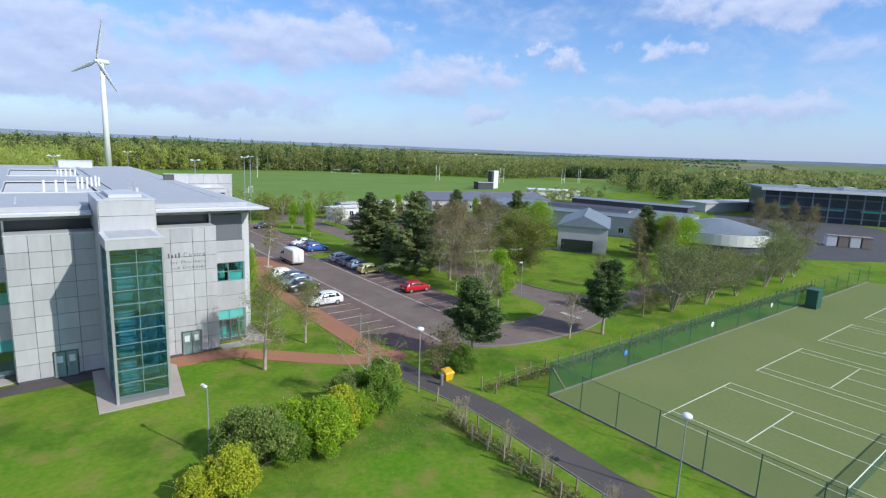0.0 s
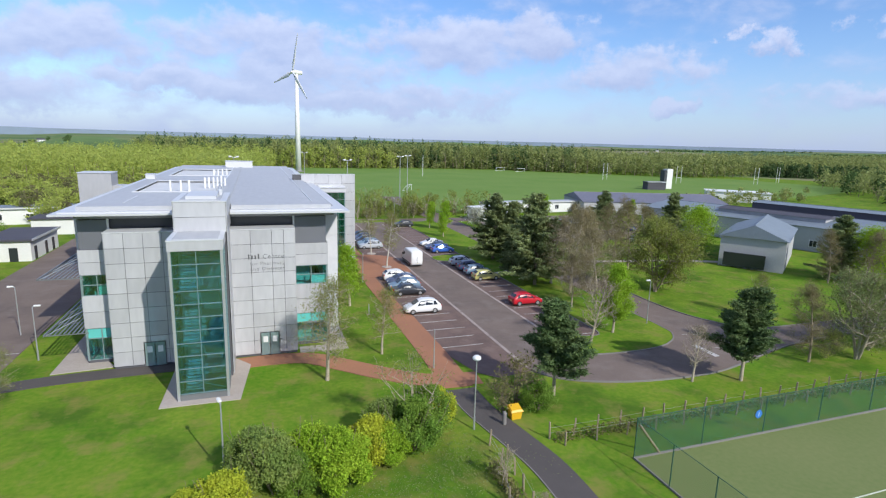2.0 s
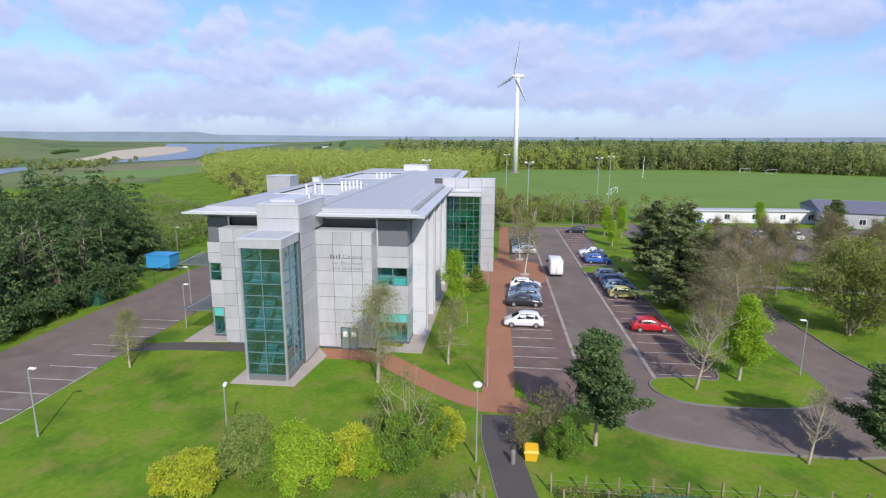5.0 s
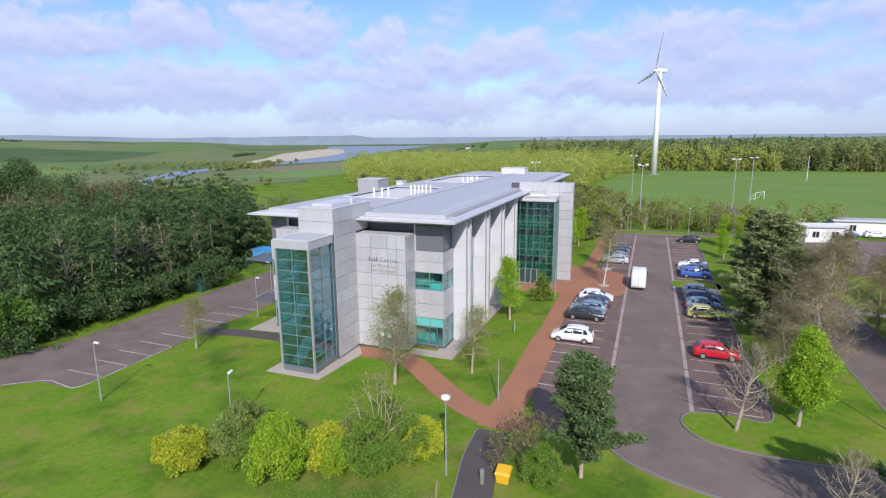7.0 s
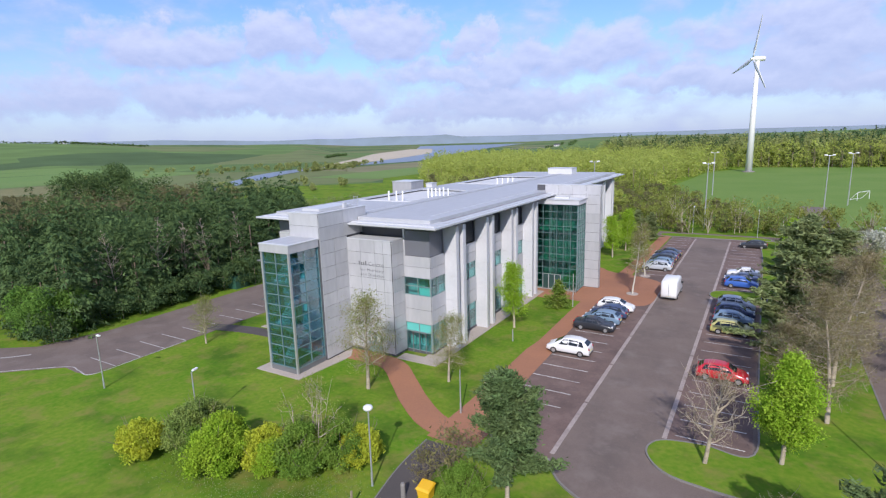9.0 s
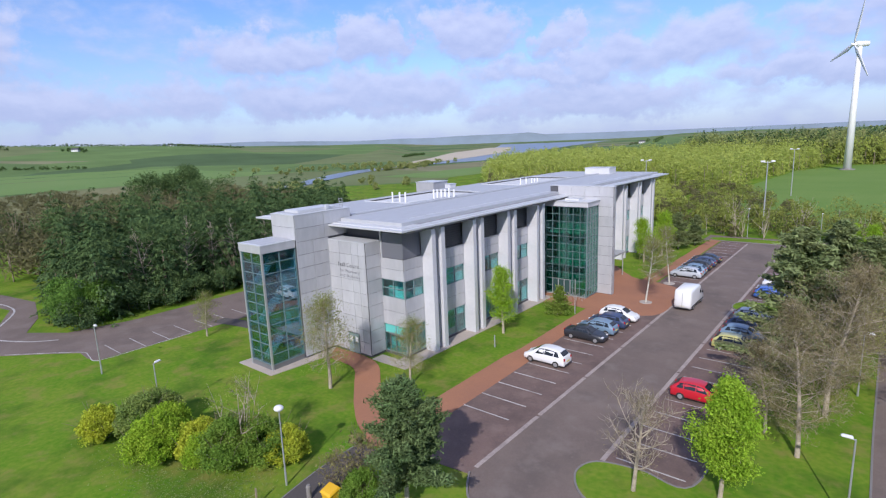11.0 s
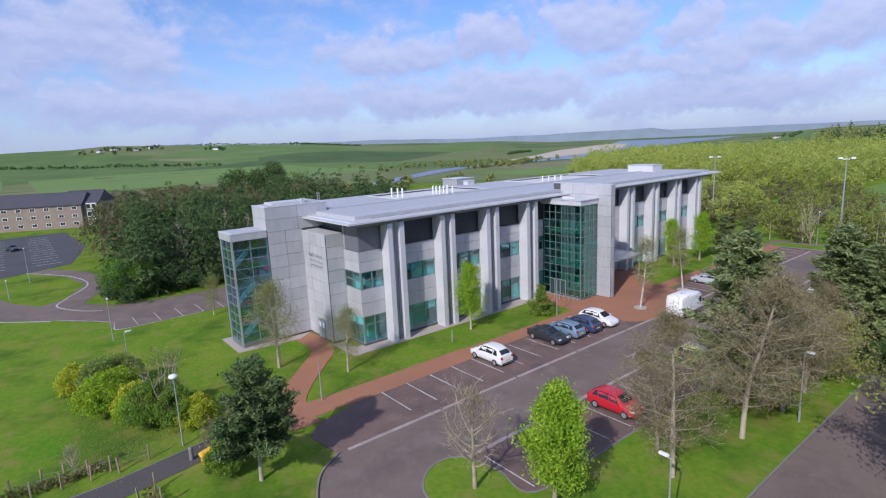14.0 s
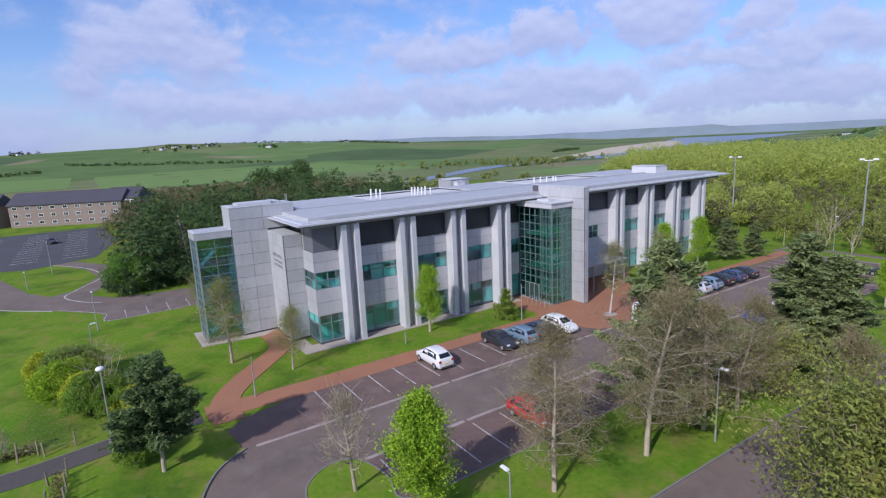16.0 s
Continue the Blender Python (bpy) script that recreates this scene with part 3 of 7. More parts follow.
# west car park and approach
west_lot = [(-10.4, 33.2), (-12.2, 32.9), (-14.5, 33.0), (-16.8, 31.2), (-21, 27.6), (-28, 20.6), (-36, 17.2), (-60, 10), (-62, 15.5), (-46, 20.5), (-36, 23.6), (-31, 26.5), (-33, 29.5), (-42, 33.0), (-52, 31.2), (-62, 25.6), (-63, 29.5), (-54, 34.6), (-44, 36.4), (-34, 34.2), (-28, 31.5), (-23.5, 34.5), (-21.8, 41), (-22, 60), (-22.3, 120), (-10, 120), (-10.3, 58), (-10.3, 43)]
structure("car_park_west", slab(west_lot, -0.2, 0.03), ASPHALT, "grey asphalt staff car park and approach road", "car park")
rects = [(-14.8, -10.4, y - 0.05, y + 0.05) for y in even(35.5, 55.8, 8)]
bar_lines(rects, 0.036, LINE, "road_marking", "white parking bay lines")
structure("road_marking", ribbon(smooth_line([(-10.3, 43), (-10.2, 38), (-10.3, 33.4), (-12.4, 33.2), (-14.2, 33.3), (-16.6, 31.6), (-21, 27.9)]), 0.1, 0.02, 0.04), LINE, "white edge line round the car park", "road marking")
for points in ([(-21.5, 33.0), (-24, 30.6), (-29, 28.4), (-33.4, 29.9), (-42, 33.4), (-52, 31.6), (-62, 25.8)], [(-21, 27.2), (-28, 20.3), (-36, 16.9), (-60, 9.7)]):
    structure("road_marking", ribbon(smooth_line(points), 0.24, 0.02, 0.042), LINE, "white edge line of the approach road", "road marking")
far_lot = [(-66, 8), (-60, 22), (-66, 33), (-90, 38), (-126, 36), (-126, 2)]
structure("car_park_far", slab(far_lot, -0.2, 0.024), TAR_DARK, "wide dark asphalt car park by the apartments", "car park")
bar_lines([(x, x + 0.22, y, y + 4.6) for y in (8, 18, 27) for x in even(-118, -70, 13)], 0.032, LINE, "road_marking", "white parking bay lines")

# paths
structure("path", ribbon(smooth_line([(25.7, -40), (25.8, 0), (25.9, 14), (26.1, 22), (26.2, 27), (25.6, 31), (24.9, 35), (24.8, 38.6)]), 2.3, -0.1, 0.03), PATH_TAR, "dark tarmac footpath through the lawn", "path")
structure("path_edging", ribbon(smooth_line([(24.45, -40), (24.6, 0), (24.7, 14), (24.9, 22), (25.0, 27), (24.4, 31), (23.7, 35), (23.55, 38.6)]), 0.08, -0.1, 0.06), KERB, "thin concrete path edging", "kerb")
walk_side = smooth_line([(24.6, 39), (24.9, 46), (24.8, 60), (24.7, 77), (25.6, 92), (26.0, 110), (26.1, 130)])
structure("pavement_walk", ribbon(walk_side, [2.6 if y < 60 else 2.0 for x, y in walk_side], -0.1, 0.045), BRICK, "red block-paved footway beside the bays", "pavement")
structure("pavement_plaza", slab(smooth_line([(16.2, 77.2), (22, 75.8), (25.5, 75.6), (31.2, 77.0), (31.8, 83), (31.2, 89), (27.5, 91.5), (23, 93), (16.2, 99)], True, 4), -0.1, 0.05), BRICK, "red block-paved forecourt at the entrance", "pavement")
structure("pavement_curve", ribbon(smooth_line([(7.6, 48.4), (11, 48.6), (14, 48.0), (16.8, 45.6), (19.8, 42.9), (23.0, 40.8), (27, 40.2)]), 2.3, -0.1, 0.055), BRICK, "curved red block path to the end door", "pavement")
structure("path_service", ribbon(smooth_line([(-12, 47.4), (-7, 48.6), (-2, 49.0), (3.8, 49.2)]), 1.9, -0.1, 0.045), PATH_TAR, "dark paved strip along the end wall", "path")
structure("pavement_plinth", slab([(2.7, 41.5), (8.2, 41.5), (8.9, 47.9), (7.5, 49.9), (3.0, 49.9)], -0.1, 0.07), PLINTH, "pale concrete apron round the stair tower", "pavement")
structure("pavement_apron", slab([(13.2, 49.6), (17.6, 49.6), (17.9, 78), (15.5, 78), (15.5, 51), (13.2, 51)], -0.1, 0.06), PLINTH, "pale paving strip along the facade", "pavement")
structure("pavement_corner", slab([(-6.4, 50.0), (-1.8, 50.4), (-3.4, 53), (-3.4, 78), (-6, 78)], -0.1, 0.062), PLINTH, "pale paving strip along the facade", "pavement")

# ---- the office building ----
WELL = material("pale_roof_membrane", (0.60, 0.60, 0.59), 0.6, second=(0.50, 0.50, 0.50), scale=4, fine=2, amount=0.7)
GUTTER = material("weathered_gutter", (0.16, 0.16, 0.17), 0.7, second=(0.36, 0.36, 0.37), scale=1.5, fine=2, amount=0.9)
B = thing("office_building", (6.24, 86, 0), "three-storey grey panelled office building with teal glazing", "building")
CX = 6.24
WALL_E, WALL_W = 16.0, -3.52
FINS = [55.5, 62.25, 69.0, 75.75, 97.4, 104.2, 111.0, 117.8]
SOUTH, NORTH = 51.8, 121.0
LEVELS = [(0.3, 3.1), (5.95, 7.72), (9.85, 12.25)]

part("inner_wall", box(WALL_W + 1.5, WALL_E - 1.5, SOUTH + 1.3, NORTH - 0.6, 0.0, 12.5), INTERIOR, B, "plain inner walls behind the glazing")
bm = bmesh.new()
for z in (0.02, 4.0, 8.2):
    box(WALL_W + 0.2, WALL_E - 0.2, SOUTH + 0.2, NORTH - 0.2, z, z + 0.25, bm)
part("floor_slab", bm, FLOOR_IN, B, "concrete floor slabs")


def side_wall(o, turn, u0, u1, flip=False, ground_glass=True):
    """One bay: plinth, three bands of window and two of panels."""
    n = max(1, round((u1 - u0) / 1.6))
    us = even(u0, u1, n)
    part("plinth", world_box(o, turn, u0, u1, -0.2, 0.02, 0, 0.28), JOINT, B, "dark grey wall base")
    for z0, z1 in ((3.1, 5.95), (7.72, 9.85)):
        part("backing", world_box(o, turn, u0, u1, -0.25, -0.055, z0, z1), JOINT, B)
        cladding(B, o, turn, even(u0, u1, max(1, round((u1 - u0) / 2.4))), even(z0, z1, 2))
    (a0, a1), (b0, b1), (c0, c1) = LEVELS
    glazing(B, o, turn, us, [a0, 2.2, a1], TEAL, FRAME, spandrel_rows=(), label="ground-floor window with teal glass", out=-0.08, blinds=0.6)
    glazing(B, o, turn, us, [b0, 7.05, b1], TEAL, FRAME, label="first-floor window with teal glass", out=-0.08, blinds=0.7)
    louvre = part("louvre", world_box(o, turn, u0, u1, -0.35, -0.25, c0, c1), DARK, B, "dark louvred band under the eaves")
    for i in range(9):
        z = c0 + 0.12 + i * (c1 - c0 - 0.2) / 9
        piece("slat", ("slat", round(u1 - u0, 2)), lambda: box(0.03, u1 - u0 - 0.03, -0.09, 0.0, 0, 0.05), DARK, louvre, faced(o, turn, u0, -0.25, z))
    part("sill", world_box(o, turn, u0, u1, -0.3, 0.05, c0 - 0.06, c0), ROOF_EDGE, B)


def fin_pair(o, turn, u):
    """Two upright cladding fins with a recess between them."""
    zs = even(0.05, 12.5, 5)
    for a in (u - 1.0, u + 0.44):
        for z0, z1 in zip(zs, zs[1:]):
            piece("fin_panel", ("fin", round(z1 - z0, 2)), lambda: box(0, 0.56, -1.35, 0.1, 0.008, z1 - z0 - 0.008), CLAD_WHITE, B, faced(o, turn, a, 0.0, z0))
    part("fin_recess", world_box(o, turn, u - 0.44, u + 0.44, -0.3, 0.45, 0.05, 12.5), CLAD, B)


for o, turn, sign in (((WALL_E, 0), 90, 1), ((WALL_W, 0), -90, -1)):
    for c in FINS:
        fin_pair(o, turn, sign * c)
    for a, b in ((56.5, 61.25), (63.25, 68.0), (70.0, 74.75), (76.75, 79.2), (98.4, 103.2), (105.2, 110.0), (112.0, 116.8)):
        u0, u1 = sorted((sign * a, sign * b))
        side_wall(o, turn, u0, u1)
    u0, u1 = sorted((sign * 83.4, sign * 96.4))
    part("backing", world_box(o, turn, u0, u1, -0.25, -0.055, 0.0, 9.85), JOINT, B)
    cladding(B, o, turn, even(u0, u1, 6), even(0.1, 5.95, 4) + [7.72, 9.85], skip={(i, 4) for i in range(6) if (i in (1, 4))})
    part("louvre", world_box(o, turn, u0, u1, -0.35, -0.2, 9.85, 12.25), DARK, B, "dark louvred band under the eaves")
    w = (u1 - u0) / 6
    for i in (1, 4):
        glazing(B, o, turn, even(u0 + i * w, u0 + (i + 1) * w, 2), [5.95, 6.85, 7.72], TEAL, FRAME, label="first-floor window with teal glass", out=0.0)
    part("end_wall", world_box(o, turn, *sorted((sign * 118.8, sign * 120.9)), -0.5, 0.0, 0, 12.3), CLAD, B)
    part("link_wall", world_box(o, turn, *sorted((sign * 79.2, sign * 83.4)), -0.5, -0.1, 0, 12.4), DARK, B)
part("north_wall", box(WALL_W + 0.1, WALL_E - 0.1, NORTH - 0.5, NORTH, 0, 12.3), CLAD, B)

# south corner blocks, with windows round the corner
for x0, x1, wall_x, turn, sign in ((12.98, 16.0, 16.0, 90, 1), (-4.1, -1.75, -4.1, -90, -1)):
    o_s, o_e = (0, SOUTH), (wall_x, 0)
    u_s = (x0, x1)
    u_e = tuple(sorted((sign * SOUTH, sign * 54.5)))
    for o, t, (u0, u1) in ((o_s, 0, u_s), (o_e, turn, u_e)):
        part("plinth", world_box(o, t, u0, u1, -0.2, 0.02, 0, 0.28), JOINT, B)
        for z0, z1 in ((3.1, 5.95), (7.72, 9.85)):
            part("backing", world_box(o, t, u0 + 0.06, u1 - 0.06, -0.25, -0.055, z0, z1), JOINT, B)
            cladding(B, o, t, [u0, u1], even(z0, z1, 2))
        glazing(B, o, t, even(u0, u1, 2), [0.3, 2.2, 3.1], TEAL, FRAME, spandrel_rows=(1,) if t == 0 else (), label="corner window with turquoise upper panes", out=-0.02)
        glazing(B, o, t, even(u0, u1, 2), [5.95, 6.85, 7.72], TEAL, FRAME, label="corner window with teal glass", out=-0.02, blinds=0.4)
        part("corner_panel", world_box(o, t, u0 + 0.1, u1 - 0.1, -0.4, -0.12, 9.85, 12.3), SLATE_PANEL, B, "dark grey metal panel under the eaves")
    part("corner_post", box(x0 - 0.05, x0 + 0.1, SOUTH, SOUTH + 0.15, 9.85, 12.4) if sign > 0 else box(x1 - 0.1, x1 + 0.05, SOUTH, SOUTH + 0.15, 9.85, 12.4), ROOF_EDGE, B)
door = part("end_door_frame", world_box((0, SOUTH), 0, 13.75, 15.3, 0.03, 0.08, 2.1, 2.2), FRAME_DARK, B)
for i in range(3):
    piece("door_rail", ("door_rail", 0), lambda: box(0, 0.07, -0.06, 0, 0, 2.0), FRAME_DARK, B, faced((0, SOUTH), 0, 13.75 + i * 0.75, 0.05, 0.1))

# end wall: two panelled slabs, either side of the stair core
for x0, x1, cols in ((-1.75, 3.9, [-1.75, -0.35, 1.05, 2.45, 3.9]), (7.6, 12.95, [7.6, 9.25, 11.0, 12.0, 12.95])):
    part("panel_wall", box(x0 + 0.03, x1 - 0.03, 49.86, 51.75, 0.02, 11.45), JOINT, B, "dark backing of the panelled end wall")
    cladding(B, (0, 49.8), 0, cols, even(0.25, 11.5, 9))
    part("coping", box(x0 - 0.03, x1 + 0.03, 49.72, 51.75, 11.5, 11.58), ROOF_EDGE, B)
cladding(B, (12.95, 0), 90, [49.86, 51.75], even(0.25, 11.5, 9))
cladding(B, (-1.75, 0), -90, [-51.75, -49.86], even(0.25, 11.5, 9))
part("dark_band", box(WALL_W + 0.6, 3.9, 52.2, 53.0, 9.8, 12.5), DARK, B, "dark recessed band under the eaves")
part("dark_band", box(7.6, WALL_E - 0.6, 52.2, 53.0, 9.8, 12.5), DARK, B, "dark recessed band under the eaves")


def door_pair(x, label):
    d = part("door", world_box((0, 49.8), 0, x, x + 1.7, 0.0, 0.05, 0.1, 2.25), FRAME_DARK, B, label)
    for k in range(2):
        a = x + 0.1 + k * 0.8
        piece("door_leaf", ("leaf", 0), lambda: box(0, 0.72, -0.03, 0, 0, 2.05), FRAME, d, faced((0, 49.8), 0, a, 0.052, 0.12))
        piece("door_pane", ("door_pane", 0), lambda: box(0, 0.4, -0.012, 0, 0, 0.55), WHITE, d, faced((0, 49.8), 0, a + 0.16, 0.084, 1.3), "pale glazed panel")
        piece("handle", ("handle", 0), lambda: rod((0, 0, 0), (0, 0, 0.35), 0.02), GALV, d, faced((0, 49.8), 0, a + (0.66 if k == 0 else 0.06), 0.11, 0.95))
    return d


door_pair(9.75, "grey double fire door with pale glazed panels")
door_pair(0.5, "grey double fire door with pale glazed panels")

# stair core
part("core_wall", box(3.96, 7.54, 46.02, 52.9, 0.02, 14.28), JOINT, B, "dark backing of the stair core")
core_z = even(0.25, 14.35, 11)
cladding(B, (7.6, 0), 90, [45.96, 47.9, 49.8], core_z[:10])
cladding(B, (7.6, 0), 90, [45.96, 49.4, 52.9], core_z[9:])
cladding(B, (3.9, 0), -90, [-49.8, -47.9, -45.96], core_z[:10])
cladding(B, (3.9, 0), -90, [-52.9, -49.4, -45.96], core_z[9:])
cladding(B, (0, 45.96), 0, [3.9, 7.6], [12.0, 13.2, 14.35])
part("coping", box(3.82, 7.68, 45.88, 52.98, 14.35, 14.42), ROOF_EDGE, B)
bm = box(4.3, 7.2, 46.4, 52.4, 14.42, 14.47)
part("core_roof", bm, ROOF, B)
bm = box(4.7, 6.9, 47.0, 51.6, 14.47, 14.70)
box(6.95, 7.15, 50.2, 50.6, 14.47, 14.95, bm)
part("roof_hatch", bm, ROOF_EDGE, B, "flat roof hatch")

# glazed stair tower
TX0, TX1, TY0, TY1 = 3.95, 7.35, 42.3, 45.94
rows_z = even(0.55, 11.3, 11)
part("tower_base", box(TX0 - 0.06, TX1 + 0.06, TY0 - 0.06, TY1, 0.05, 0.5), FRAME_DARK, B)
glazing(B, (0, TY0), 0, even(TX0 + 0.08, TX1 - 0.08, 2), rows_z, TEAL_TOWER, MULLION, "curtain_wall", bar=0.05, label="teal glazed face of the stair tower")
glazing(B, (TX1, 0), 90, even(TY0 + 0.08, TY1, 2), rows_z, TEAL_TOWER, MULLION, "curtain_wall", bar=0.05, label="teal glazed face of the stair tower")
glazing(B, (TX0, 0), -90, even(-TY1, -TY0 - 0.08, 2), rows_z, TEAL_TOWER, MULLION, "curtain_wall", bar=0.05, label="teal glazed face of the stair tower")
for x in (TX0, TX1):
    part("corner_mullion", box(x - 0.09, x + 0.09, TY0 - 0.09, TY0 + 0.09, 0.05, 11.4), GALV, B, "pale metal corner mullion")
part("tower_cap", box(TX0 - 0.13, TX1 + 0.13, TY0 - 0.13, TY1, 11.32, 12.02), CLAD, B, "grey metal cap band")
part("tower_rim", box(TX0 - 0.16, TX1 + 0.16, TY0 - 0.16, TY1, 12.02, 12.1), ROOF_EDGE, B)
part("tower_roof", box(TX0 + 0.2, TX1 - 0.2, TY0 + 0.2, TY1 - 0.1, 12.1, 12.13), ROOF, B)
part("tower_floor", box(TX0, TX1, TY0, TY1, 0.05, 0.3), FLOOR_IN, B)
part("tower_back", box(TX0 + 0.1, TX1 - 0.1, TY1 - 0.06, TY1 + 0.05, 0.3, 11.3), INTERIOR, B)
stair = thing("staircase", (5.65, 44.1, 0.3), "pale steel staircase winding up inside the glass tower", "staircase")
for level in range(3):
    z = 0.3 + level * 4.0
    for flight, (xa, up) in enumerate(((4.4, 1), (5.8, -1))):
        zb = z + flight * 2.0
        if zb > 9.8:
            continue
        ya, yb = (42.9, 45.0) if up > 0 else (45.0, 42.9)
        bm = bmesh.new()
        for s in range(11):
            y = ya + (yb - ya) * s / 11
            box(xa, xa + 1.15, min(y, y + (yb - ya) / 11), max(y, y + (yb - ya) / 11), zb + s * 0.182 - 0.08, zb + s * 0.182 + 0.06, bm)
        part("flight", bm, WHITE, stair)
        for x in (xa, xa + 1.15):
            bm = rod((x, ya, zb + 0.95), (x, yb, zb + 2.95), 0.03, n=6)
            rod((x, ya, zb - 0.05), (x, yb, zb + 1.95), 0.06, n=4, bm=bm)
            for s in range(5):
                y = ya + (yb - ya) * s / 4
                rod((x, y, zb + s * 0.5), (x, y, zb + 0.95 + s * 0.5), 0.018, n=5, bm=bm)
            part("railing", bm, GALV, stair)
        part("landing", box(4.3, 7.05, *((45.0, 45.85) if up > 0 else (42.45, 42.9)), zb + 1.9, zb + 2.06), FLOOR_IN, stair)
for k, z in enumerate((0.7, 10.2)):
    bm = rod((4.1, 42.55, z), (7.2, 42.55, z + 1.0), 0.035, n=5)
    rod((4.1, 42.55, z + 1.0), (7.2, 42.55, z), 0.035, n=5, bm=bm)
    part("brace", bm, GALV, B, "thin crossed bracing behind the glass")

# entrance block: glazed hall and tall pier
part("pier_core", box(15.0, 23.95, 82.66, 83.24, 0.02, 14.2), JOINT, B, "dark backing of the tall pier wall")
cladding(B, (0, 82.6), 0, even(16.2, 24.0, 4), even(0.1, 14.25, 11))
cladding(B, (24.0, 0), 90, [82.66, 83.24], even(0.1, 14.25, 11))
cladding(B, (0, 83.3), 180, even(-24.0, -16.2, 4), even(0.1, 14.25, 11))
part("coping", box(15.0, 24.08, 82.54, 83.36, 14.25, 14.32), ROOF_EDGE, B)
gz = even(0.3, 11.9, 12)
glazing(B, (0, 79.2), 0, even(16.2, 22.0, 6), gz, TEAL_DEEP, MULLION, "curtain_wall", bar=0.05, label="deep green glazed face of the entrance hall")
glazing(B, (22.0, 0), 90, even(79.25, 82.55, 4), gz, TEAL_DEEP, MULLION, "curtain_wall", bar=0.05, label="deep green glazed face of the entrance hall")
part("hall_floor", box(16.2, 21.9, 79.3, 82.6, 0.05, 0.14), FLOOR_IN, B)
for z in (4.0, 8.2):
    part("hall_gallery", box(16.2, 20.8, 80.4, 82.6, z, z + 0.3), INTERIOR, B)
part("hall_cap", box(15.6, 22.15, 79.0, 82.6, 11.95, 12.55), CLAD_WHITE, B, "white cap over the glazed hall")
part("hall_rim", box(15.5, 22.3, 78.9, 82.6, 12.55, 12.63), ROOF_EDGE, B)
part("hall_rooflight", box(18.4, 20.4, 80.2, 81.6, 12.63, 12.85), ROOF_EDGE, B)
PANE_DEEP = material("dark_door_glass", (0.035, 0.07, 0.065), 0.1, amount=0.2)
hd = part("entrance_door", world_box((0, 79.2), 0, 17.2, 19.8, 0.02, 0.1, 0.1, 2.3), GALV, B, "glazed entrance doors in a pale metal frame")
for k in range(3):
    piece("door_pane", ("hall_pane", 0), lambda: box(0, 0.72, -0.02, 0, 0, 2.0), PANE_DEEP, hd, faced((0, 79.2), 0, 17.3 + k * 0.84, 0.105, 0.25)) if k == 1 else piece("door_leaf", ("hall_leaf", 0), lambda: box(0, 0.72, -0.02, 0, 0, 2.0), PANE_DEEP, hd, faced((0, 79.2), 0, 17.3 + k * 0.84, 0.105, 0.25))
part("entrance_canopy", box(16.0, 21.5, 83.4, 94.0, 3.5, 3.7), GALV, B, "flat canopy beyond the pier")
for y in (87.5, 93.6):
    part("canopy_post", rod((21.2, y, 0.05), (21.2, y, 3.5), 0.08), GALV, B)

# roof
EX0, EX1, EY0, EY1 = -5.36, 17.84, 49.9, 125.1
bm = bmesh.new()
notch = [(EX0, EY0), (3.8, EY0), (3.8, 53.1), (7.7, 53.1), (7.7, EY0), (EX1, EY0), (EX1, EY1), (EX0, EY1)]
part("roof_eave", slab(notch, 12.86, 13.02, bm), ROOF_EDGE, B, "thin pale metal eaves edge all round")
inner = [(EX0 + 1.2, EY0 + 1.9), (3.8, EY0 + 1.9), (3.8, 53.15), (7.7, 53.15), (7.7, EY0 + 1.9), (EX1 - 1.2, EY0 + 1.9), (EX1 - 1.2, EY1 - 1.5), (EX0 + 1.2, EY1 - 1.5)]
part("soffit", slab(inner, 12.4, 12.86), SOFFIT, B, "grey soffit under the eaves")
part("gutter", slab([(x + (0.5 if x < CX else -0.5) if abs(x - 5.75) > 3 else x, y + (0.55 if y == EY0 else -0.5 if y == EY1 else 0)) for x, y in notch], 13.02, 13.12), ROOF_EDGE, B)
TOP = 13.45
wells = ((-2.0, 5.6, 64.0, 79.0), (-2.0, 6.0, 90.5, 107.0))
rx0, rx1, ry0, ry1 = EX0 + 1.5, EX1 - 1.5, EY0 + 1.6, EY1 - 1.6
decks = []
cuts = [ry0 + 1.7, 64.0, 79.0, 90.5, 107.0, ry1]
decks.append((rx0, 3.75, ry0, cuts[0]))
decks.append((7.75, rx1, ry0, cuts[0]))
for a, b in zip(cuts, cuts[1:]):
    w = [q for q in wells if q[2] == a]
    if w:
        decks.append((rx0, w[0][0], a, b))
        decks.append((w[0][1], rx1, a, b))
    else:
        decks.append((rx0, rx1, a, b))
for d in decks:
    part("roof_deck", box(*d, 13.05, TOP), ROOF, B, "flat grey membrane roof deck")
for x0, x1, y0, y1 in wells:
    part("plant_well", box(x0 + 0.02, x1 - 0.02, y0 + 0.02, y1 - 0.02, 13.03, TOP - 0.14), WELL, B, "pale shallow plant well in the roof")
    bm = bmesh.new()
    for a in ((x0 - 0.1, x1 + 0.1, y1, y1 + 0.15), (x0 - 0.1, x1 + 0.1, y0 - 0.15, y0), (x0 - 0.15, x0, y0, y1), (x1, x1 + 0.15, y0, y1)):
        box(*a, 13.06, TOP + 0.10, bm)
    part("well_kerb", bm, ROOF_EDGE, B, "pale upstand round the plant well")
for x in (5.9, 14.8, -1.0):
    for y0, y1 in ((54, 60), (60, 80), (80, 100), (100, 119)):
        if x == -1.0 and y0 >= 60:
            continue
        part("roof_seam", box(x, x + 0.12, y0, y1 - 0.02, TOP, TOP + 0.04), ROOF_EDGE, B)
part("roof_ridge", box(7.0, 7.5, 53.2, 119, TOP, TOP + 0.12), ROOF, B, "low raised ridge along the roof")
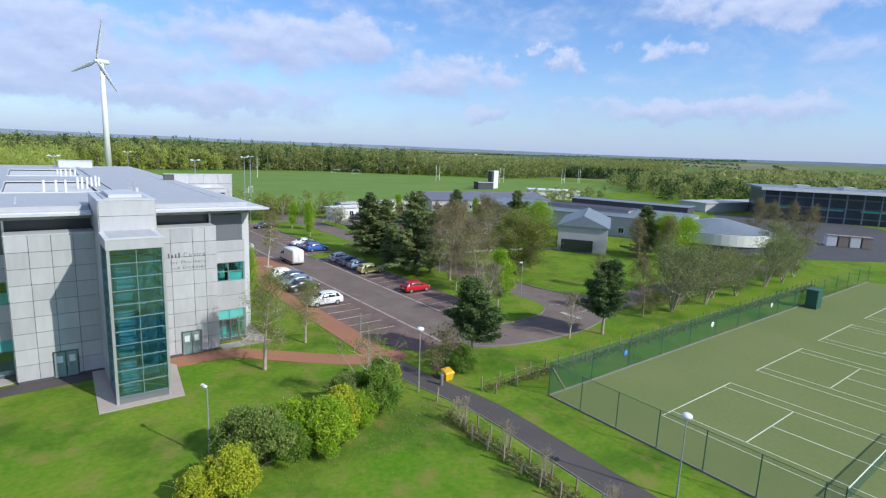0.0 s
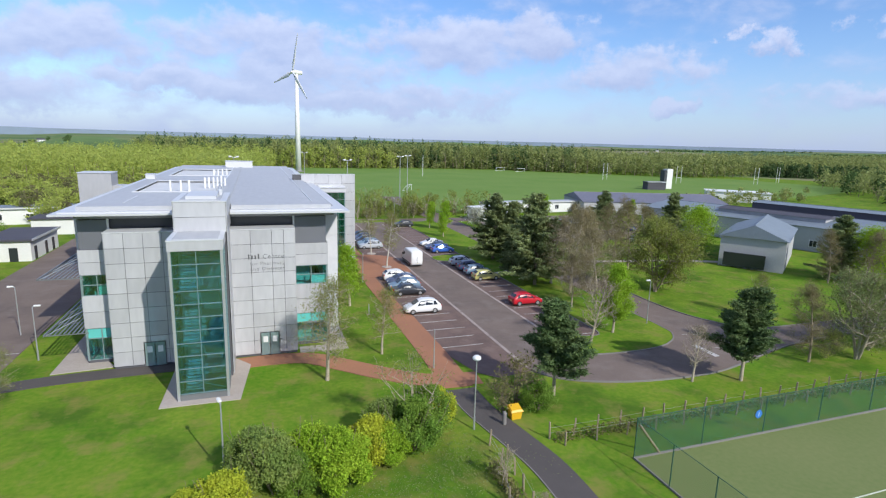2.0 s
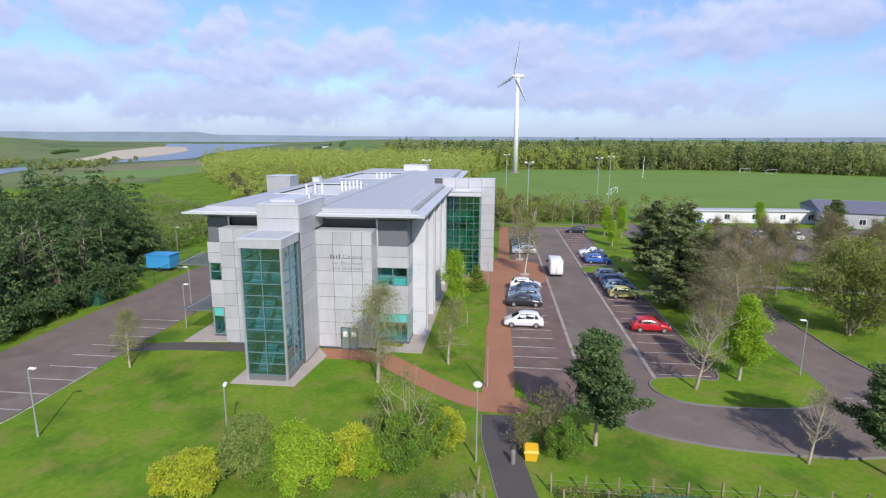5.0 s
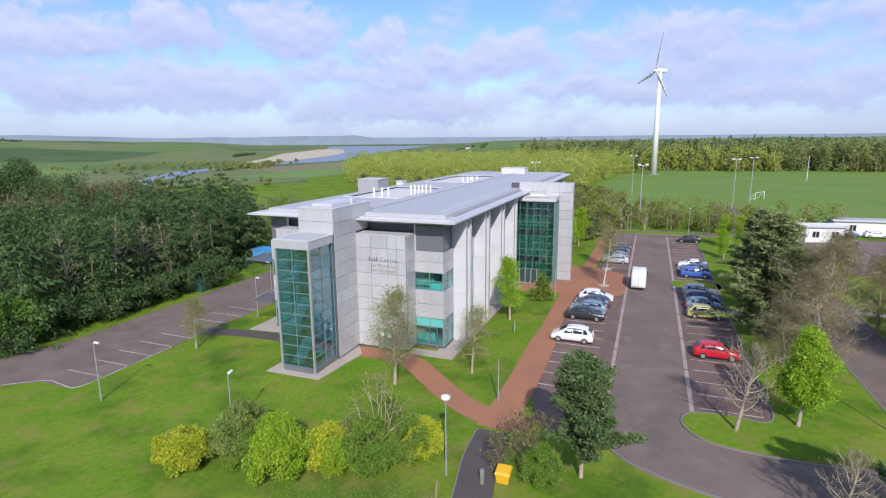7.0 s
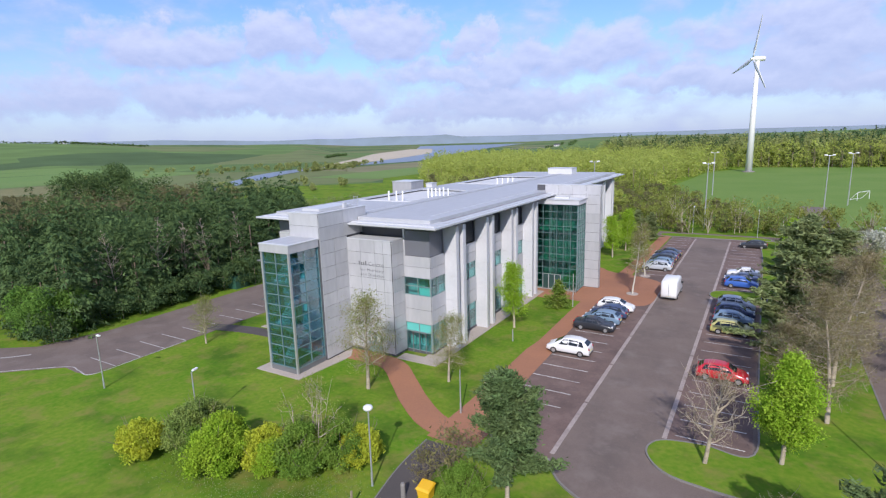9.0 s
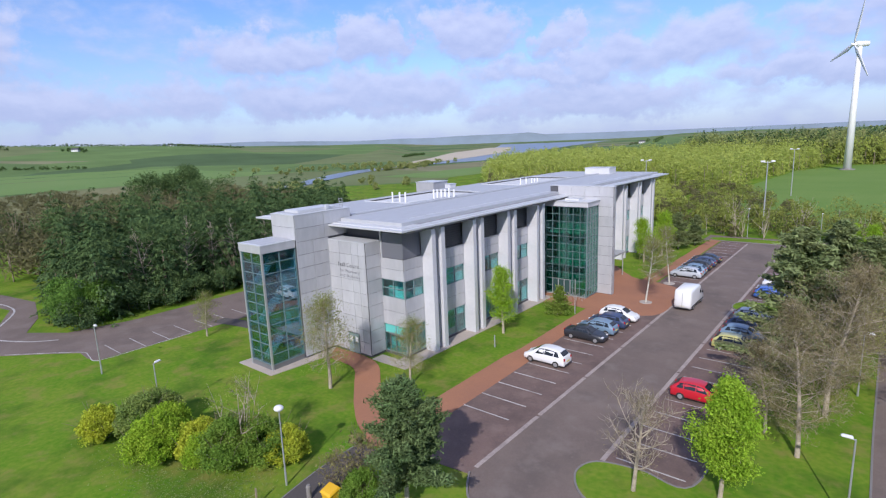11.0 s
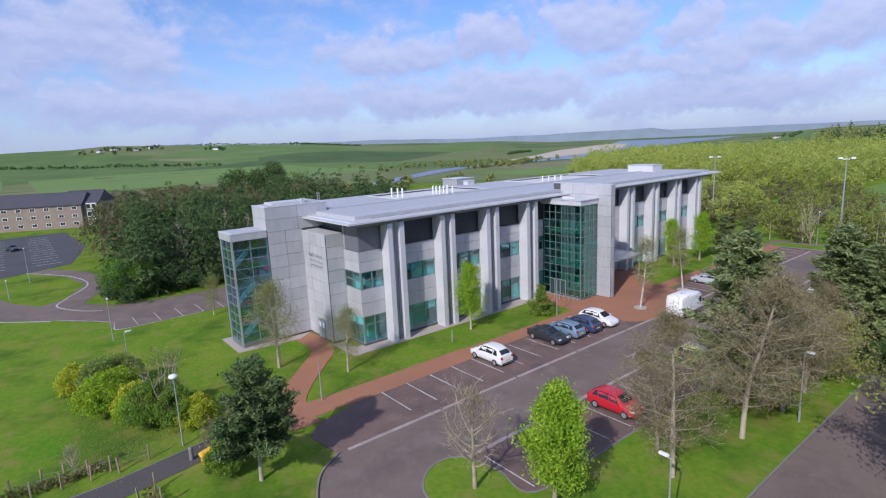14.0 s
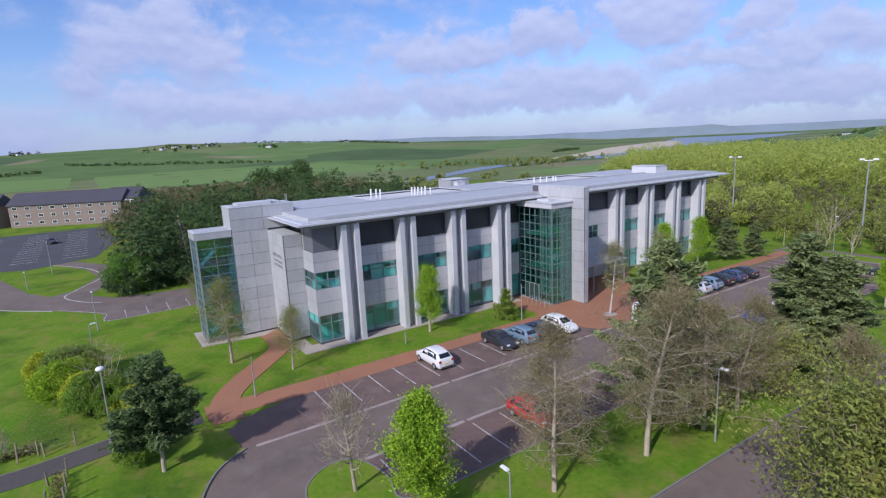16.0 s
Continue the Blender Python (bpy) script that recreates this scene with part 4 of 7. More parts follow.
rng = random.Random(4)
for x, y, h in ((-2.0, 67.5, 1.5), (-1.0, 67.8, 1.5), (-0.2, 68.0, 1.5), (0.4, 71.6, 1.5), (1.1, 72.0, 1.5), (1.9, 72.4, 1.5), (2.6, 72.9, 1.5), (3.3, 73.4, 1.6), (3.9, 74.4, 1.4), (2.2, 95.0, 1.2), (2.8, 95.8, 1.2), (3.4, 96.6, 1.2), (4.0, 97.4, 1.2), (2.0, 100.0, 0.9)):
    if 71 < y < 75:
        x, y = 2.1 + (x - 2.1) * 0.6, 73.0 + (y - 73.0) * 0.6
    x, y = x + 3.2 - (1.6 if y > 90 else 0), y - 1.7
    part("flue", rod((x, y, 13.07), (x, y, 13.05 + h), 0.115, n=10), WHITE, B, "white upright flue pipe", smooth=False)
for x0, x1, y0, y1, h in ((4.5, 9.5, 116.4, 119.6, 1.15), (-4.0, -2.9, 83, 84.5, 0.6)):
    part("plant_housing", box(x0, x1, y0, y1, 13.06, TOP + h, bevel=0.04), CLAD_WHITE, B, "pale metal plant housing on the roof")
    part("housing_lid", box(x0 - 0.08, x1 + 0.08, y0 - 0.08, y1 + 0.08, TOP + h, TOP + h + 0.07), ROOF_EDGE, B)
for x in (16.36, -4.28):
    part("gutter_lining", box(x, x + 0.4, 53.2, 119.5, 13.1, 13.125), GUTTER, B, "dark weathered gutter lining")
# west lift block
part("link_block", box(-8.6, -3.6, 86.0, 89.0, 0.0, 12.3), CLAD, B, "panelled link to the lift block")
part("lift_block", box(-12.5, -8.6, 85.6, 89.4, 0.0, 14.0), CLAD, B, "tall panelled block on the far side")
part("coping", box(-12.6, -8.5, 85.5, 89.5, 14.0, 14.09), ROOF_EDGE, B)
# sun shades on the west side
for z in (3.1, 7.75):
    bm = bmesh.new()
    for i in range(9):
        x = -6.7 + i * 0.32
        box(x, x + 0.12, 50.7, 78.5, z, z + 0.05, bm)
    box(-6.75, -6.65, 50.6, 78.6, z - 0.04, z + 0.1, bm)
    for y in even(50.7, 78.4, 9):
        box(-6.7, -3.6, y, y + 0.08, z - 0.06, z, bm)
    part("sun_shade", bm, FRAME_DARK, B, "grey slatted sun shade over the windows")
    for y in even(50.8, 78.4, 9):
        part("shade_stay", rod((-6.6, y, z), (-4.1, y, z + 1.3), 0.03, n=5), GALV, B)
# roof access ladder rail
bm = bmesh.new()
for x in (6.6, 7.1):
    rod((x, 52.4, 14.4), (x, 52.4, 15.4), 0.03, n=5, bm=bm)
for z in (14.7, 15.0, 15.3):
    rod((6.6, 52.4, z), (7.1, 52.4, z), 0.025, n=5, bm=bm)
part("ladder_rail", bm, GALV, B)


# lettering on the end wall
LETTER = material("brushed_steel_letters", (0.17, 0.17, 0.18), 0.4, 0.5, amount=0.3)


def letters(text, x, z, size, parent, y=49.745, width=None):
    c = bpy.data.curves.new("lettering", "FONT")
    c.body, c.size, c.extrude = text, size, 0.012
    c.space_character, c.offset = 1.18, -0.006
    ob = bpy.data.objects.new("lettering", c)
    me = bpy.data.meshes.new_from_object(ob)
    bpy.data.objects.remove(ob)
    xs = [v.co.x for v in me.vertices]
    s = (width / (max(xs) - min(xs))) if width else 1
    me.transform(Matrix.Translation((x, y, z)) @ Matrix.Rotation(radians(90), 4, "X") @ Matrix.Diagonal((s, 1, 1, 1)))
    bmx = bmesh.new()
    bmx.from_mesh(me)
    bpy.data.meshes.remove(me)
    return part("lettering", bmx, LETTER, parent, "grey raised lettering")


S = thing("wall_sign", (10.5, 49.74, 8.5), "grey raised lettering fixed to the panelled end wall", "sign")
bm = bmesh.new()
for i, h in enumerate((0.42, 0.32, 0.32, 0.44)):
    box(9.0 + i * 0.27, 9.12 + i * 0.27, 49.73, 49.75, 8.95, 8.95 + h, bm)
part("bar", bm, LETTER, S, "grey bars")
letters("Centre", 10.2, 8.95, 0.6, S, width=1.75)
letters("for Pharmacy", 9.15, 8.4, 0.42, S, width=2.85)
letters("and Diabetes", 9.15, 7.92, 0.42, S, width=2.85)


# ---- plants ----
class Mesh:
    """Collects vertices and faces quickly."""

    def __init__(self):
        self.v, self.f, self.t, self.n = [], [], [], 0

    def tube(self, a, b, r0, r1, n=5):
        a, b = np.asarray(a, float), np.asarray(b, float)
        d = b - a
        d /= np.linalg.norm(d) + 1e-9
        s = np.cross(d, (0.3, 0.9, 0.2))
        s /= np.linalg.norm(s) + 1e-9
        w = np.cross(d, s)
        ang = np.arange(n) * 2 * np.pi / n
        ring = np.cos(ang)[:, None] * s + np.sin(ang)[:, None] * w
        self.v.append(np.concatenate((a + ring * r0, b + ring * r1)))
        k = np.arange(n)
        self.f.append(self.n + np.stack((k, (k + 1) % n, n + (k + 1) % n, n + k), 1))
        self.n += 2 * n

    def leaves(self, c, size, rng, long=1.6, droop=0.0, axis=None, tri=True):
        c = np.asarray(c, float)
        m = len(c)
        a = rng.normal(size=(m, 3))
        if axis is not None:
            a = np.asarray(axis, float) + a * 0.4
        a[:, 2] -= droop
        a /= np.linalg.norm(a, axis=1, keepdims=True)
        b = np.cross(a, rng.normal(size=(m, 3)) * (1.0 if axis is None else 0.5) + (0, 0, 0.0 if axis is None else 1.0))
        b /= np.linalg.norm(b, axis=1, keepdims=True) + 1e-9
        s = (size * rng.uniform(0.6, 1.35, m))[:, None] / 2
        if tri:
            self.v.append(np.stack((c - a * s * long - b * s, c - a * s * long + b * s, c + a * s * long), 1).reshape(-1, 3))
            self.t.append(self.n + np.arange(3 * m).reshape(m, 3))
            self.n += 3 * m
        else:
            self.v.append(np.stack((c - a * s * long, c - b * s, c + a * s * long, c + b * s), 1).reshape(-1, 3))
            self.f.append(self.n + np.arange(4 * m).reshape(m, 4))
            self.n += 4 * m

    def link(self, name, mat, parent=None, label=""):
        v = np.concatenate(self.v)
        f = np.concatenate(self.f) if self.f else np.zeros((0, 4), int)
        t = np.concatenate(self.t) if self.t else np.zeros((0, 3), int)
        me = bpy.data.meshes.new(name)
        me.vertices.add(len(v))
        me.vertices.foreach_set("co", v.astype(np.float32).ravel())
        me.loops.add(f.size + t.size)
        me.loops.foreach_set("vertex_index", np.concatenate((f.ravel(), t.ravel())).astype(np.int32))
        me.polygons.add(len(f) + len(t))
        me.polygons.foreach_set("loop_start", np.concatenate((np.arange(0, f.size, 4), f.size + np.arange(0, t.size, 3))).astype(np.int32))
        me.update(calc_edges=True)
        me.validate()
        return finish(name, me, mat, parent, label)


def limb(geo, rng, p, d, length, r, segs, wobble, lift, tip=0.25):
    """A wandering branch; returns the points along it."""
    pts = [np.asarray(p, float)]
    d = np.asarray(d, float)
    for i in range(segs):
        d = d + rng.normal(size=3) * wobble + np.array((0, 0, lift))
        d /= np.linalg.norm(d)
        q = pts[-1] + d * length / segs
        geo.tube(pts[-1], q, r * (1 - (1 - tip) * i / segs), r * (1 - (1 - tip) * (i + 1) / segs), 6 if r > 0.06 else 4 if r > 0.02 else 3)
        pts.append(q)
    return pts


def broad_tree(name, seed, h, radius, base, bark, leaf, count, size, label, limbs=18, subs=5, trunk=None, puff=0.45, twigs=0, lift=0.10, narrow=0.0, category="tree", stems=1, group="", haze=0, haze_long=0.5, thick=0.42, long=1.6):
    """A tree with trunk, limbs, twigs and a crown of separate leaves in clusters."""
    rng = np.random.default_rng(seed)
    wood, tips = Mesh(), []
    trunk = trunk or 0.016 * h + 0.03
    for s in range(stems):
        lean = rng.normal(size=2) * (0.04 if stems == 1 else 0.22)
        stem = limb(wood, rng, (rng.normal() * 0.12 * (stems > 1), rng.normal() * 0.12 * (stems > 1), 0), (*lean, 1), h * 0.93, trunk / stems ** 0.5, 8, 0.035, 0.02, 0.12)
        for i in range(limbs // stems):
            t = base + (0.97 - base) * (i + rng.uniform(0, 0.8)) / (limbs // stems)
            k = min(int(t * 8), 7)
            p = stem[k] + (stem[k + 1] - stem[k]) * (t * 8 - k)
            u = (t - base) / (1 - base)
            reach = radius * (0.35 + 1.0 * math.sin(math.pi * min(1, u * (1 - narrow) + 0.18 + narrow * 0.3)) ** 0.8) * rng.uniform(0.7, 1.12) * 0.8
            a = i * 2.4 + rng.uniform(-0.5, 0.5)
            d = np.array((math.cos(a), math.sin(a), 0.25 + 0.7 * u))
            pts = limb(wood, rng, p, d / np.linalg.norm(d), reach, trunk * thick * (1 - 0.6 * t), 4, 0.14, lift)
            tips += pts[2:]
            for j in range(subs):
                q = pts[rng.integers(1, 5)]
                e = rng.normal(size=3) + d * 0.8 + (0, 0, 0.3)
                e /= np.linalg.norm(e)
                sub = limb(wood, rng, q, e, reach * rng.uniform(0.3, 0.55), trunk * thick * 0.31, 3, 0.2, lift, 0.3)
                tips += sub[1:]
                for _ in range(twigs):
                    e2 = rng.normal(size=3) + e * 0.9
                    e2 /= np.linalg.norm(e2)
                    limb(wood, rng, sub[rng.integers(1, 4)], e2, reach * rng.uniform(0.14, 0.3), trunk * 0.06 + 0.004, 2, 0.2, lift, 0.4)
    ob = tagged(new(name), label, category, group)
    wood.link("trunk", bark, ob)
    tips = np.array(tips)
    if haze:
        fine = Mesh()
        c = tips[rng.integers(0, len(tips), haze)] + rng.normal(size=(haze, 3)) * (0.3, 0.3, 0.2)
        c[:, 2] = np.maximum(c[:, 2], 0.2)
        fine.leaves(c, 0.024, rng, haze_long / 0.024)
        fine.link("spray", TWIG_HAZE, ob)
    if count:
        crown = Mesh()
        c = tips[rng.integers(0, len(tips), count)] + rng.normal(size=(count, 3)) * puff * (1, 1, 0.8)
        c[:, 2] = np.maximum(c[:, 2], 0.15)
        crown.leaves(c, size, rng, long)
        crown.link("crown", leaf, ob)
    return ob


def fir(name, seed, h, radius, bark, leaf, label, count=34, size=0.23, base=0.08, droop=0.25, blunt=0.66):
    """A conifer: straight trunk, whorls of drooping branches, needles along them."""
    rng = np.random.default_rng(seed)
    wood, crown = Mesh(), Mesh()
    stem = limb(wood, rng, (0, 0, 0), (0, 0, 1), h, 0.02 * h, 6, 0.012, 0.0, 0.08)
    z, cs, ways = base * h, [], []
    while z < h * 0.985:
        reach = radius * (1 - z / h) ** blunt + 0.12
        for i in range(7):
            a = rng.uniform(0, 2 * math.pi)
            r = reach * rng.uniform(0.45, 1.22) * (0.88 + 0.2 * math.sin(a * 2 + z * 1.3))
            k = min(int(z / h * 6), 5)
            p = stem[k] + (stem[k + 1] - stem[k]) * (z / h * 6 - k)
            d = np.array((math.cos(a), math.sin(a), 0.35 - droop * 1.2 + 0.4 * z / h))
            pts = limb(wood, rng, p, d / np.linalg.norm(d), r, 0.035, 3, 0.08, -0.03 + 0.03 * z / h, 0.3)
            m = max(4, int(count * r))
            t = rng.uniform(0.15, 1.03, m) ** 0.7
            seg = np.minimum((t * 3).astype(int), 2)
            P = np.array(pts)
            q = P[seg] + (P[seg + 1] - P[seg]) * (t * 3 - seg)[:, None]
            cs.append(q + rng.normal(size=(m, 3)) * (0.2, 0.2, 0.10))
            ways.append(np.tile(d / np.linalg.norm(d), (m, 1)) + rng.normal(size=(m, 3)) * (0.5, 0.5, 0.1))
        z += rng.uniform(0.26, 0.44)
    crown.leaves(np.concatenate(cs), size, rng, 2.4, 0.3, np.concatenate(ways))
    ob = tagged(new(name), label, "tree")
    wood.link("trunk", bark, ob)
    crown.link("crown", leaf, ob)
    return ob


def shrub(name, seed, h, radius, leaf, count, size, label, shell=0.75, stems=9):
    """A bush: many stems from the ground and an uneven leafy mass."""
    rng = np.random.default_rng(seed)
    wood, crown, cs = Mesh(), Mesh(), []
    for i in range(stems):
        a = rng.uniform(0, 2 * math.pi)
        d = np.array((math.cos(a) * 0.5, math.sin(a) * 0.5, 1))
        pts = limb(wood, rng, (math.cos(a) * 0.15, math.sin(a) * 0.15, 0), d / np.linalg.norm(d), h * rng.uniform(0.75, 1.12), 0.035, 5, 0.14, 0.02)
        cs += [pts[3], pts[4], pts[5]]
    lumps = []
    for i in range(64):
        v = rng.normal(size=3)
        v /= np.linalg.norm(v)
        v[2] = abs(v[2]) * 1.4 - 0.62
        lumps.append(np.array((0, 0, h * 0.48)) + v * (radius, radius, h * 0.5) * rng.uniform(shell - 0.15, shell + 0.12))
    lumps = np.array(lumps + [p * (0.9, 0.9, 0.85) for p in cs[::3]])
    spread = rng.uniform(0.7, 1.25, len(lumps))
    k = rng.integers(0, len(lumps), count)
    v = rng.normal(size=(count, 3))
    v /= np.linalg.norm(v, axis=1, keepdims=True)
    c = lumps[k] + v * (radius * 0.25 * spread[k] * rng.uniform(0.3, 1.15, count))[:, None]
    c[:, 2] = np.clip(c[:, 2], 0.08, None)
    crown.leaves(c, size, rng, 1.5, tri=count < 9000)
    ob = tagged(new(name), label, "shrub")
    wood.link("stem_clump", TWIG, ob)
    crown.link("foliage", leaf, ob)
    return ob


def place(ob, x, y, turn=0, scale=1.0, tall=None):
    """Moves a new plant to its place."""
    ob.matrix_basis = pose(x, y, 0.0, 0, 0, turn) @ Matrix.Diagonal((scale, scale, tall or scale, 1))
    return ob


def again(ob, x, y, turn=0, scale=1.0, label=""):
    made = copy_thing(ob, pose(x, y, 0.0, 0, 0, turn))
    made.scale = (scale, scale, scale)
    if label:
        made["label"] = label
    return made


# the row of shrubs on the lawn
yellow = place(shrub("shrub", 1, 3.0, 1.55, LEAF_YELLOW, 19000, 0.09, "rounded shrub with yellow-green spring leaves on the lawn", 0.8), 7.6, 27.8)
again(yellow, 5.9, 27.9, 200, 0.72, "small rounded yellow-green shrub at the end of the row")
grey = place(shrub("shrub", 2, 3.9, 1.95, LEAF_GREY, 19000, 0.085, "loose grey-green shrub in the lawn row", 0.8), 10.2, 29.4)
again(grey, 9.2, 31.2, 130, 0.9)
again(grey, 17.2, 32.8, 220, 0.85)
limey = place(shrub("shrub", 3, 3.6, 2.1, LEAF_LIME, 27000, 0.09, "dense bright lime-green shrub in the lawn row", 0.82), 13.5, 29.2)
again(limey, 12.2, 30.4, 100, 0.9)
mid = place(shrub("shrub", 4, 3.9, 1.75, LEAF_GREEN, 17000, 0.085, "leafy mid-green shrub in the lawn row", 0.8), 18.7, 31.4)
again(yellow, 16.0, 31.0, 200, 1.05, "shrub with yellow-green spring leaves in the lawn row")
again(mid, 20.2, 33.2, 150, 0.95)
again(mid, 11.4, 28.9, 80, 0.72)
again(mid, 29.0, 33.8, 50, 0.72, "low leafy shrub below the pine")
brown = place(broad_tree("shrub", 31, 4.0, 1.9, 0.06, TWIG, LEAF_BUDS, 500, 0.14, "brown leafless shrub beside the path", limbs=30, subs=6, stems=5, twigs=3, puff=0.3, category="shrub"), 27.6, 35.0)
again(brown, 26.3, 34.0, 90, 0.62)
again(yellow, 21.2, 34.2, 200, 0.95, "yellow-green shrub at the end of the row")
wands = place(broad_tree("shrub", 43, 6.6, 1.5, 0.3, BARK_PALE, LEAF_OLIVE, 1500, 0.07, "tall thin-stemmed leafless sallow in the lawn row", limbs=24, subs=3, stems=7, twigs=1, puff=0.3, trunk=0.12, narrow=0.2, category="shrub"), 19.0, 32.4)
again(limey, 17.0, 30.8, 300, 0.7, "small lime-green shrub in the lawn row")

# trees about the car park
pine = place(fir("tree", 11, 7.6, 3.35, BARK_PALE, LEAF_PINE, "dense dark green pine with a pale bare trunk", count=190, size=0.11, base=0.24, droop=-0.1, blunt=0.52), 31.2, 35.3)
again(pine, 48.5, 33.6, 140, 1.06, "dark green pine beside the road")
birch = place(broad_tree("tree", 12, 7.6, 1.45, 0.22, BARK_PALE, LEAF_BRIGHT, 34000, 0.095, "young tree in fresh bright green leaf on the grass island", limbs=34, subs=6, puff=0.27), 45.0, 46.6)
bare = place(broad_tree("tree", 13, 7.2, 2.2, 0.24, BARK_PALE, LEAF_BUDS, 0, 0.1, "leafless spreading tree on the grass island", limbs=26, subs=7, twigs=2, lift=0.26, trunk=0.15, haze=1500, haze_long=0.28), 40.8, 44.5)
again(bare, 44.2, 34.6, 70, 0.72, "small leafless tree beside the road")
for x, y, a in ((22.6, 26.4, 10), (22.8, 22.0, 100), (22.6, 18.4, 200), (22.9, 14.5, 300)):
    again(bare, x, y, a, 0.34, "thin leafless sapling in the young hedge")
alder = place(broad_tree("tree", 14, 12.4, 3.3, 0.2, BARK_PALE, LEAF_BUDS, 3600, 0.075, "tall bare alder with olive buds on the grass island", limbs=52, subs=6, twigs=1, puff=0.3, lift=0.0, trunk=0.2, haze=10000, haze_long=0.40, thick=0.2), 48.8, 61.0)
again(alder, 47.9, 53.8, 120, 0.86, "bare alder with olive buds on the grass island")
again(alder, 45.8, 55.8, 200, 0.6, "small bare alder on the grass island")
again(alder, 49.2, 66.6, 280, 0.84, "bare alder with olive buds on the grass island")
again(alder, 49.2, 70.8, 40, 0.76, "bare alder with olive buds on the grass island")
spruce = place(fir("tree", 15, 12.8, 4.9, BARK, LEAF_SPRUCE, "tall dark green spruce beside the parking bays", count=60, size=0.19, droop=0.12, blunt=0.55), 46.5, 66.4)
for x, y, a, k in ((47.8, 83.6, 100, 0.88), (50.4, 82.2, 210, 0.78)):
    again(spruce, x, y, a, k).scale = (k * 1.12, k * 1.12, k)
again(spruce, 46.4, 73.5, 20, 0.5, "smaller dark spruce beside the parking bays")
slender = place(broad_tree("tree", 16, 8.9, 2.2, 0.26, BARK_PALE, LEAF_OLIVE, 8500, 0.062, "slender birch coming into leaf before the end wall", limbs=28, subs=5, twigs=1, puff=0.42, lift=-0.03, narrow=0.2, haze=2200, haze_long=0.3), 14.8, 43.1)
fresh = place(broad_tree("tree", 17, 7.6, 1.3, 0.2, BARK_PALE, LEAF_BRIGHT, 11000, 0.095, "slender birch in light green leaf beside the facade", limbs=26, subs=5, puff=0.3, narrow=0.2), 19.9, 62.8)
again(fresh, 21.0, 103.5, 90, 1.0)
again(fresh, 21.8, 110.0, 180, 1.05)
again(slender, 20.3, 47.4, 60, 0.72, "small sapling coming into leaf on the lawn")
thin = place(broad_tree("tree", 27, 9.2, 1.5, 0.35, BARK_WHITE, LEAF_OLIVE, 2600, 0.075, "slender white-barked birch in the paved forecourt", limbs=24, subs=4, puff=0.4, lift=-0.02, narrow=0.2, haze=2600, haze_long=0.35, trunk=0.13), 28.8, 81.6)
again(thin, 28.5, 92.0, 200, 0.95)
for x, y in ((28.8, 81.6), (28.5, 92.0)):
    structure("trim", rod((x, y, 0.02), (x, y, 0.12), 0.75, n=20), PLINTH, "pale round tree surround in the paving", "tree surround")
again(slender, -7.6, 43.6, 150, 0.6, "small sapling coming into leaf by the car park")
small_fir = place(fir("tree", 18, 3.4, 1.5, BARK, LEAF_GOLDEN, "small bushy golden-green conifer on the lawn by the entrance", count=80, size=0.11, base=0.05, droop=0.1), 22.0, 71.9)
again(spruce, 22.5, 117.0, 70, 0.52, "dark conifer beyond the facade")
again(spruce, 24.0, 122.0, 170, 0.44, "dark conifer beyond the facade")
bushy = place(broad_tree("tree", 19, 5.2, 2.6, 0.06, TWIG, LEAF_WILLOW, 3000, 0.12, "spreading bush with yellow-green buds on the grass", limbs=36, subs=6, stems=5, twigs=1, puff=0.35, haze=3500, haze_long=0.35), 50.2, 75.6)
willow = place(broad_tree("tree", 20, 9.6, 3.5, 0.14, BARK_PALE, LEAF_SALLOW, 10000, 0.105, "grey-green tree coming into leaf along the fence", limbs=24, subs=4, puff=0.5, haze=2500, haze_long=0.5, stems=3, trunk=0.28), 63.7, 34.3)
for x, y, a, k in ((67.5, 35.6, 50, 0.9), (71.5, 33.8, 120, 1.05), (76.0, 35.2, 200, 1.0), (80.5, 34.0, 260, 0.85), (85.5, 35.6, 20, 0.82), (91.0, 34.2, 100, 1.08), (97.0, 34.0, 170, 0.95), (104, 35.0, 240, 1.0), (74.0, 37.5, 330, 0.85), (112, 40.0, 290, 1.15)):
    again(willow, x, y, a, k * 0.82)
far_alder = place(broad_tree("tree", 24, 12.0, 3.2, 0.14, BARK, LEAF_BUDS, 4200, 0.09, "bare brown alder beyond the road", limbs=24, subs=3, puff=0.5, lift=0.03, trunk=0.18, haze=6500, haze_long=0.55), 66.5, 72.0)
again(far_alder, 58.4, 35.0, 30, 0.66, "bare alder along the fence")
place(shrub("shrub", 44, 2.8, 1.6, LEAF_LAUREL, 9000, 0.13, "dark evergreen bush at the foot of the spruces"), 51.6, 79.8)
again(bushy, 49.0, 73.6, 40, 0.95)
again(bushy, 61.0, 35.2, 200, 0.55, "low budding bush along the fence")
leaner = place(broad_tree("tree", 25, 9.6, 4.9, 0.14, BARK, LEAF_OLIVE, 34000, 0.12, "wide many-stemmed willow leaning over the grass", limbs=36, subs=6, stems=4, puff=0.5, trunk=0.3, haze=6000, haze_long=0.5), 61.4, 59.6)
again(slender, 65.5, 47.1, 30, 0.62, "small young tree coming into leaf on the grass")
leafy = place(broad_tree("tree", 21, 8.8, 3.6, 0.14, BARK, LEAF_LIME, 15000, 0.125, "broad tree in yellow-green leaf by the low buildings", limbs=26, subs=6, puff=0.6), 88.0, 79.5)
for x, y, a, k in ((98, 55, 20, 0.95), (106, 56, 140, 0.85)):
    again(leafy, x, y, a, k)
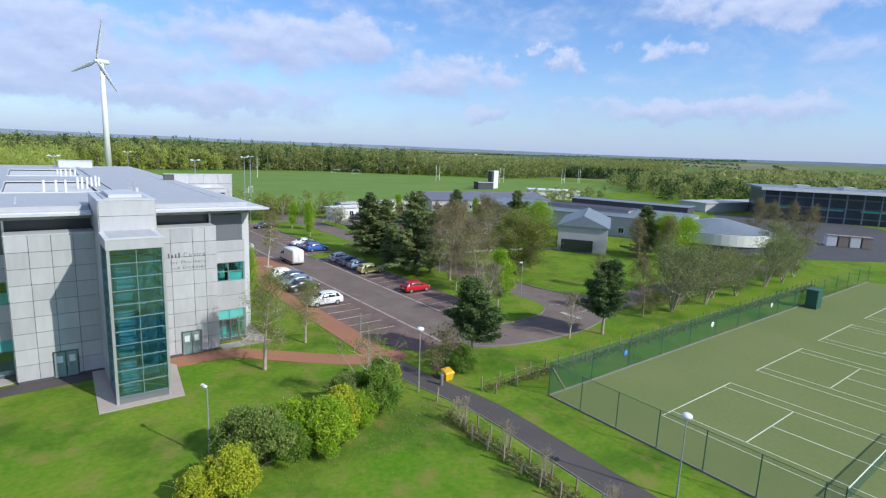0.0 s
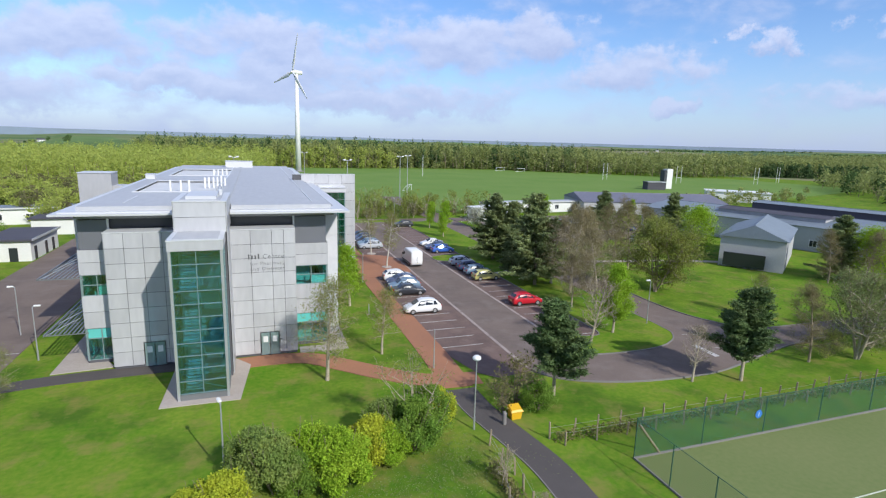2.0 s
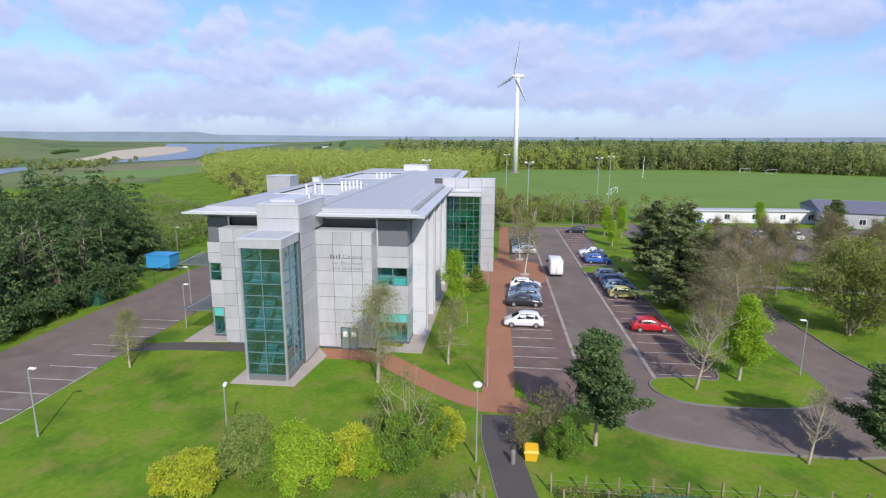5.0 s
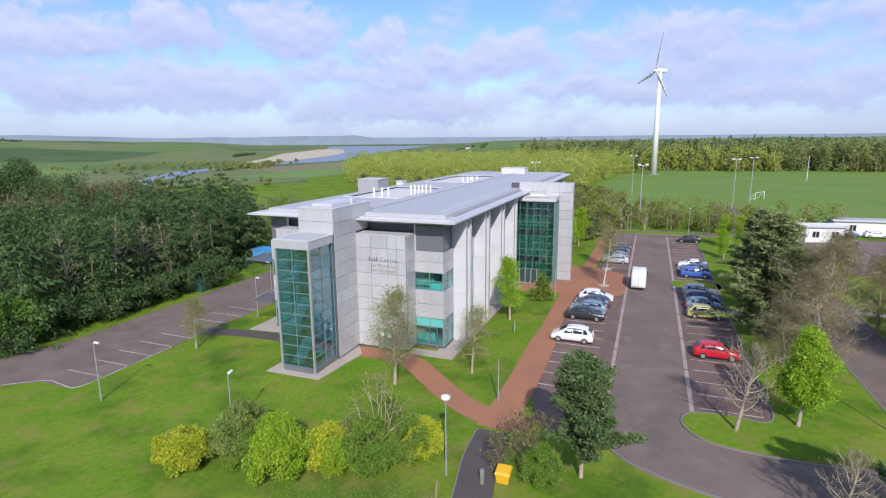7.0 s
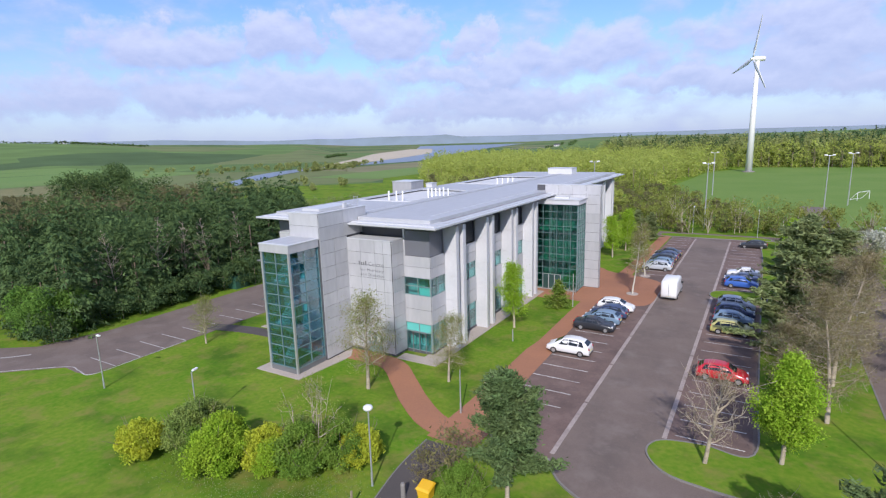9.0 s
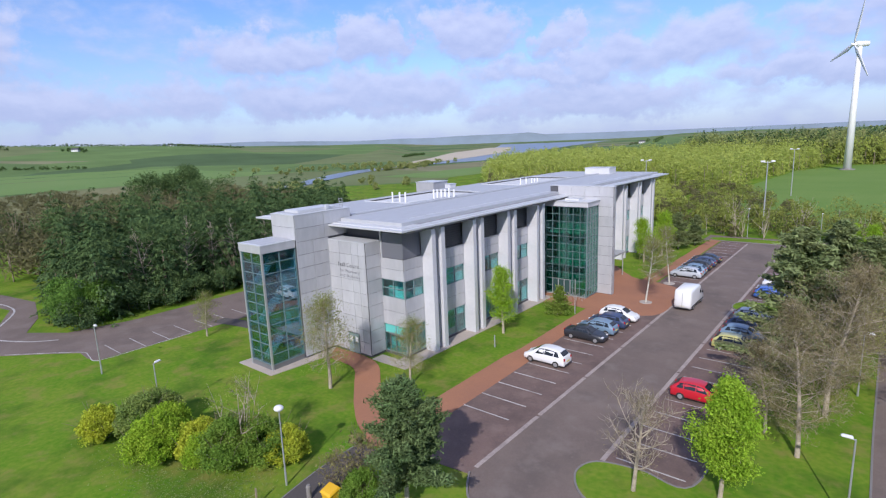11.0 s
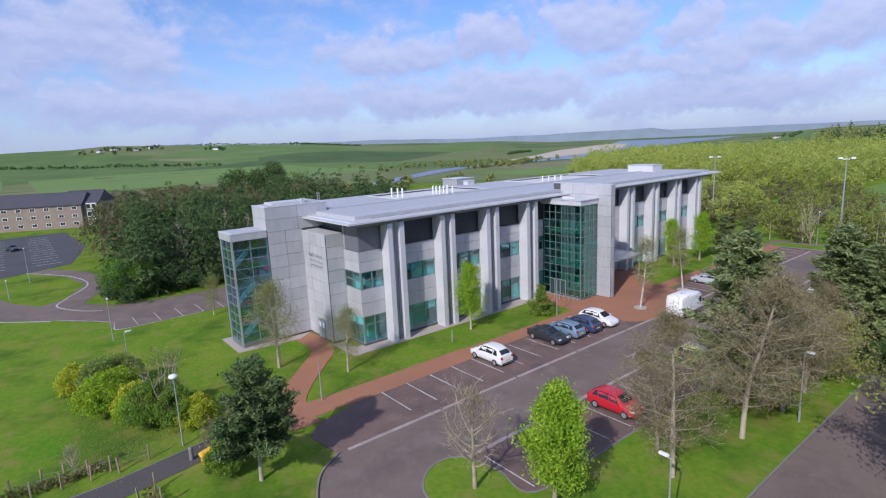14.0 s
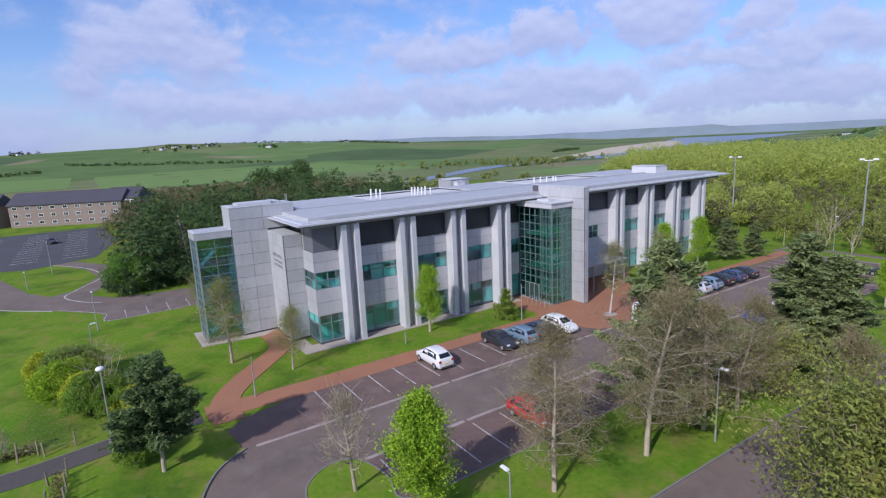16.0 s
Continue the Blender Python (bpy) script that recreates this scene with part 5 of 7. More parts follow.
for x, y, a, k in ((47.3, 117.7, 200, 0.85), (50.3, 115.0, 90, 0.9), (46.6, 106, 10, 0.7), (84.0, 129.5, 50, 0.9), (105.5, 121.5, 150, 0.8), (61.0, 99, 250, 0.8)):
    again(fresh, x, y, a, k, "young upright tree in light green leaf")
for x, y, a, k in ((56.5, 69.0, 0, 0.75), (61, 74, 60, 0.85), (69, 79, 210, 0.82), (63.0, 84, 280, 0.8), (74.0, 76, 330, 0.8), (60, 91, 90, 0.72), (70, 90, 160, 0.72), (79, 83, 20, 0.8), (77, 92, 120, 0.75), (95, 54, 200, 0.75), (91.5, 57, 20, 0.72), (134, 50, 40, 0.95), (141, 46, 140, 0.9), (138, 56, 240, 0.95), (150, 52, 60, 0.9)):
    again(far_alder, x, y, a, k, "bare brown alder on the grass beyond the road")
again(spruce, 96.0, 58.5, 300, 0.78, "dark spruce before the low buildings")
again(spruce, 88.5, 87, 30, 0.85, "dark spruce behind the low buildings")
again(spruce, 85.5, 106, 130, 0.75, "dark spruce behind the low buildings")
blossom = place(broad_tree("tree", 22, 4.6, 2.4, 0.1, BARK, LEAF_BLOSSOM, 2200, 0.2, "small tree in white blossom by the far road", limbs=22, subs=5, stems=3, puff=0.4), 58.6, 118)
again(blossom, 62.5, 104, 120, 0.9)


# ---- woods and hedges, too many to count ----
def scatter(rng, inside, bounds, spacing):
    x0, x1, y0, y1 = bounds
    out = []
    for i in range(int((x1 - x0) / spacing)):
        for k in range(int((y1 - y0) / spacing)):
            x, y = x0 + (i + rng.uniform(0.1, 0.9)) * spacing, y0 + (k + rng.uniform(0.1, 0.9)) * spacing
            if inside(x, y):
                out.append((x, y))
    return out


def woods(name, seed, spots, low, high, quads, size, leaf, label, cone=0.0, wide=0.3, trunks=BARK, long=1.5, bare_pale=0.0, mid=0.52):
    """Many trees in one mesh: uneven crowns of separate leaves over thin trunks."""
    rng = np.random.default_rng(seed)
    crown, wood = Mesh(), Mesh()
    for x, y in spots:
        h = rng.uniform(low, high)
        z = land_height(x, y) - 0.2
        r = wide * h * rng.uniform(0.75, 1.2)
        if rng.uniform() < bare_pale:
            for _ in range(7):
                e = rng.normal(size=3) * (0.35, 0.35, 0.1) + (0, 0, 1)
                limb(wood, rng, (x, y, z + h * rng.uniform(0.05, 0.3)), e / np.linalg.norm(e), h * 0.7, 0.06, 3, 0.12, 0.05, 0.3)
            m = quads // 4
        else:
            m = quads
        wood.tube((x, y, z), (x, y, z + h * 0.55), 0.012 * h, 0.006 * h, 4)
        if rng.uniform() < cone:
            tiers = max(5, int(h / 1.15))
            turn, reach, drop = rng.uniform(0, 2 * np.pi, (tiers, 7)), rng.uniform(0.6, 1.2, (tiers, 7)), rng.uniform(-0.3, 0.3, (tiers, 7))
            k = np.minimum((rng.uniform(0, 1, m) ** 0.6 * tiers).astype(int), tiers - 1)
            b = rng.integers(0, 7, m)
            t = (k + 0.5) / tiers
            a, along = turn[k, b], rng.uniform(0.05, 1, m) ** 0.75
            full = r * (0.10 + 1.0 * t ** 0.7) * reach[k, b]
            rad = full * along
            plate = 0.30 * full * np.sin(np.pi * np.minimum(along * 0.85 + 0.12, 1)) + 0.05
            aside = rng.uniform(-1, 1, m) * plate
            c = np.stack((x + rad * np.cos(a) - aside * np.sin(a), y + rad * np.sin(a) + aside * np.cos(a), z + h * (1.0 - 0.95 * t) + drop[k, b] + 0.25 * rad - 0.42 * rad * along - 0.25 * np.abs(aside) + rng.normal(size=m) * 0.05), 1)
            c[:, 2] = np.maximum(c[:, 2], z + 0.3)
            lean = aside / (plate + 0.01) * 0.7
            way = np.stack((np.cos(a) - lean * np.sin(a), np.sin(a) + lean * np.cos(a), 0.1 - 0.45 * along), 1)
        else:
            way = None
            lumps = rng.normal(size=(16, 3))
            lumps /= np.linalg.norm(lumps, axis=1, keepdims=True)
            lumps = lumps * (r * 0.72, r * 0.72, h * (0.86 - mid)) + (x, y, z + h * mid)
            v = rng.normal(size=(m, 3))
            v /= np.linalg.norm(v, axis=1, keepdims=True)
            c = lumps[rng.integers(0, 16, m)] + v * (r * 0.42, r * 0.42, h * 0.14) * rng.uniform(0.5, 1.1, m)[:, None]
        crown.leaves(c, size, rng, long, 0.35, way)
    ob = tagged(new(name), label, "woodland", kind="stuff")
    wood.link("trunks", trunks, ob)
    crown.link("crowns", leaf, ob)
    return ob


rng = np.random.default_rng(7)


def poly(points):
    def inside(x, y):
        hit, n = False, len(points)
        for i in range(n):
            (x0, y0), (x1, y1) = points[i], points[(i + 1) % n]
            if (y0 > y) != (y1 > y) and x < (x1 - x0) * (y - y0) / (y1 - y0) + x0:
                hit = not hit
        return hit
    return inside


west_wood = scatter(rng, poly([(-25, 37), (-29, 34.5), (-40, 39), (-58, 44), (-74, 70), (-74, 112), (-58, 110), (-42, 93), (-31, 82), (-26, 64), (-25, 50)]), (-76, -23, 33, 122), 3.3)
woods("wood_west", 3, west_wood[::2], 8.0, 16.0, 1900, 0.20, LEAF_CONIFER, "dense dark conifer wood beyond the car park", long=2.6, cone=0.92, wide=0.29, bare_pale=0.02, trunks=TWIG)
woods("wood_west", 4, west_wood[1::2], 7, 12.5, 1700, 0.19, LEAF_CONIFER, "dense dark mixed wood beyond the car park", long=2.6, cone=0.75, wide=0.33, bare_pale=0.03, trunks=TWIG)
edge = [(x + rng.normal() * 0.7, y) for x, y in [(-24.6, 36 + i * 2.1) for i in range(14)] + [(-27 - i * 2.4, 35 + i * 0.9) for i in range(8)]]
woods("wood_edge", 5, edge, 2.6, 5.0, 1500, 0.17, LEAF_CONIFER, "dark laurel thicket along the car park edge", wide=0.5)
woods("wood_edge", 26, [(-27.5, 37.2), (-25.8, 36.2), (-29.5, 36.6), (-24.9, 39.0)], 4.5, 6.4, 4200, 0.16, LEAF_BUSH, "large leafy green bushes at the corner of the wood", wide=0.5)
woods("wood_edge", 6, edge[2::5], 3.5, 5.5, 1500, 0.18, LEAF_LAUREL, "leafy green bushes along the wood", wide=0.48)
ghost = place(broad_tree("tree", 45, 11.5, 2.0, 0.3, BARK_PALE, LEAF_BUDS, 0, 0.1, "pale leafless birch among the dark conifers", limbs=26, subs=4, twigs=1, lift=0.1, trunk=0.15, thick=0.4), -28.4, 46.0)
for x, y, a, k in ((-28.8, 51.8, 160, 1.08), (-28.6, 56.0, 80, 0.98), (-29.4, 60.5, 300, 0.95), (-29.0, 66.0, 30, 1.0)):
    again(ghost, x, y, a, k)
corner = scatter(rng, poly([(-30, 86), (-34, 79), (-44, 92), (-60, 111), (-76, 118), (-72, 148), (-46, 132), (-33, 116), (-30, 104)]), (-78, -28, 76, 150), 3.6)
woods("wood_edge", 30, corner[::2], 3.0, 6.5, 800, 0.18, LEAF_SALLOW, "grey-green bushes beside the fenced compound", wide=0.45, mid=0.45)
woods("wood_edge", 49, corner[1::2], 2.5, 6.0, 800, 0.18, LEAF_GREEN, "leafy green bushes beside the fenced compound", wide=0.45, mid=0.45)
behind = scatter(rng, poly([(-56, 42), (-73, 68), (-76, 90), (-98, 120), (-122, 84), (-84, 42), (-66, 36)]), (-130, -45, 30, 155), 4.6)
woods("wood_behind", 8, behind, 8.5, 12, 620, 0.30, LEAF_BROWN, "leafless brown wood behind the conifers", long=3.0, wide=0.36, bare_pale=0.2)
woods("wood_behind", 28, behind[2::9], 11, 15, 1700, 0.26, LEAF_LAUREL, "green trees among the brown wood", wide=0.34)
woods("wood_behind", 42, [(-119, 95), (-112, 84)], 16.5, 18, 9000, 0.3, LEAF_LAUREL, "broad round-headed green trees behind the wood", wide=0.42)
rough = scatter(rng, poly([(-150, 40), (-280, 30), (-300, 110), (-200, 130), (-150, 90)]), (-300, -150, 25, 135), 8)
woods("wood_behind", 29, rough, 1.5, 4.5, 220, 0.3, LEAF_BROWN, "low brown scrub on the rough pasture", long=2.5, wide=0.7)
scrub = scatter(rng, poly([(-30, 128), (-60, 170), (-86, 215), (-60, 230), (8, 175), (14, 138), (-20, 128)]), (-180, 20, 110, 240), 5.5)
woods("wood_north_west", 9, scrub[::2], 4.5, 8, 480, 0.27, LEAF_BROWN, "brown scrub wood behind the offices", long=2.6, wide=0.42)
woods("wood_north_west", 10, scrub[1::2], 5, 9, 520, 0.27, LEAF_WILLOW, "pale yellow-green willow wood behind the offices", long=2.6, wide=0.42)
yellow_wood = scatter(rng, poly([(-60, 225), (-92, 220), (-160, 330), (-180, 430), (-30, 400), (26, 372), (14, 330), (6, 230)]), (-200, 30, 205, 430), 6.5)
woods("wood_north_west", 11, yellow_wood, 9, 16, 290, 0.42, LEAF_WILLOW, "tall yellow-green willow wood", mid=0.42, long=2.8, wide=0.36)
belt = scatter(rng, poly([(-40, 405), (40, 392), (130, 400), (190, 392), (235, 352), (262, 372), (300, 440), (160, 480), (-80, 490)]), (-90, 310, 340, 495), 6.0)
woods("wood_north", 12, belt[::4], 17, 24, 330, 0.8, LEAF_CONIFER, "dark conifers in the wood beyond the playing field", cone=0.6, wide=0.24, mid=0.45)
woods("wood_north", 13, [p for i, p in enumerate(belt) if i % 4], 15, 22, 270, 0.85, LEAF_WOOD, "mixed spring wood beyond the playing field", wide=0.30, bare_pale=0.12, mid=0.45)
fringe = [(x, y) for x, y in belt if x < 110][::2]
woods("wood_north", 21, [(x, y - 9) for x, y in fringe], 13, 18, 300, 0.72, LEAF_WILLOW, "yellow-green trees before the north wood", wide=0.34, mid=0.43)
east_belt = scatter(rng, poly([(235, 352), (300, 300), (420, 335), (640, 360), (760, 420), (300, 470)]), (230, 780, 290, 480), 9)
woods("wood_north_east", 14, east_belt, 14, 19, 170, 1.0, LEAF_WOOD, "distant mixed wood beyond the pitches", wide=0.34, cone=0.2)
dark_east = scatter(rng, poly([(236, 130), (330, 240), (480, 240), (520, 60), (330, 40), (275, 60)]), (230, 525, 35, 245), 9)
woods("wood_east", 31, dark_east[::2], 9, 13, 180, 0.7, LEAF_LAUREL, "dark trees behind the works", wide=0.32, cone=0.3)
woods("wood_east", 32, dark_east[1::2], 9, 13, 180, 0.7, LEAF_WOOD, "budding pale trees behind the works", wide=0.34, bare_pale=0.2, long=2.0)
block = scatter(rng, poly([(392, 322), (458, 280), (470, 296), (402, 338)]), (390, 475, 275, 340), 5)
woods("wood_north_east", 15, block, 10, 12.5, 200, 0.9, LEAF_CONIFER, "dark conifer plantation beside the pitches", cone=0.8, wide=0.3)
east_far = scatter(rng, poly([(300, 150), (380, 230), (700, 260), (800, 120), (520, 60), (330, 100)]), (290, 820, 50, 280), 11)
woods("wood_east", 16, east_far, 10, 16, 45, 1.9, LEAF_WOOD, "distant budding trees", wide=0.38)
hedge = [(24 + i * 1.7 + rng.normal(), 134 + i * 0.3 + rng.normal() * 2.4) for i in range(30)] + [(14 + i * 2.0 + rng.normal(), 146 + rng.normal() * 3.5) for i in range(20)]
woods("hedge_field", 17, hedge, 4.0, 8.5, 420, 0.2, LEAF_OLIVE, "thin budding trees along the playing field", long=2.2, wide=0.3, bare_pale=0.35, trunks=BARK_PALE)
woods("hedge_field", 27, hedge[1::3], 2.5, 5.0, 420, 0.2, LEAF_BROWN, "brown undergrowth along the playing field", long=2.2, wide=0.5)
thicket = scatter(rng, poly([(-14, 150), (20, 148), (26, 142), (40, 160), (24, 200), (8, 235), (-30, 215), (-40, 180)]), (-45, 45, 138, 240), 5.2)
woods("hedge_field", 47, thicket[::2], 2.0, 5.5, 330, 0.26, LEAF_OLIVE, "olive scrub between the offices and the playing field", long=2.2, wide=0.5)
woods("hedge_field", 48, thicket[1::2], 2.0, 5.0, 330, 0.26, LEAF_BROWN, "brown scrub between the offices and the playing field", long=2.2, wide=0.5)
hedge2 = [(140 + i * 3.5, 140 + i * 1.0 + rng.normal() * 3) for i in range(24)]
woods("hedge_field", 18, hedge2, 4, 7, 150, 0.5, LEAF_WOOD, "straggling hedge beside the low buildings", wide=0.4)
lines = []
for _ in range(46):
    a, r0 = rng.uniform(-2.6, 1.9), rng.uniform(560, 1500)
    x, y, d = r0 * math.sin(a), 60 + r0 * math.cos(a), rng.uniform(0, 6.28)
    n = int(rng.uniform(16, 44))
    lines += [(x + math.cos(d) * 7 * i + rng.normal() * 1.2, y + math.sin(d) * 7 * i + rng.normal() * 1.2) for i in range(n)]
woods("hedgerow", 19, [p for p in lines if land_height(*p) > 1], 2.5, 5.5, 34, 1.4, LEAF_LAUREL, "distant hedgerows between the fields", wide=0.8)
riverside = [(-330 + rng.normal() * 40, 330 + rng.normal() * 60) for _ in range(60)] + [(-130 - rng.uniform(0, 60), 150 + rng.normal() * 40) for _ in range(50)] + [(-262 - i * 0.6 + rng.normal() * 4, 316 + i * 2.2 + rng.normal() * 5) for i in range(60)]
yards = [(x + rng.normal() * 16, y + rng.normal() * 16) for x, y in ((-1000, 150), (-1030, 190), (-1060, 240), (-980, 330), (-1060, 520), (-330, 1105), (-1120, -60)) for _ in range(9)]
woods("hedgerow", 46, yards, 4, 8, 60, 1.2, LEAF_LAUREL, "dark trees round the distant farms", wide=0.45)
woods("hedgerow", 20, [p for p in riverside if p[0] < -305 or p[0] > -195 or p[1] > 314 and p[0] > -293], 3, 6, 110, 0.8, LEAF_WOOD, "scrubby bushes near the river", wide=0.5)


# ---- playing field, river, far fields ----
structure("pitch", slab([(44, 150), (62, 146), (120, 146), (160, 150), (340, 210), (330, 300), (236, 350), (190, 390), (130, 398), (40, 390), (16, 340), (10, 240), (22, 165)], -0.2, 0.02), PITCH, "wide mown playing field", "playing field")
WATER = material("river_water", (0.09, 0.12, 0.17), 0.3, second=(0.12, 0.15, 0.2), scale=40, fine=0.3, amount=0.6)
SAND = material("river_sand", (0.50, 0.43, 0.32), 0.9, second=(0.40, 0.34, 0.25), scale=30, fine=0.3, amount=0.8)


def draped(line, widths, mat, name, label, category, lift):
    bm = ribbon(line, widths, -1.0, lift)
    for v in bm.verts:
        v.co.z += max(land_height(v.co.x, v.co.y), 0)
    return structure(name, bm, mat, label, category)


river = smooth_line([(-150, 120), (-195, 185), (-234, 240), (-275, 305), (-300, 380), (-300, 450), (-318, 530), (-405, 700), (-660, 1250), (-1100, 2200)])
widths = np.interp(np.linspace(0, 9, len(river)), range(10), (8, 11, 15, 20, 16, 24, 62, 76, 190, 480)).tolist()
draped(river, widths, WATER, "water_river", "calm grey-blue river winding to the sea", "river", 0.25)
shore = smooth_line([(-318, 410), (-346, 470), (-410, 610), (-540, 850), (-790, 1300)])
widths = np.interp(np.linspace(0, 4, len(shore)), range(5), (8, 34, 66, 110, 60)).tolist()
draped(shore, widths, SAND, "riverbank_sand", "pale sandy bank beside the river", "riverbank", 0.35)
for x0, x1, y0, y1, mat, text in ((-330, -150, 60, 175, ROUGH_LAND, "rough straw-coloured pasture"), (-205, -150, 262, 380, FIELD, "green meadow by the river"), (-420, -180, -160, 40, ROUGH_LAND, "rough straw-coloured pasture"), (-620, -345, 40, 300, FIELD, "bright green field on the rise"), (-640, -430, -260, 20, FIELD, "bright green field on the rise")):
    n = 14
    bm = bmesh.new()
    g = [[bm.verts.new((x0 + (x1 - x0) * i / n, y0 + (y1 - y0) * k / n, max(land_height(x0 + (x1 - x0) * i / n, y0 + (y1 - y0) * k / n), 0) + 0.12)) for k in range(n + 1)] for i in range(n + 1)]
    for i in range(n):
        for k in range(n):
            bm.faces.new((g[i][k], g[i + 1][k], g[i + 1][k + 1], g[i][k + 1]))
    structure("field", bm, mat, text, "field")
# no air in the scene: distance haze is mixed into the hills' blue-grey
HILL = material("hazed_far_hills", (0.20, 0.25, 0.30), 1.0, second=(0.17, 0.21, 0.24), scale=400, fine=0.01, amount=0.9, spec=0.0)
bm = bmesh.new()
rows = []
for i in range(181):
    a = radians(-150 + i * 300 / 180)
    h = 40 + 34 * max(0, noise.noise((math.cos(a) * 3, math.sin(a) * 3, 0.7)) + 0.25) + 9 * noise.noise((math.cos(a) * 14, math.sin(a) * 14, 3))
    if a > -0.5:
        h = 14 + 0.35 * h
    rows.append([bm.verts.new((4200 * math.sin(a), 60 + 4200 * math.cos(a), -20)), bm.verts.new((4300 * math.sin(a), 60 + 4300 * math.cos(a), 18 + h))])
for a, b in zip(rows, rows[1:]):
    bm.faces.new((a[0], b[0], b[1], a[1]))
structure("backdrop_hills", bm, HILL, "far hills along the horizon, distance haze painted in as blue-grey", "hills")


def goal(x, y, turn, w=7.3, h=2.4):
    g = tagged(new("goal"), "white football goal on the playing field", "goal", "goals on the field")
    part("frame", rod((-w / 2, 0, 0), (-w / 2, 0, h), 0.09), WHITE, g)
    part("frame", rod((w / 2, 0, 0), (w / 2, 0, h), 0.09), WHITE, g)
    part("crossbar", rod((-w / 2, 0, h), (w / 2, 0, h), 0.09), WHITE, g)
    for s in (-1, 1):
        part("stay", rod((s * w / 2, 0, h), (s * w / 2, 2.0, 0), 0.06), WHITE, g)
    part("ground_bar", rod((-w / 2, 2.0, 0.06), (w / 2, 2.0, 0.06), 0.06), WHITE, g)
    g.matrix_basis = pose(x, y, 0.02, 0, 0, turn)
    return g


goal(69, 213, 60)
goal(187, 378, 10)
goal(199, 368, 15)


def high_posts(x, y, turn):
    g = tagged(new("rugby_posts"), "tall white goalposts on the pitch", "goalposts", "tall goalposts")
    for s in (-1, 1):
        part("post", rod((s * 2.8, 0, 0), (s * 2.8, 0, 10), 0.12), WHITE, g)
    part("crossbar", rod((-2.8, 0, 3), (2.8, 0, 3), 0.1), WHITE, g)
    g.matrix_basis = pose(x, y, 0.02, 0, 0, turn)


for x, y, a in ((215, 286, 30), (250, 262, 20), (300, 252, 20), (330, 262, 25)):
    high_posts(x, y, a)
flag = tagged(new("mast"), "single pale mast on the playing field", "mast")
part("pole", rod((0, 0, 0), (0, 0, 12), 0.16, 0.1), WHITE, flag)
flag.matrix_basis = pose(104, 309, 0)


def floodlight(x, y, turn, h=14.5):
    f = tagged(new("floodlight"), "tall galvanised floodlight mast by the playing field", "floodlight", "floodlight masts")
    part("pole", rod((0, 0, 0), (0, 0, h), 0.16, 0.09), GALV, f)
    part("crossbar", rod((-1.0, 0, h - 0.2), (1.0, 0, h - 0.2), 0.06), GALV, f)
    for s in (-0.9, 0.9):
        part("lamp_head", box(s - 0.35, s + 0.35, -0.35, 0.25, h - 0.15, h + 0.15, bevel=0.05), WHITE, f)
    f.matrix_basis = pose(x, y, 0, 0, 0, turn)


for x, y, a in ((32.2, 140.0, 20), (57.0, 182, 10), (63.5, 196, 15), (5, 150, 10), (28, 215, 0)):
    floodlight(x, y, a)

# ---- wind turbine ----
T = thing("wind_turbine", (35.5, 344, 0), "white three-bladed wind turbine beyond the field", "wind turbine", turn=-62)
bm = rod((35.5, 344, 0), (35.5, 344, 57), 1.75, 0.95, 20)
part("tower", bm, WHITE, T, smooth=True)
part("foundation", rod((35.5, 344, 0), (35.5, 344, 0.5), 3.2, 3.0, 20), KERB, T)
axis = Vector((math.sin(radians(-62)), -math.cos(radians(-62)), 0))
hub = Vector((35.5, 344, 58)) + axis * 2.6
bm = bmesh.new()
rod(Vector((35.5, 344, 58)) - axis * 3.5, Vector((35.5, 344, 58)) + axis * 1.8, 1.15, 1.4, 12, bm)
part("nacelle", bm, WHITE, T)
part("hub", rod(hub - axis * 0.9, hub + axis * 1.2, 1.2, 0.4, 12), WHITE, T)
side = Vector((axis.y, -axis.x, 0))
for k in range(3):
    a = radians(107 + 120 * k)
    d = side * math.cos(a) + Vector((0, 0, 1)) * math.sin(a)
    w = axis.cross(d)
    bm = bmesh.new()
    rings = []
    for s, c, t in ((0.0, 0.55, 0.5), (0.06, 0.6, 0.5), (0.2, 1.25, 0.3), (0.45, 0.9, 0.2), (0.75, 0.6, 0.12), (0.96, 0.35, 0.06), (1.0, 0.08, 0.03)):
        p = hub + d * (0.8 + 21.0 * s)
        rings.append([bm.verts.new(p + w * c * u + axis * t * v) for u, v in ((-1, 0), (-0.3, 0.6), (0.7, 0.5), (1.1, 0), (0.7, -0.4), (-0.3, -0.5))])
    for p, q in zip(rings, rings[1:]):
        for i in range(6):
            bm.faces.new((p[i], p[(i + 1) % 6], q[(i + 1) % 6], q[i]))
    bm.faces.new(rings[0])
    bm.faces.new(rings[-1][::-1])
    bmesh.ops.recalc_face_normals(bm, faces=bm.faces[:])
    part("blade", bm, WHITE, T, smooth=True)

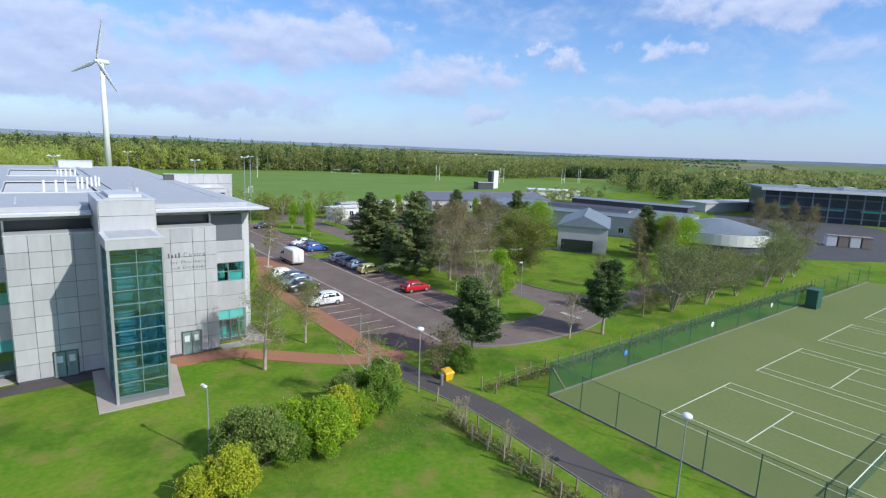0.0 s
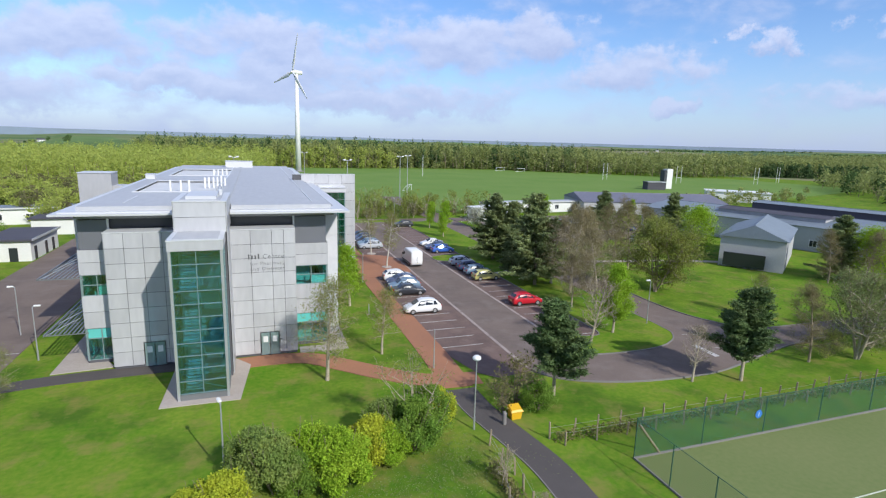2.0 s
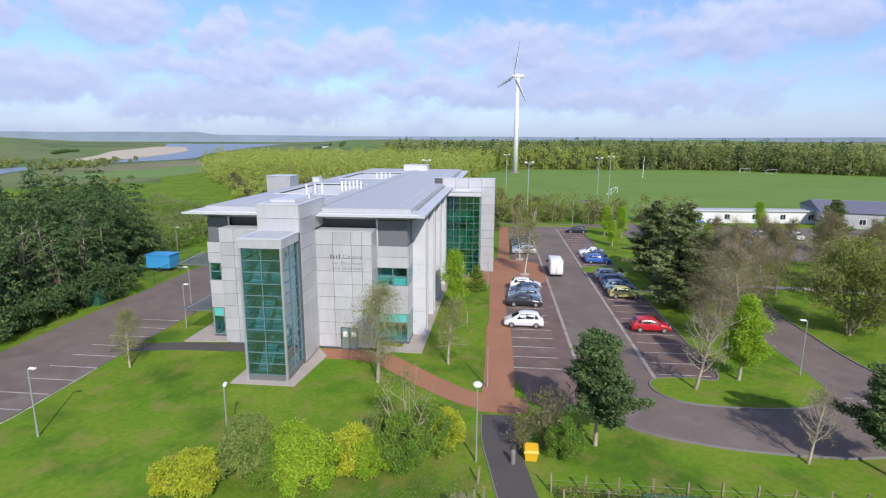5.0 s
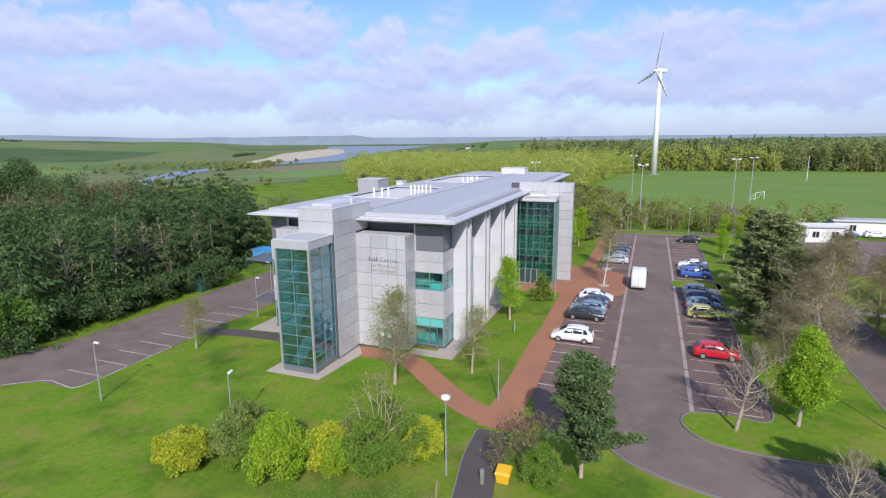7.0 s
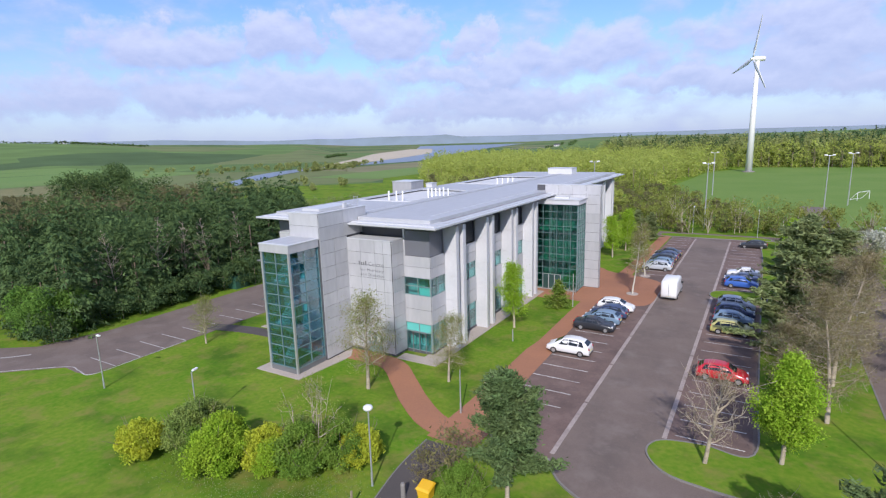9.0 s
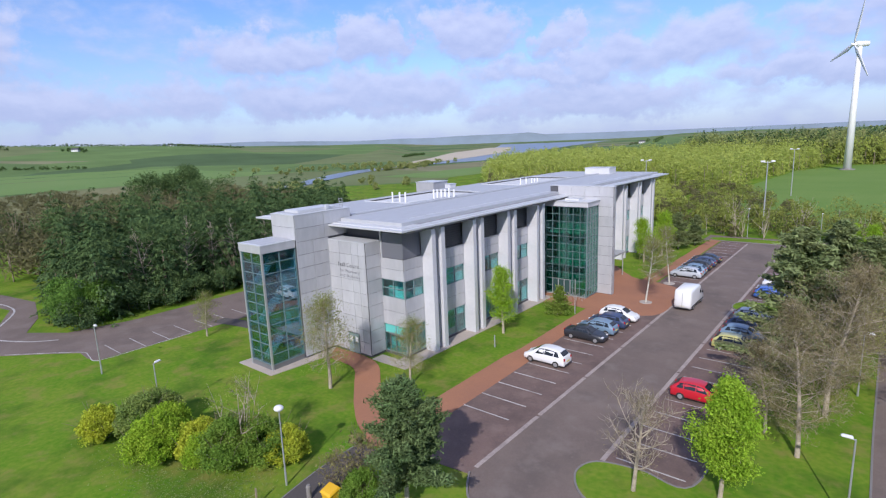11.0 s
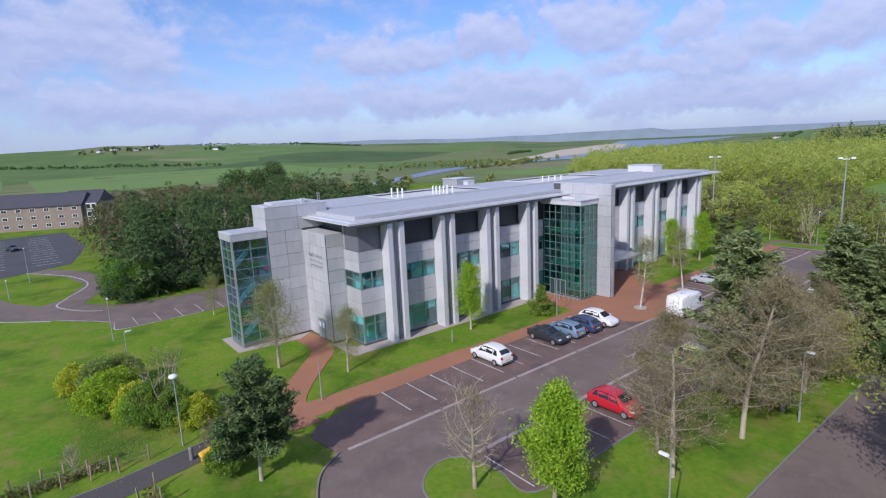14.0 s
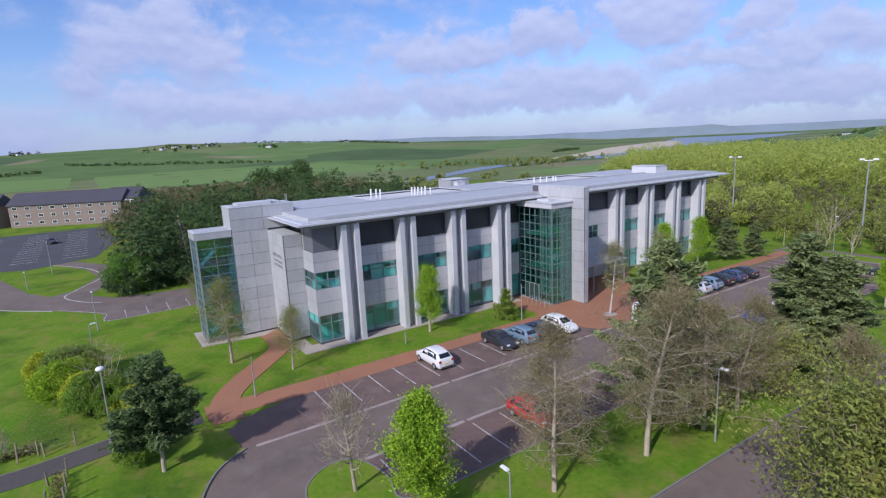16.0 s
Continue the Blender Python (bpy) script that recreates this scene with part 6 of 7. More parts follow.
# ---- tennis courts and fences ----
structure("court", slab([(31.9, -45), (112, -45), (112, 26.3), (31.9, 26.3)], -0.2, 0.02), COURT, "olive green sand-filled tennis courts", "sports court")
structure("court_edging", ribbon([(31.8, -45), (31.8, 26.4), (112, 26.4)], 0.14, -0.1, 0.12), KERB, "concrete edging round the courts", "kerb")
rects = []
for x0 in (36.5, 52.5, 68.0, 84.0):
    w, yb, yt = 10.97, 19.45 - 23.77, 19.45
    rects += [(x0, x0 + w, yt - 0.08, yt), (x0, x0 + w, yb, yb + 0.08), (x0, x0 + 0.07, yb, yt), (x0 + w - 0.07, x0 + w, yb, yt), (x0 + 1.37, x0 + 1.44, yb, yt), (x0 + w - 1.44, x0 + w - 1.37, yb, yt)]
    rects += [(x0 + 1.37, x0 + w - 1.37, yt - 5.53, yt - 5.45), (x0 + 1.37, x0 + w - 1.37, yb + 5.45, yb + 5.53), (x0 + w / 2 - 0.04, x0 + w / 2 + 0.04, yb + 5.5, yt - 5.5)]
bar_lines(rects, 0.026, COURT_LINE, "court_marking", "faded white tennis court lines")
NET = bpy.data.materials.new("netting")
NET.use_nodes = True
n_, l_ = NET.node_tree.nodes, NET.node_tree.links
n_.remove(n_["Principled BSDF"])
a_, b_, m_ = n_.new("ShaderNodeBsdfTransparent"), n_.new("ShaderNodeBsdfDiffuse"), n_.new("ShaderNodeMixShader")
b_.inputs[0].default_value = (0.05, 0.14, 0.10, 1)
m_.inputs[0].default_value = 0.2
l_.new(a_.outputs[0], m_.inputs[1])
l_.new(b_.outputs[0], m_.inputs[2])
l_.new(m_.outputs[0], n_["Material Output"].inputs[0])
NET_THIN = NET.copy()
NET_THIN.name = "open_chain_link"
NET_THIN.node_tree.nodes["Mix Shader"].inputs[0].default_value = 0.07


def mesh_fence(a, b, h, net, spacing, label, name="court_fence"):
    """Steel posts with netting hung between them."""
    f = thing(name, (*a, 0), label, "fence")
    a, b = Vector(a), Vector(b)
    n = max(1, round((b - a).length / spacing))
    for i in range(n + 1):
        p = a + (b - a) * i / n
        piece("post", ("fence_post", h), lambda: rod((0, 0, 0), (0, 0, h), 0.035, n=6), GREEN_STEEL, f, Matrix.Translation((p.x, p.y, 0)))
        if i < n:
            q = a + (b - a) * (i + 1) / n
            bm = bmesh.new()
            side = Vector((-(b - a).y, (b - a).x)).normalized() * 0.006
            v = [bm.verts.new((*(p + side * s), z)) for s in (-1, 1) for z in (0.08, h - 0.04)] + [bm.verts.new((*(q + side * s), z)) for s in (-1, 1) for z in (0.08, h - 0.04)]
            for k in ((0, 1, 5, 4), (2, 6, 7, 3), (1, 3, 7, 5), (0, 4, 6, 2)):
                bm.faces.new([v[j] for j in k])
            part("netting", bm, net, f)
            piece("rail", ("rail", round((q - p).length, 2)), lambda: rod((0, 0, 0), (0, (q - p).length, 0), 0.02, n=5), GREEN_STEEL, f, Matrix.Translation((p.x, p.y, h - 0.03)) @ pose(0, 0, 0, 0, 0, math.degrees(math.atan2(-(q - p).x, (q - p).y))))
    return f


mesh_fence((31.8, 26.45), (86, 26.45), 2.8, NET, 5.4, "tall green windbreak netting fence beside the courts")
mesh_fence((86, 26.45), (112, 26.45), 2.8, NET_THIN, 5.4, "tall open mesh fence beside the courts")
mesh_fence((31.8, 26.45), (31.8, -30), 2.8, NET_THIN, 3.1, "tall open mesh fence with dark posts beside the courts")
brace = thing("fence_brace", (32.2, 26.4, 0), "pale timber brace leaning on the corner fence post", "fence brace")
part("strut", rod((33.8, 26.4, 0.05), (32.0, 26.4, 2.3), 0.06, n=6), TIMBER, brace)
for x0 in (36.5, 52.5, 68.0):
    y = 19.45 - 11.885
    net = thing("tennis_net", (x0 + 5.5, y, 0), "dark tennis net with a white band across the court", "tennis net", "tennis nets")
    for x in (x0 - 0.9, x0 + 11.87):
        part("post", rod((x, y, 0.02), (x, y, 1.07), 0.04, n=6), GREEN_STEEL, net)
    part("mesh", box(x0 - 0.9, x0 + 11.87, y - 0.01, y + 0.01, 0.06, 0.93), NET, net)
    part("band", box(x0 - 0.9, x0 + 11.87, y - 0.02, y + 0.02, 0.93, 1.0), WHITE, net)
BLUE = material("blue_sign", (0.04, 0.18, 0.55), 0.4, amount=0.2)
for k, (x, y) in enumerate(((41.9, 26.36), (57.9, 26.36), (73.0, 26.36))):
    sign = thing("court_sign", (x, y, 1.6), "small round blue court number plate on the fence", "sign", "court number plates")
    bm = rod((x, y, 1.6), (x, y - 0.02, 1.6), 0.3, n=20)
    part("plate", bm, BLUE if k == 0 else WHITE, sign)
    c = bpy.data.curves.new("numeral", "FONT")
    c.body, c.size, c.extrude, c.align_x = str(k + 1), 0.45, 0.004, "CENTER"
    tmp = bpy.data.objects.new("numeral", c)
    me = bpy.data.meshes.new_from_object(tmp)
    bpy.data.objects.remove(tmp)
    me.transform(Matrix.Translation((x, y - 0.026, 1.45)) @ Matrix.Rotation(radians(90), 4, "X"))
    bm = bmesh.new()
    bm.from_mesh(me)
    part("numeral", bm, WHITE if k == 0 else BLUE, sign)
hut = thing("green_box", (83.6, 25.2, 0), "dark green steel equipment locker by the court fence", "locker")
part("body", box(82.7, 84.5, 24.5, 25.9, 0.02, 2.5, bevel=0.03), GREEN_STEEL, hut)
part("lid", box(82.6, 84.6, 24.4, 26.0, 2.5, 2.6), GREEN_STEEL, hut)


def post_fence(line, spacing, h, label, wires=3):
    f = thing("post_and_wire_fence", (*line[0], 0), label, "fence")
    rr = random.Random(len(line) * 7 + int(line[0][0]))
    pts = []
    for a, b in zip(line, line[1:]):
        a, b = Vector(a), Vector(b)
        n = max(1, round((b - a).length / spacing))
        pts += [a + (b - a) * i / n for i in range(n)]
    pts.append(Vector(line[-1]))
    for p in pts:
        piece("post", ("timber_post", h), lambda: box(-0.05, 0.05, -0.05, 0.05, -0.1, h, bevel=0.01), TIMBER, f, Matrix.Translation((p.x, p.y, 0)) @ pose(0, 0, 0, rr.uniform(-4, 4), rr.uniform(-4, 4), rr.uniform(0, 90)))
    for k in range(wires):
        z = h * (0.35 + 0.3 * k) if wires > 1 else h * 0.9
        for p, q in zip(pts, pts[1:]):
            d = (q - p).length
            piece("wire", ("wire", round(d, 2)), lambda: rod((0, 0, 0), (0, d, 0), 0.008, n=3), GALV, f, Matrix.Translation((p.x, p.y, z)) @ pose(0, 0, 0, 0, 0, math.degrees(math.atan2(-(q - p).x, (q - p).y))))
    return f


post_fence([(27.8, 30.0), (99, 30.0)], 1.85, 1.25, "weathered timber post and wire fence beside the courts", 2)
post_fence([(28.4, 29.0), (60, 29.0)], 2.4, 1.0, "second line of timber posts and wire along the planting", 1)
post_fence([(22.2, 8), (22.2, 24.6), (23.4, 28.2), (23.6, 30.4)], 1.5, 1.15, "weathered timber post and wire fence along the path", 2)
post_fence([(23.4, 8), (23.3, 24.0), (24.0, 28.6)], 1.7, 1.1, "second line of timber posts along the path", 1)
whips = Mesh()
wr = np.random.default_rng(5)
c = np.stack((wr.uniform(22.3, 23.2, 2600), wr.uniform(8, 28, 2600), wr.uniform(0.05, 0.6, 2600)), 1)
whips.leaves(c, 0.12, wr)
c = np.stack((wr.uniform(28, 97, 5200), wr.uniform(29.2, 29.9, 5200), wr.uniform(0.05, 0.7, 5200)), 1)
whips.leaves(c, 0.12, wr)
tagged(whips.link("young_hedge", LEAF_BUDS), "low brown young hedge planting between the fence lines", "hedge", kind="stuff")
tuft = Mesh()
for cx, cy, sx, sy, m in ((17, 27.6, 4.0, 1.0, 2500), (21, 30.3, 1.4, 1.6, 1800)):
    tuft.leaves(np.stack((wr.normal(cx, sx, m), wr.normal(cy, sy, m), wr.uniform(0.02, 0.12, m)), 1), 0.045, wr)
tagged(tuft.link("rough_grass", LEAF_SALLOW), "pale rough grass and weeds below the shrubs", "grass", kind="stuff")


# ---- lamps and street furniture ----
def lamp_post(x, y, h, turn, label, head=True, globe=False):
    f = tagged(new("street_lamp"), label, "street lamp", "lamp posts")
    part("base", rod((0, 0, -0.05), (0, 0, 0.9), 0.075, 0.07), GALV, f)
    part("pole", rod((0, 0, 0.9), (0, 0, h), 0.055, 0.04), GALV, f)
    if globe:
        bm = bmesh.new()
        bmesh.ops.create_uvsphere(bm, u_segments=16, v_segments=10, radius=0.3, matrix=Matrix.Translation((0, 0, h + 0.16)) @ Matrix.Diagonal((1, 1, 0.62, 1)))
        part("lantern", bm, WHITE, f, "white dome lantern", smooth=True)
    elif head:
        part("arm", rod((0, 0, h - 0.05), (0.35, 0, h + 0.05), 0.03), GALV, f)
        part("lantern", box(0.1, 0.62, -0.11, 0.11, h, h + 0.13, bevel=0.04), WHITE, f, "pale lantern head")
    f.matrix_basis = pose(x, y, 0, 0, 0, turn)
    return f


for x, y, h, a in ((-6.2, 32.3, 4.9, 0), (7.5, 31.9, 4.5, 105), (50.7, 48.2, 5.0, 180), (50.5, 65.8, 5.2, 0), (30.5, 134.3, 5.5, 90), (-8.3, 53.7, 4.8, 0), (-51.5, 26, 6, 0), (-29.9, 87.5, 5, 0), (-12.0, 61, 4.8, 180), (42.5, 131.8, 5.5, 90), (-39.4, 23.2, 3.0, 0)):
    lamp_post(x, y, h, a, "grey steel street lamp on a slim pole")
lamp_post(23.4, 32.6, 5.05, 0, "grey lamp post with a white dome lantern by the path", globe=True)
lamp_post(27.9, 13.4, 4.9, 0, "grey lamp post with a white dome lantern by the courts", globe=True)
lamp_post(23.4, 73.0, 4.2, 0, "slim bare pale post beside the entrance", head=False)
lamp_post(23.9, 43.0, 3.6, 0, "slim bare grey post on the lawn edge", head=False)
lamp_post(21.4, 58.9, 1.3, 0, "short pale stake on the lawn", head=False)
YELLOW = material("yellow_plastic", (0.72, 0.42, 0.02), 0.45, amount=0.4)
grit = thing("grit_bin", (26.9, 33.3, 0), "bright yellow plastic grit bin beside the path", "grit bin")
bm = bmesh.new()
v = [bm.verts.new(p) for p in ((26.5, 33.0, 0), (27.2, 33.0, 0), (27.2, 33.6, 0), (26.5, 33.6, 0), (26.42, 32.93, 0.6), (27.28, 32.93, 0.6), (27.28, 33.67, 0.78), (26.42, 33.67, 0.78))]
for q in ((3, 2, 1, 0), (4, 5, 6, 7), (0, 1, 5, 4), (1, 2, 6, 5), (2, 3, 7, 6), (3, 0, 4, 7)):
    bm.faces.new([v[i] for i in q])
part("body", bm, YELLOW, grit)
bm = bmesh.new()
v = [bm.verts.new(p) for p in ((26.37, 32.87, 0.61), (27.33, 32.87, 0.61), (27.33, 33.72, 0.8), (26.37, 33.72, 0.8), (26.45, 32.97, 0.74), (27.25, 32.97, 0.74), (27.25, 33.62, 0.92), (26.45, 33.62, 0.92))]
for q in ((3, 2, 1, 0), (4, 5, 6, 7), (0, 1, 5, 4), (1, 2, 6, 5), (2, 3, 7, 6), (3, 0, 4, 7)):
    bm.faces.new([v[i] for i in q])
part("lid", bm, YELLOW, grit)
bol = thing("bollard", (25.7, 32.6, 0), "short grey concrete bollard on the path", "bollard")
part("shaft", rod((25.7, 32.6, 0), (25.7, 32.6, 0.85), 0.15, 0.14, 12), KERB, bol)
part("cap", rod((25.7, 32.6, 0.85), (25.7, 32.6, 0.97), 0.16, 0.1, 12), KERB, bol)
for k in range(5):
    hoop = thing("cycle_stand", (19.0 + k * 0.75, 78.3, 0), "galvanised hoop cycle stand by the hall", "cycle stand", "cycle stands")
    x = 19.0 + k * 0.75
    bm = rod((x, 77.9, 0.05), (x, 77.9, 0.75), 0.03, n=6)
    rod((x, 77.9, 0.75), (x, 78.7, 0.75), 0.03, n=6, bm=bm)
    rod((x, 78.7, 0.75), (x, 78.7, 0.05), 0.03, n=6, bm=bm)
    part("hoop", bm, GALV, hoop)


# ---- vehicles ----
TYRE = material("tyre_rubber", (0.025, 0.025, 0.026), 0.8, amount=0.3)
ALLOY = material("alloy_rim", (0.45, 0.45, 0.46), 0.35, 0.6, amount=0.2)
CAR_GLASS = material("car_glass", (0.02, 0.025, 0.03), 0.06, amount=0.2)
LAMP_RED = material("tail_lamp", (0.45, 0.02, 0.02), 0.2, amount=0.2)
LAMP_CLEAR = material("head_lamp", (0.7, 0.7, 0.72), 0.15, amount=0.2)
PLASTIC = material("black_trim", (0.03, 0.03, 0.032), 0.6, amount=0.3)
PLATE = material("plate", (0.75, 0.66, 0.2), 0.5, amount=0.2)


def paint(name, c):
    m = material(name, c, 0.36, 0.0, second=tuple(k * 0.93 for k in c), scale=2, fine=5, amount=0.4)
    m.node_tree.nodes["Principled BSDF"].inputs["Coat Weight"].default_value = 0.5
    m.node_tree.nodes["Principled BSDF"].inputs["Coat Roughness"].default_value = 0.18
    return m


def loft(sections, bevel=0.0):
    """A closed hull through outlines with equal numbers of points."""
    bm = bmesh.new()
    rings = [[bm.verts.new(p) for p in s] for s in sections]
    n = len(rings[0])
    for a, b in zip(rings, rings[1:]):
        for i in range(n):
            bm.faces.new((a[i], a[(i + 1) % n], b[(i + 1) % n], b[i]))
    bm.faces.new(rings[0][::-1])
    bm.faces.new(rings[-1])
    bmesh.ops.recalc_face_normals(bm, faces=bm.faces[:])
    if bevel:
        bmesh.ops.bevel(bm, geom=bm.edges[:], offset=bevel, segments=2, affect="EDGES", clamp_overlap=True)
    return bm


HULLS = {
    "mpv": ((-2.06, 0.70, 0.50, 0.58, 0.60), (-2.02, 0.80, 0.82, 0.90, 0.69), (-1.93, 0.83, 0.95, 1.08, 0.68), (-1.50, 0.85, 0.96, 1.46, 0.60), (-0.85, 0.86, 0.95, 1.62, 0.60), (-0.05, 0.86, 0.94, 1.63, 0.60), (0.45, 0.86, 0.93, 1.52, 0.58), (1.30, 0.85, 0.90, 1.00, 0.68), (1.70, 0.82, 0.78, 0.85, 0.64), (1.96, 0.75, 0.62, 0.67, 0.58), (2.06, 0.66, 0.42, 0.48, 0.50)),
    "hatch": ((-2.06, 0.70, 0.50, 0.58, 0.60), (-2.02, 0.79, 0.80, 0.88, 0.68), (-1.90, 0.83, 0.93, 1.05, 0.68), (-1.45, 0.85, 0.94, 1.38, 0.59), (-0.85, 0.86, 0.93, 1.50, 0.60), (-0.1, 0.86, 0.92, 1.51, 0.60), (0.38, 0.86, 0.91, 1.42, 0.58), (1.15, 0.85, 0.88, 0.96, 0.68), (1.65, 0.82, 0.77, 0.83, 0.64), (1.96, 0.75, 0.62, 0.67, 0.58), (2.06, 0.66, 0.42, 0.48, 0.50)),
    "saloon": ((-2.06, 0.70, 0.50, 0.58, 0.60), (-2.03, 0.79, 0.84, 0.92, 0.68), (-1.9, 0.82, 0.90, 0.97, 0.68), (-1.42, 0.84, 0.91, 1.0, 0.66), (-0.8, 0.85, 0.91, 1.38, 0.59), (-0.3, 0.86, 0.91, 1.42, 0.60), (0.2, 0.86, 0.90, 1.39, 0.59), (0.95, 0.85, 0.88, 0.95, 0.68), (1.6, 0.82, 0.77, 0.83, 0.64), (1.96, 0.75, 0.62, 0.67, 0.58), (2.06, 0.66, 0.42, 0.48, 0.50)),
}


def shell(c, colour, kind, k):
    """The rounded body of a car, with its panes set on it."""
    st = HULLS[kind]
    rings, full = [], []
    for i in range(len(st) - 1):
        a, b, c2, d = (st[min(max(i + m, 0), len(st) - 1)] for m in (-1, 0, 1, 2))
        for u in (0.0, 1 / 3, 2 / 3):
            full.append(tuple(0.25 * (0.5 * (2 * q + (r - p) * u + (2 * p - 5 * q + 4 * r - v) * u * u + (3 * q - p - 3 * r + v) * u ** 3)) + 0.75 * (q + (r - q) * u) for p, q, r, v in zip(a, b, c2, d)))
    full.append(st[-1])
    for x, w, belt, top, tw in full:
        half = [(w * 0.90, 0.24), (w * 0.985, 0.34), (w, 0.24 + (belt - 0.24) * 0.55), (w * 0.985, belt), (w * 0.985 + (tw - w * 0.985) * 0.55, belt + (top - belt) * 0.62), (tw, top - 0.05), (tw * 0.86, top - 0.012), (tw * 0.5, top)]
        rings.append([(x * k, -y, z) for y, z in half] + [(x * k, y, z) for y, z in half[::-1]])
    part("body", loft(rings), colour, c, smooth=True)

    def at(x, f, s):
        for a, b in zip(st, st[1:]):
            if a[0] <= x <= b[0]:
                u = (x - a[0]) / (b[0] - a[0])
                _, w, belt, top, tw = (p + (q - p) * u for p, q in zip(a, b))
                return x * k, s * (w * 0.985 + (tw - w * 0.985) * f), belt + (top - 0.04 - belt) * f

    def pane(name, corners, out):
        out = Vector(out)
        part(name, loft([[Vector(p) - out * 0.04 for p in corners], [Vector(p) + out * 0.024 for p in corners]]), CAR_GLASS, c)

    back, front = (-1.12, 0.6) if kind == "saloon" else (-1.62, 0.82)
    edges = [back, back + (front - back) * 0.24, back + (front - back) * 0.62, front]
    for s in (-1, 1):
        for i in range(3):
            x0, x1 = edges[i] + 0.035, edges[i + 1] - 0.035
            xs0, xs1 = (x0 + 0.22 if i == 0 else x0), (x1 - 0.36 if i == 2 else x1)
            pane("side_window", [at(x0, 0.12, s), at(x1, 0.12, s), at(xs1, 0.9, s), at(xs0, 0.9, s)], (0, s * 0.85, 0.5))
        part("mirror", box(0.72 * k, 0.88 * k, s * 0.93 - 0.08, s * 0.93 + 0.08, 0.92, 1.05, bevel=0.03), colour, c)
    for name, i, j, out in (("windscreen", 6, 7, (0.55, 0, 0.83)), ("rear_window", 3, 2, (-0.7, 0, 0.7)) if kind != "saloon" else ("rear_window", 4, 3, (-0.55, 0, 0.83))):
        a, b = st[i], st[j]
        p, q = [(a[m] + (b[m] - a[m]) * 0.1) for m in range(5)], [(a[m] + (b[m] - a[m]) * 0.9) for m in range(5)]
        pane(name, [(p[0] * k, -p[4] * 0.82, p[3]), (p[0] * k, p[4] * 0.82, p[3]), (q[0] * k, q[4] * 0.82, q[3]), (q[0] * k, -q[4] * 0.82, q[3])], out)


def car(x, y, turn, colour, label, kind="hatch", L=4.1, category="car"):
    """A parked car, nose along its own +x."""
    c = tagged(new("car" if kind != "van" else "van"), label, category, "parked vehicles")
    k, W = L / 4.1, 0.86
    if kind != "van":
        shell(c, colour, kind, k)
    low = 0.26
    if kind == "van":
        W = 0.98
        prof = [(-2.05, 0.3), (-2.1, 0.7), (-2.05, 2.25), (-1.9, 2.46), (0.55, 2.5), (0.85, 2.42), (1.08, 2.2), (1.5, 1.3), (1.9, 1.08), (2.06, 0.72), (2.05, 0.3)]
    ys = ((-W, 0.90), (-W + 0.06, 0.965), (-W + 0.2, 1.0), (W - 0.2, 1.0), (W - 0.06, 0.965), (W, 0.90))
    if kind == "van":
        part("body", loft([[(px * k * s, yy, pz if pz <= low + 0.05 else low + (pz - low) * s) for px, pz in prof] for yy, s in ys]), colour, c, smooth=True)
        for s in (-1, 1):
            part("side_window", box(0.62 * k, 1.02 * k, s * 0.975 - 0.012, s * 0.975 + 0.012, 1.38, 1.92), CAR_GLASS, c)
            part("mirror", box(1.12 * k, 1.12 * k + 0.15, s * 1.08 - 0.1, s * 1.08 + 0.1, 1.3, 1.6, bevel=0.03), PLASTIC, c)
            part("side_trim", box(-1.9 * k, 1.85 * k, s * 0.985 - 0.012, s * 0.985 + 0.012, 0.42, 0.58), PLASTIC, c)
        part("windscreen", loft([[(1.47 * k, -0.8, 1.36), (1.47 * k, 0.8, 1.36), (1.50 * k, 0.8, 1.37), (1.50 * k, -0.8, 1.37)], [(1.09 * k, -0.75, 2.16), (1.09 * k, 0.75, 2.16), (1.12 * k, 0.75, 2.17), (1.12 * k, -0.75, 2.17)]]), CAR_GLASS, c)
        part("rear_door_seam", box(-2.13 * k, -2.11 * k, -0.01, 0.01, 0.5, 2.2), PLASTIC, c)
    for px in (-1.25 * k, 1.28 * k):
        for s in (-1, 1):
            w = part("wheel", rod((px, s * (W - 0.2), 0.31), (px, s * (W + 0.012), 0.31), 0.31, n=18), TYRE, c)
            part("rim", rod((px, s * (W - 0.02), 0.31), (px, s * (W + 0.025), 0.31), 0.205, 0.19, n=12), ALLOY, w)
    for s in (-1, 1):
        part("head_lamp", box(1.80 * k, 1.99 * k, s * 0.57 - 0.17, s * 0.57 + 0.17, 0.58, 0.72, bevel=0.03), LAMP_CLEAR, c)
        z = 0.95 if kind == "van" else 0.72
        part("tail_lamp", box(-2.06 * k, -1.93 * k, s * 0.66 - 0.12, s * 0.66 + 0.12, z, z + 0.24, bevel=0.03), LAMP_RED, c)
    for px in (-2.04 * k, 2.0 * k):
        part("bumper", box(px - 0.06, px + 0.06, -W + 0.2, W - 0.2, 0.27, 0.42, bevel=0.04), PLASTIC, c)
    part("number_plate", box(-2.085 * k, -2.06 * k, -0.26, 0.26, 0.56, 0.67), PLATE, c)
    part("underside", box(-1.8 * k, 1.8 * k, -W + 0.15, W - 0.15, 0.16, 0.3), PLASTIC, c)
    c.matrix_basis = pose(x, y, 0.04, 0, 0, turn)
    return c


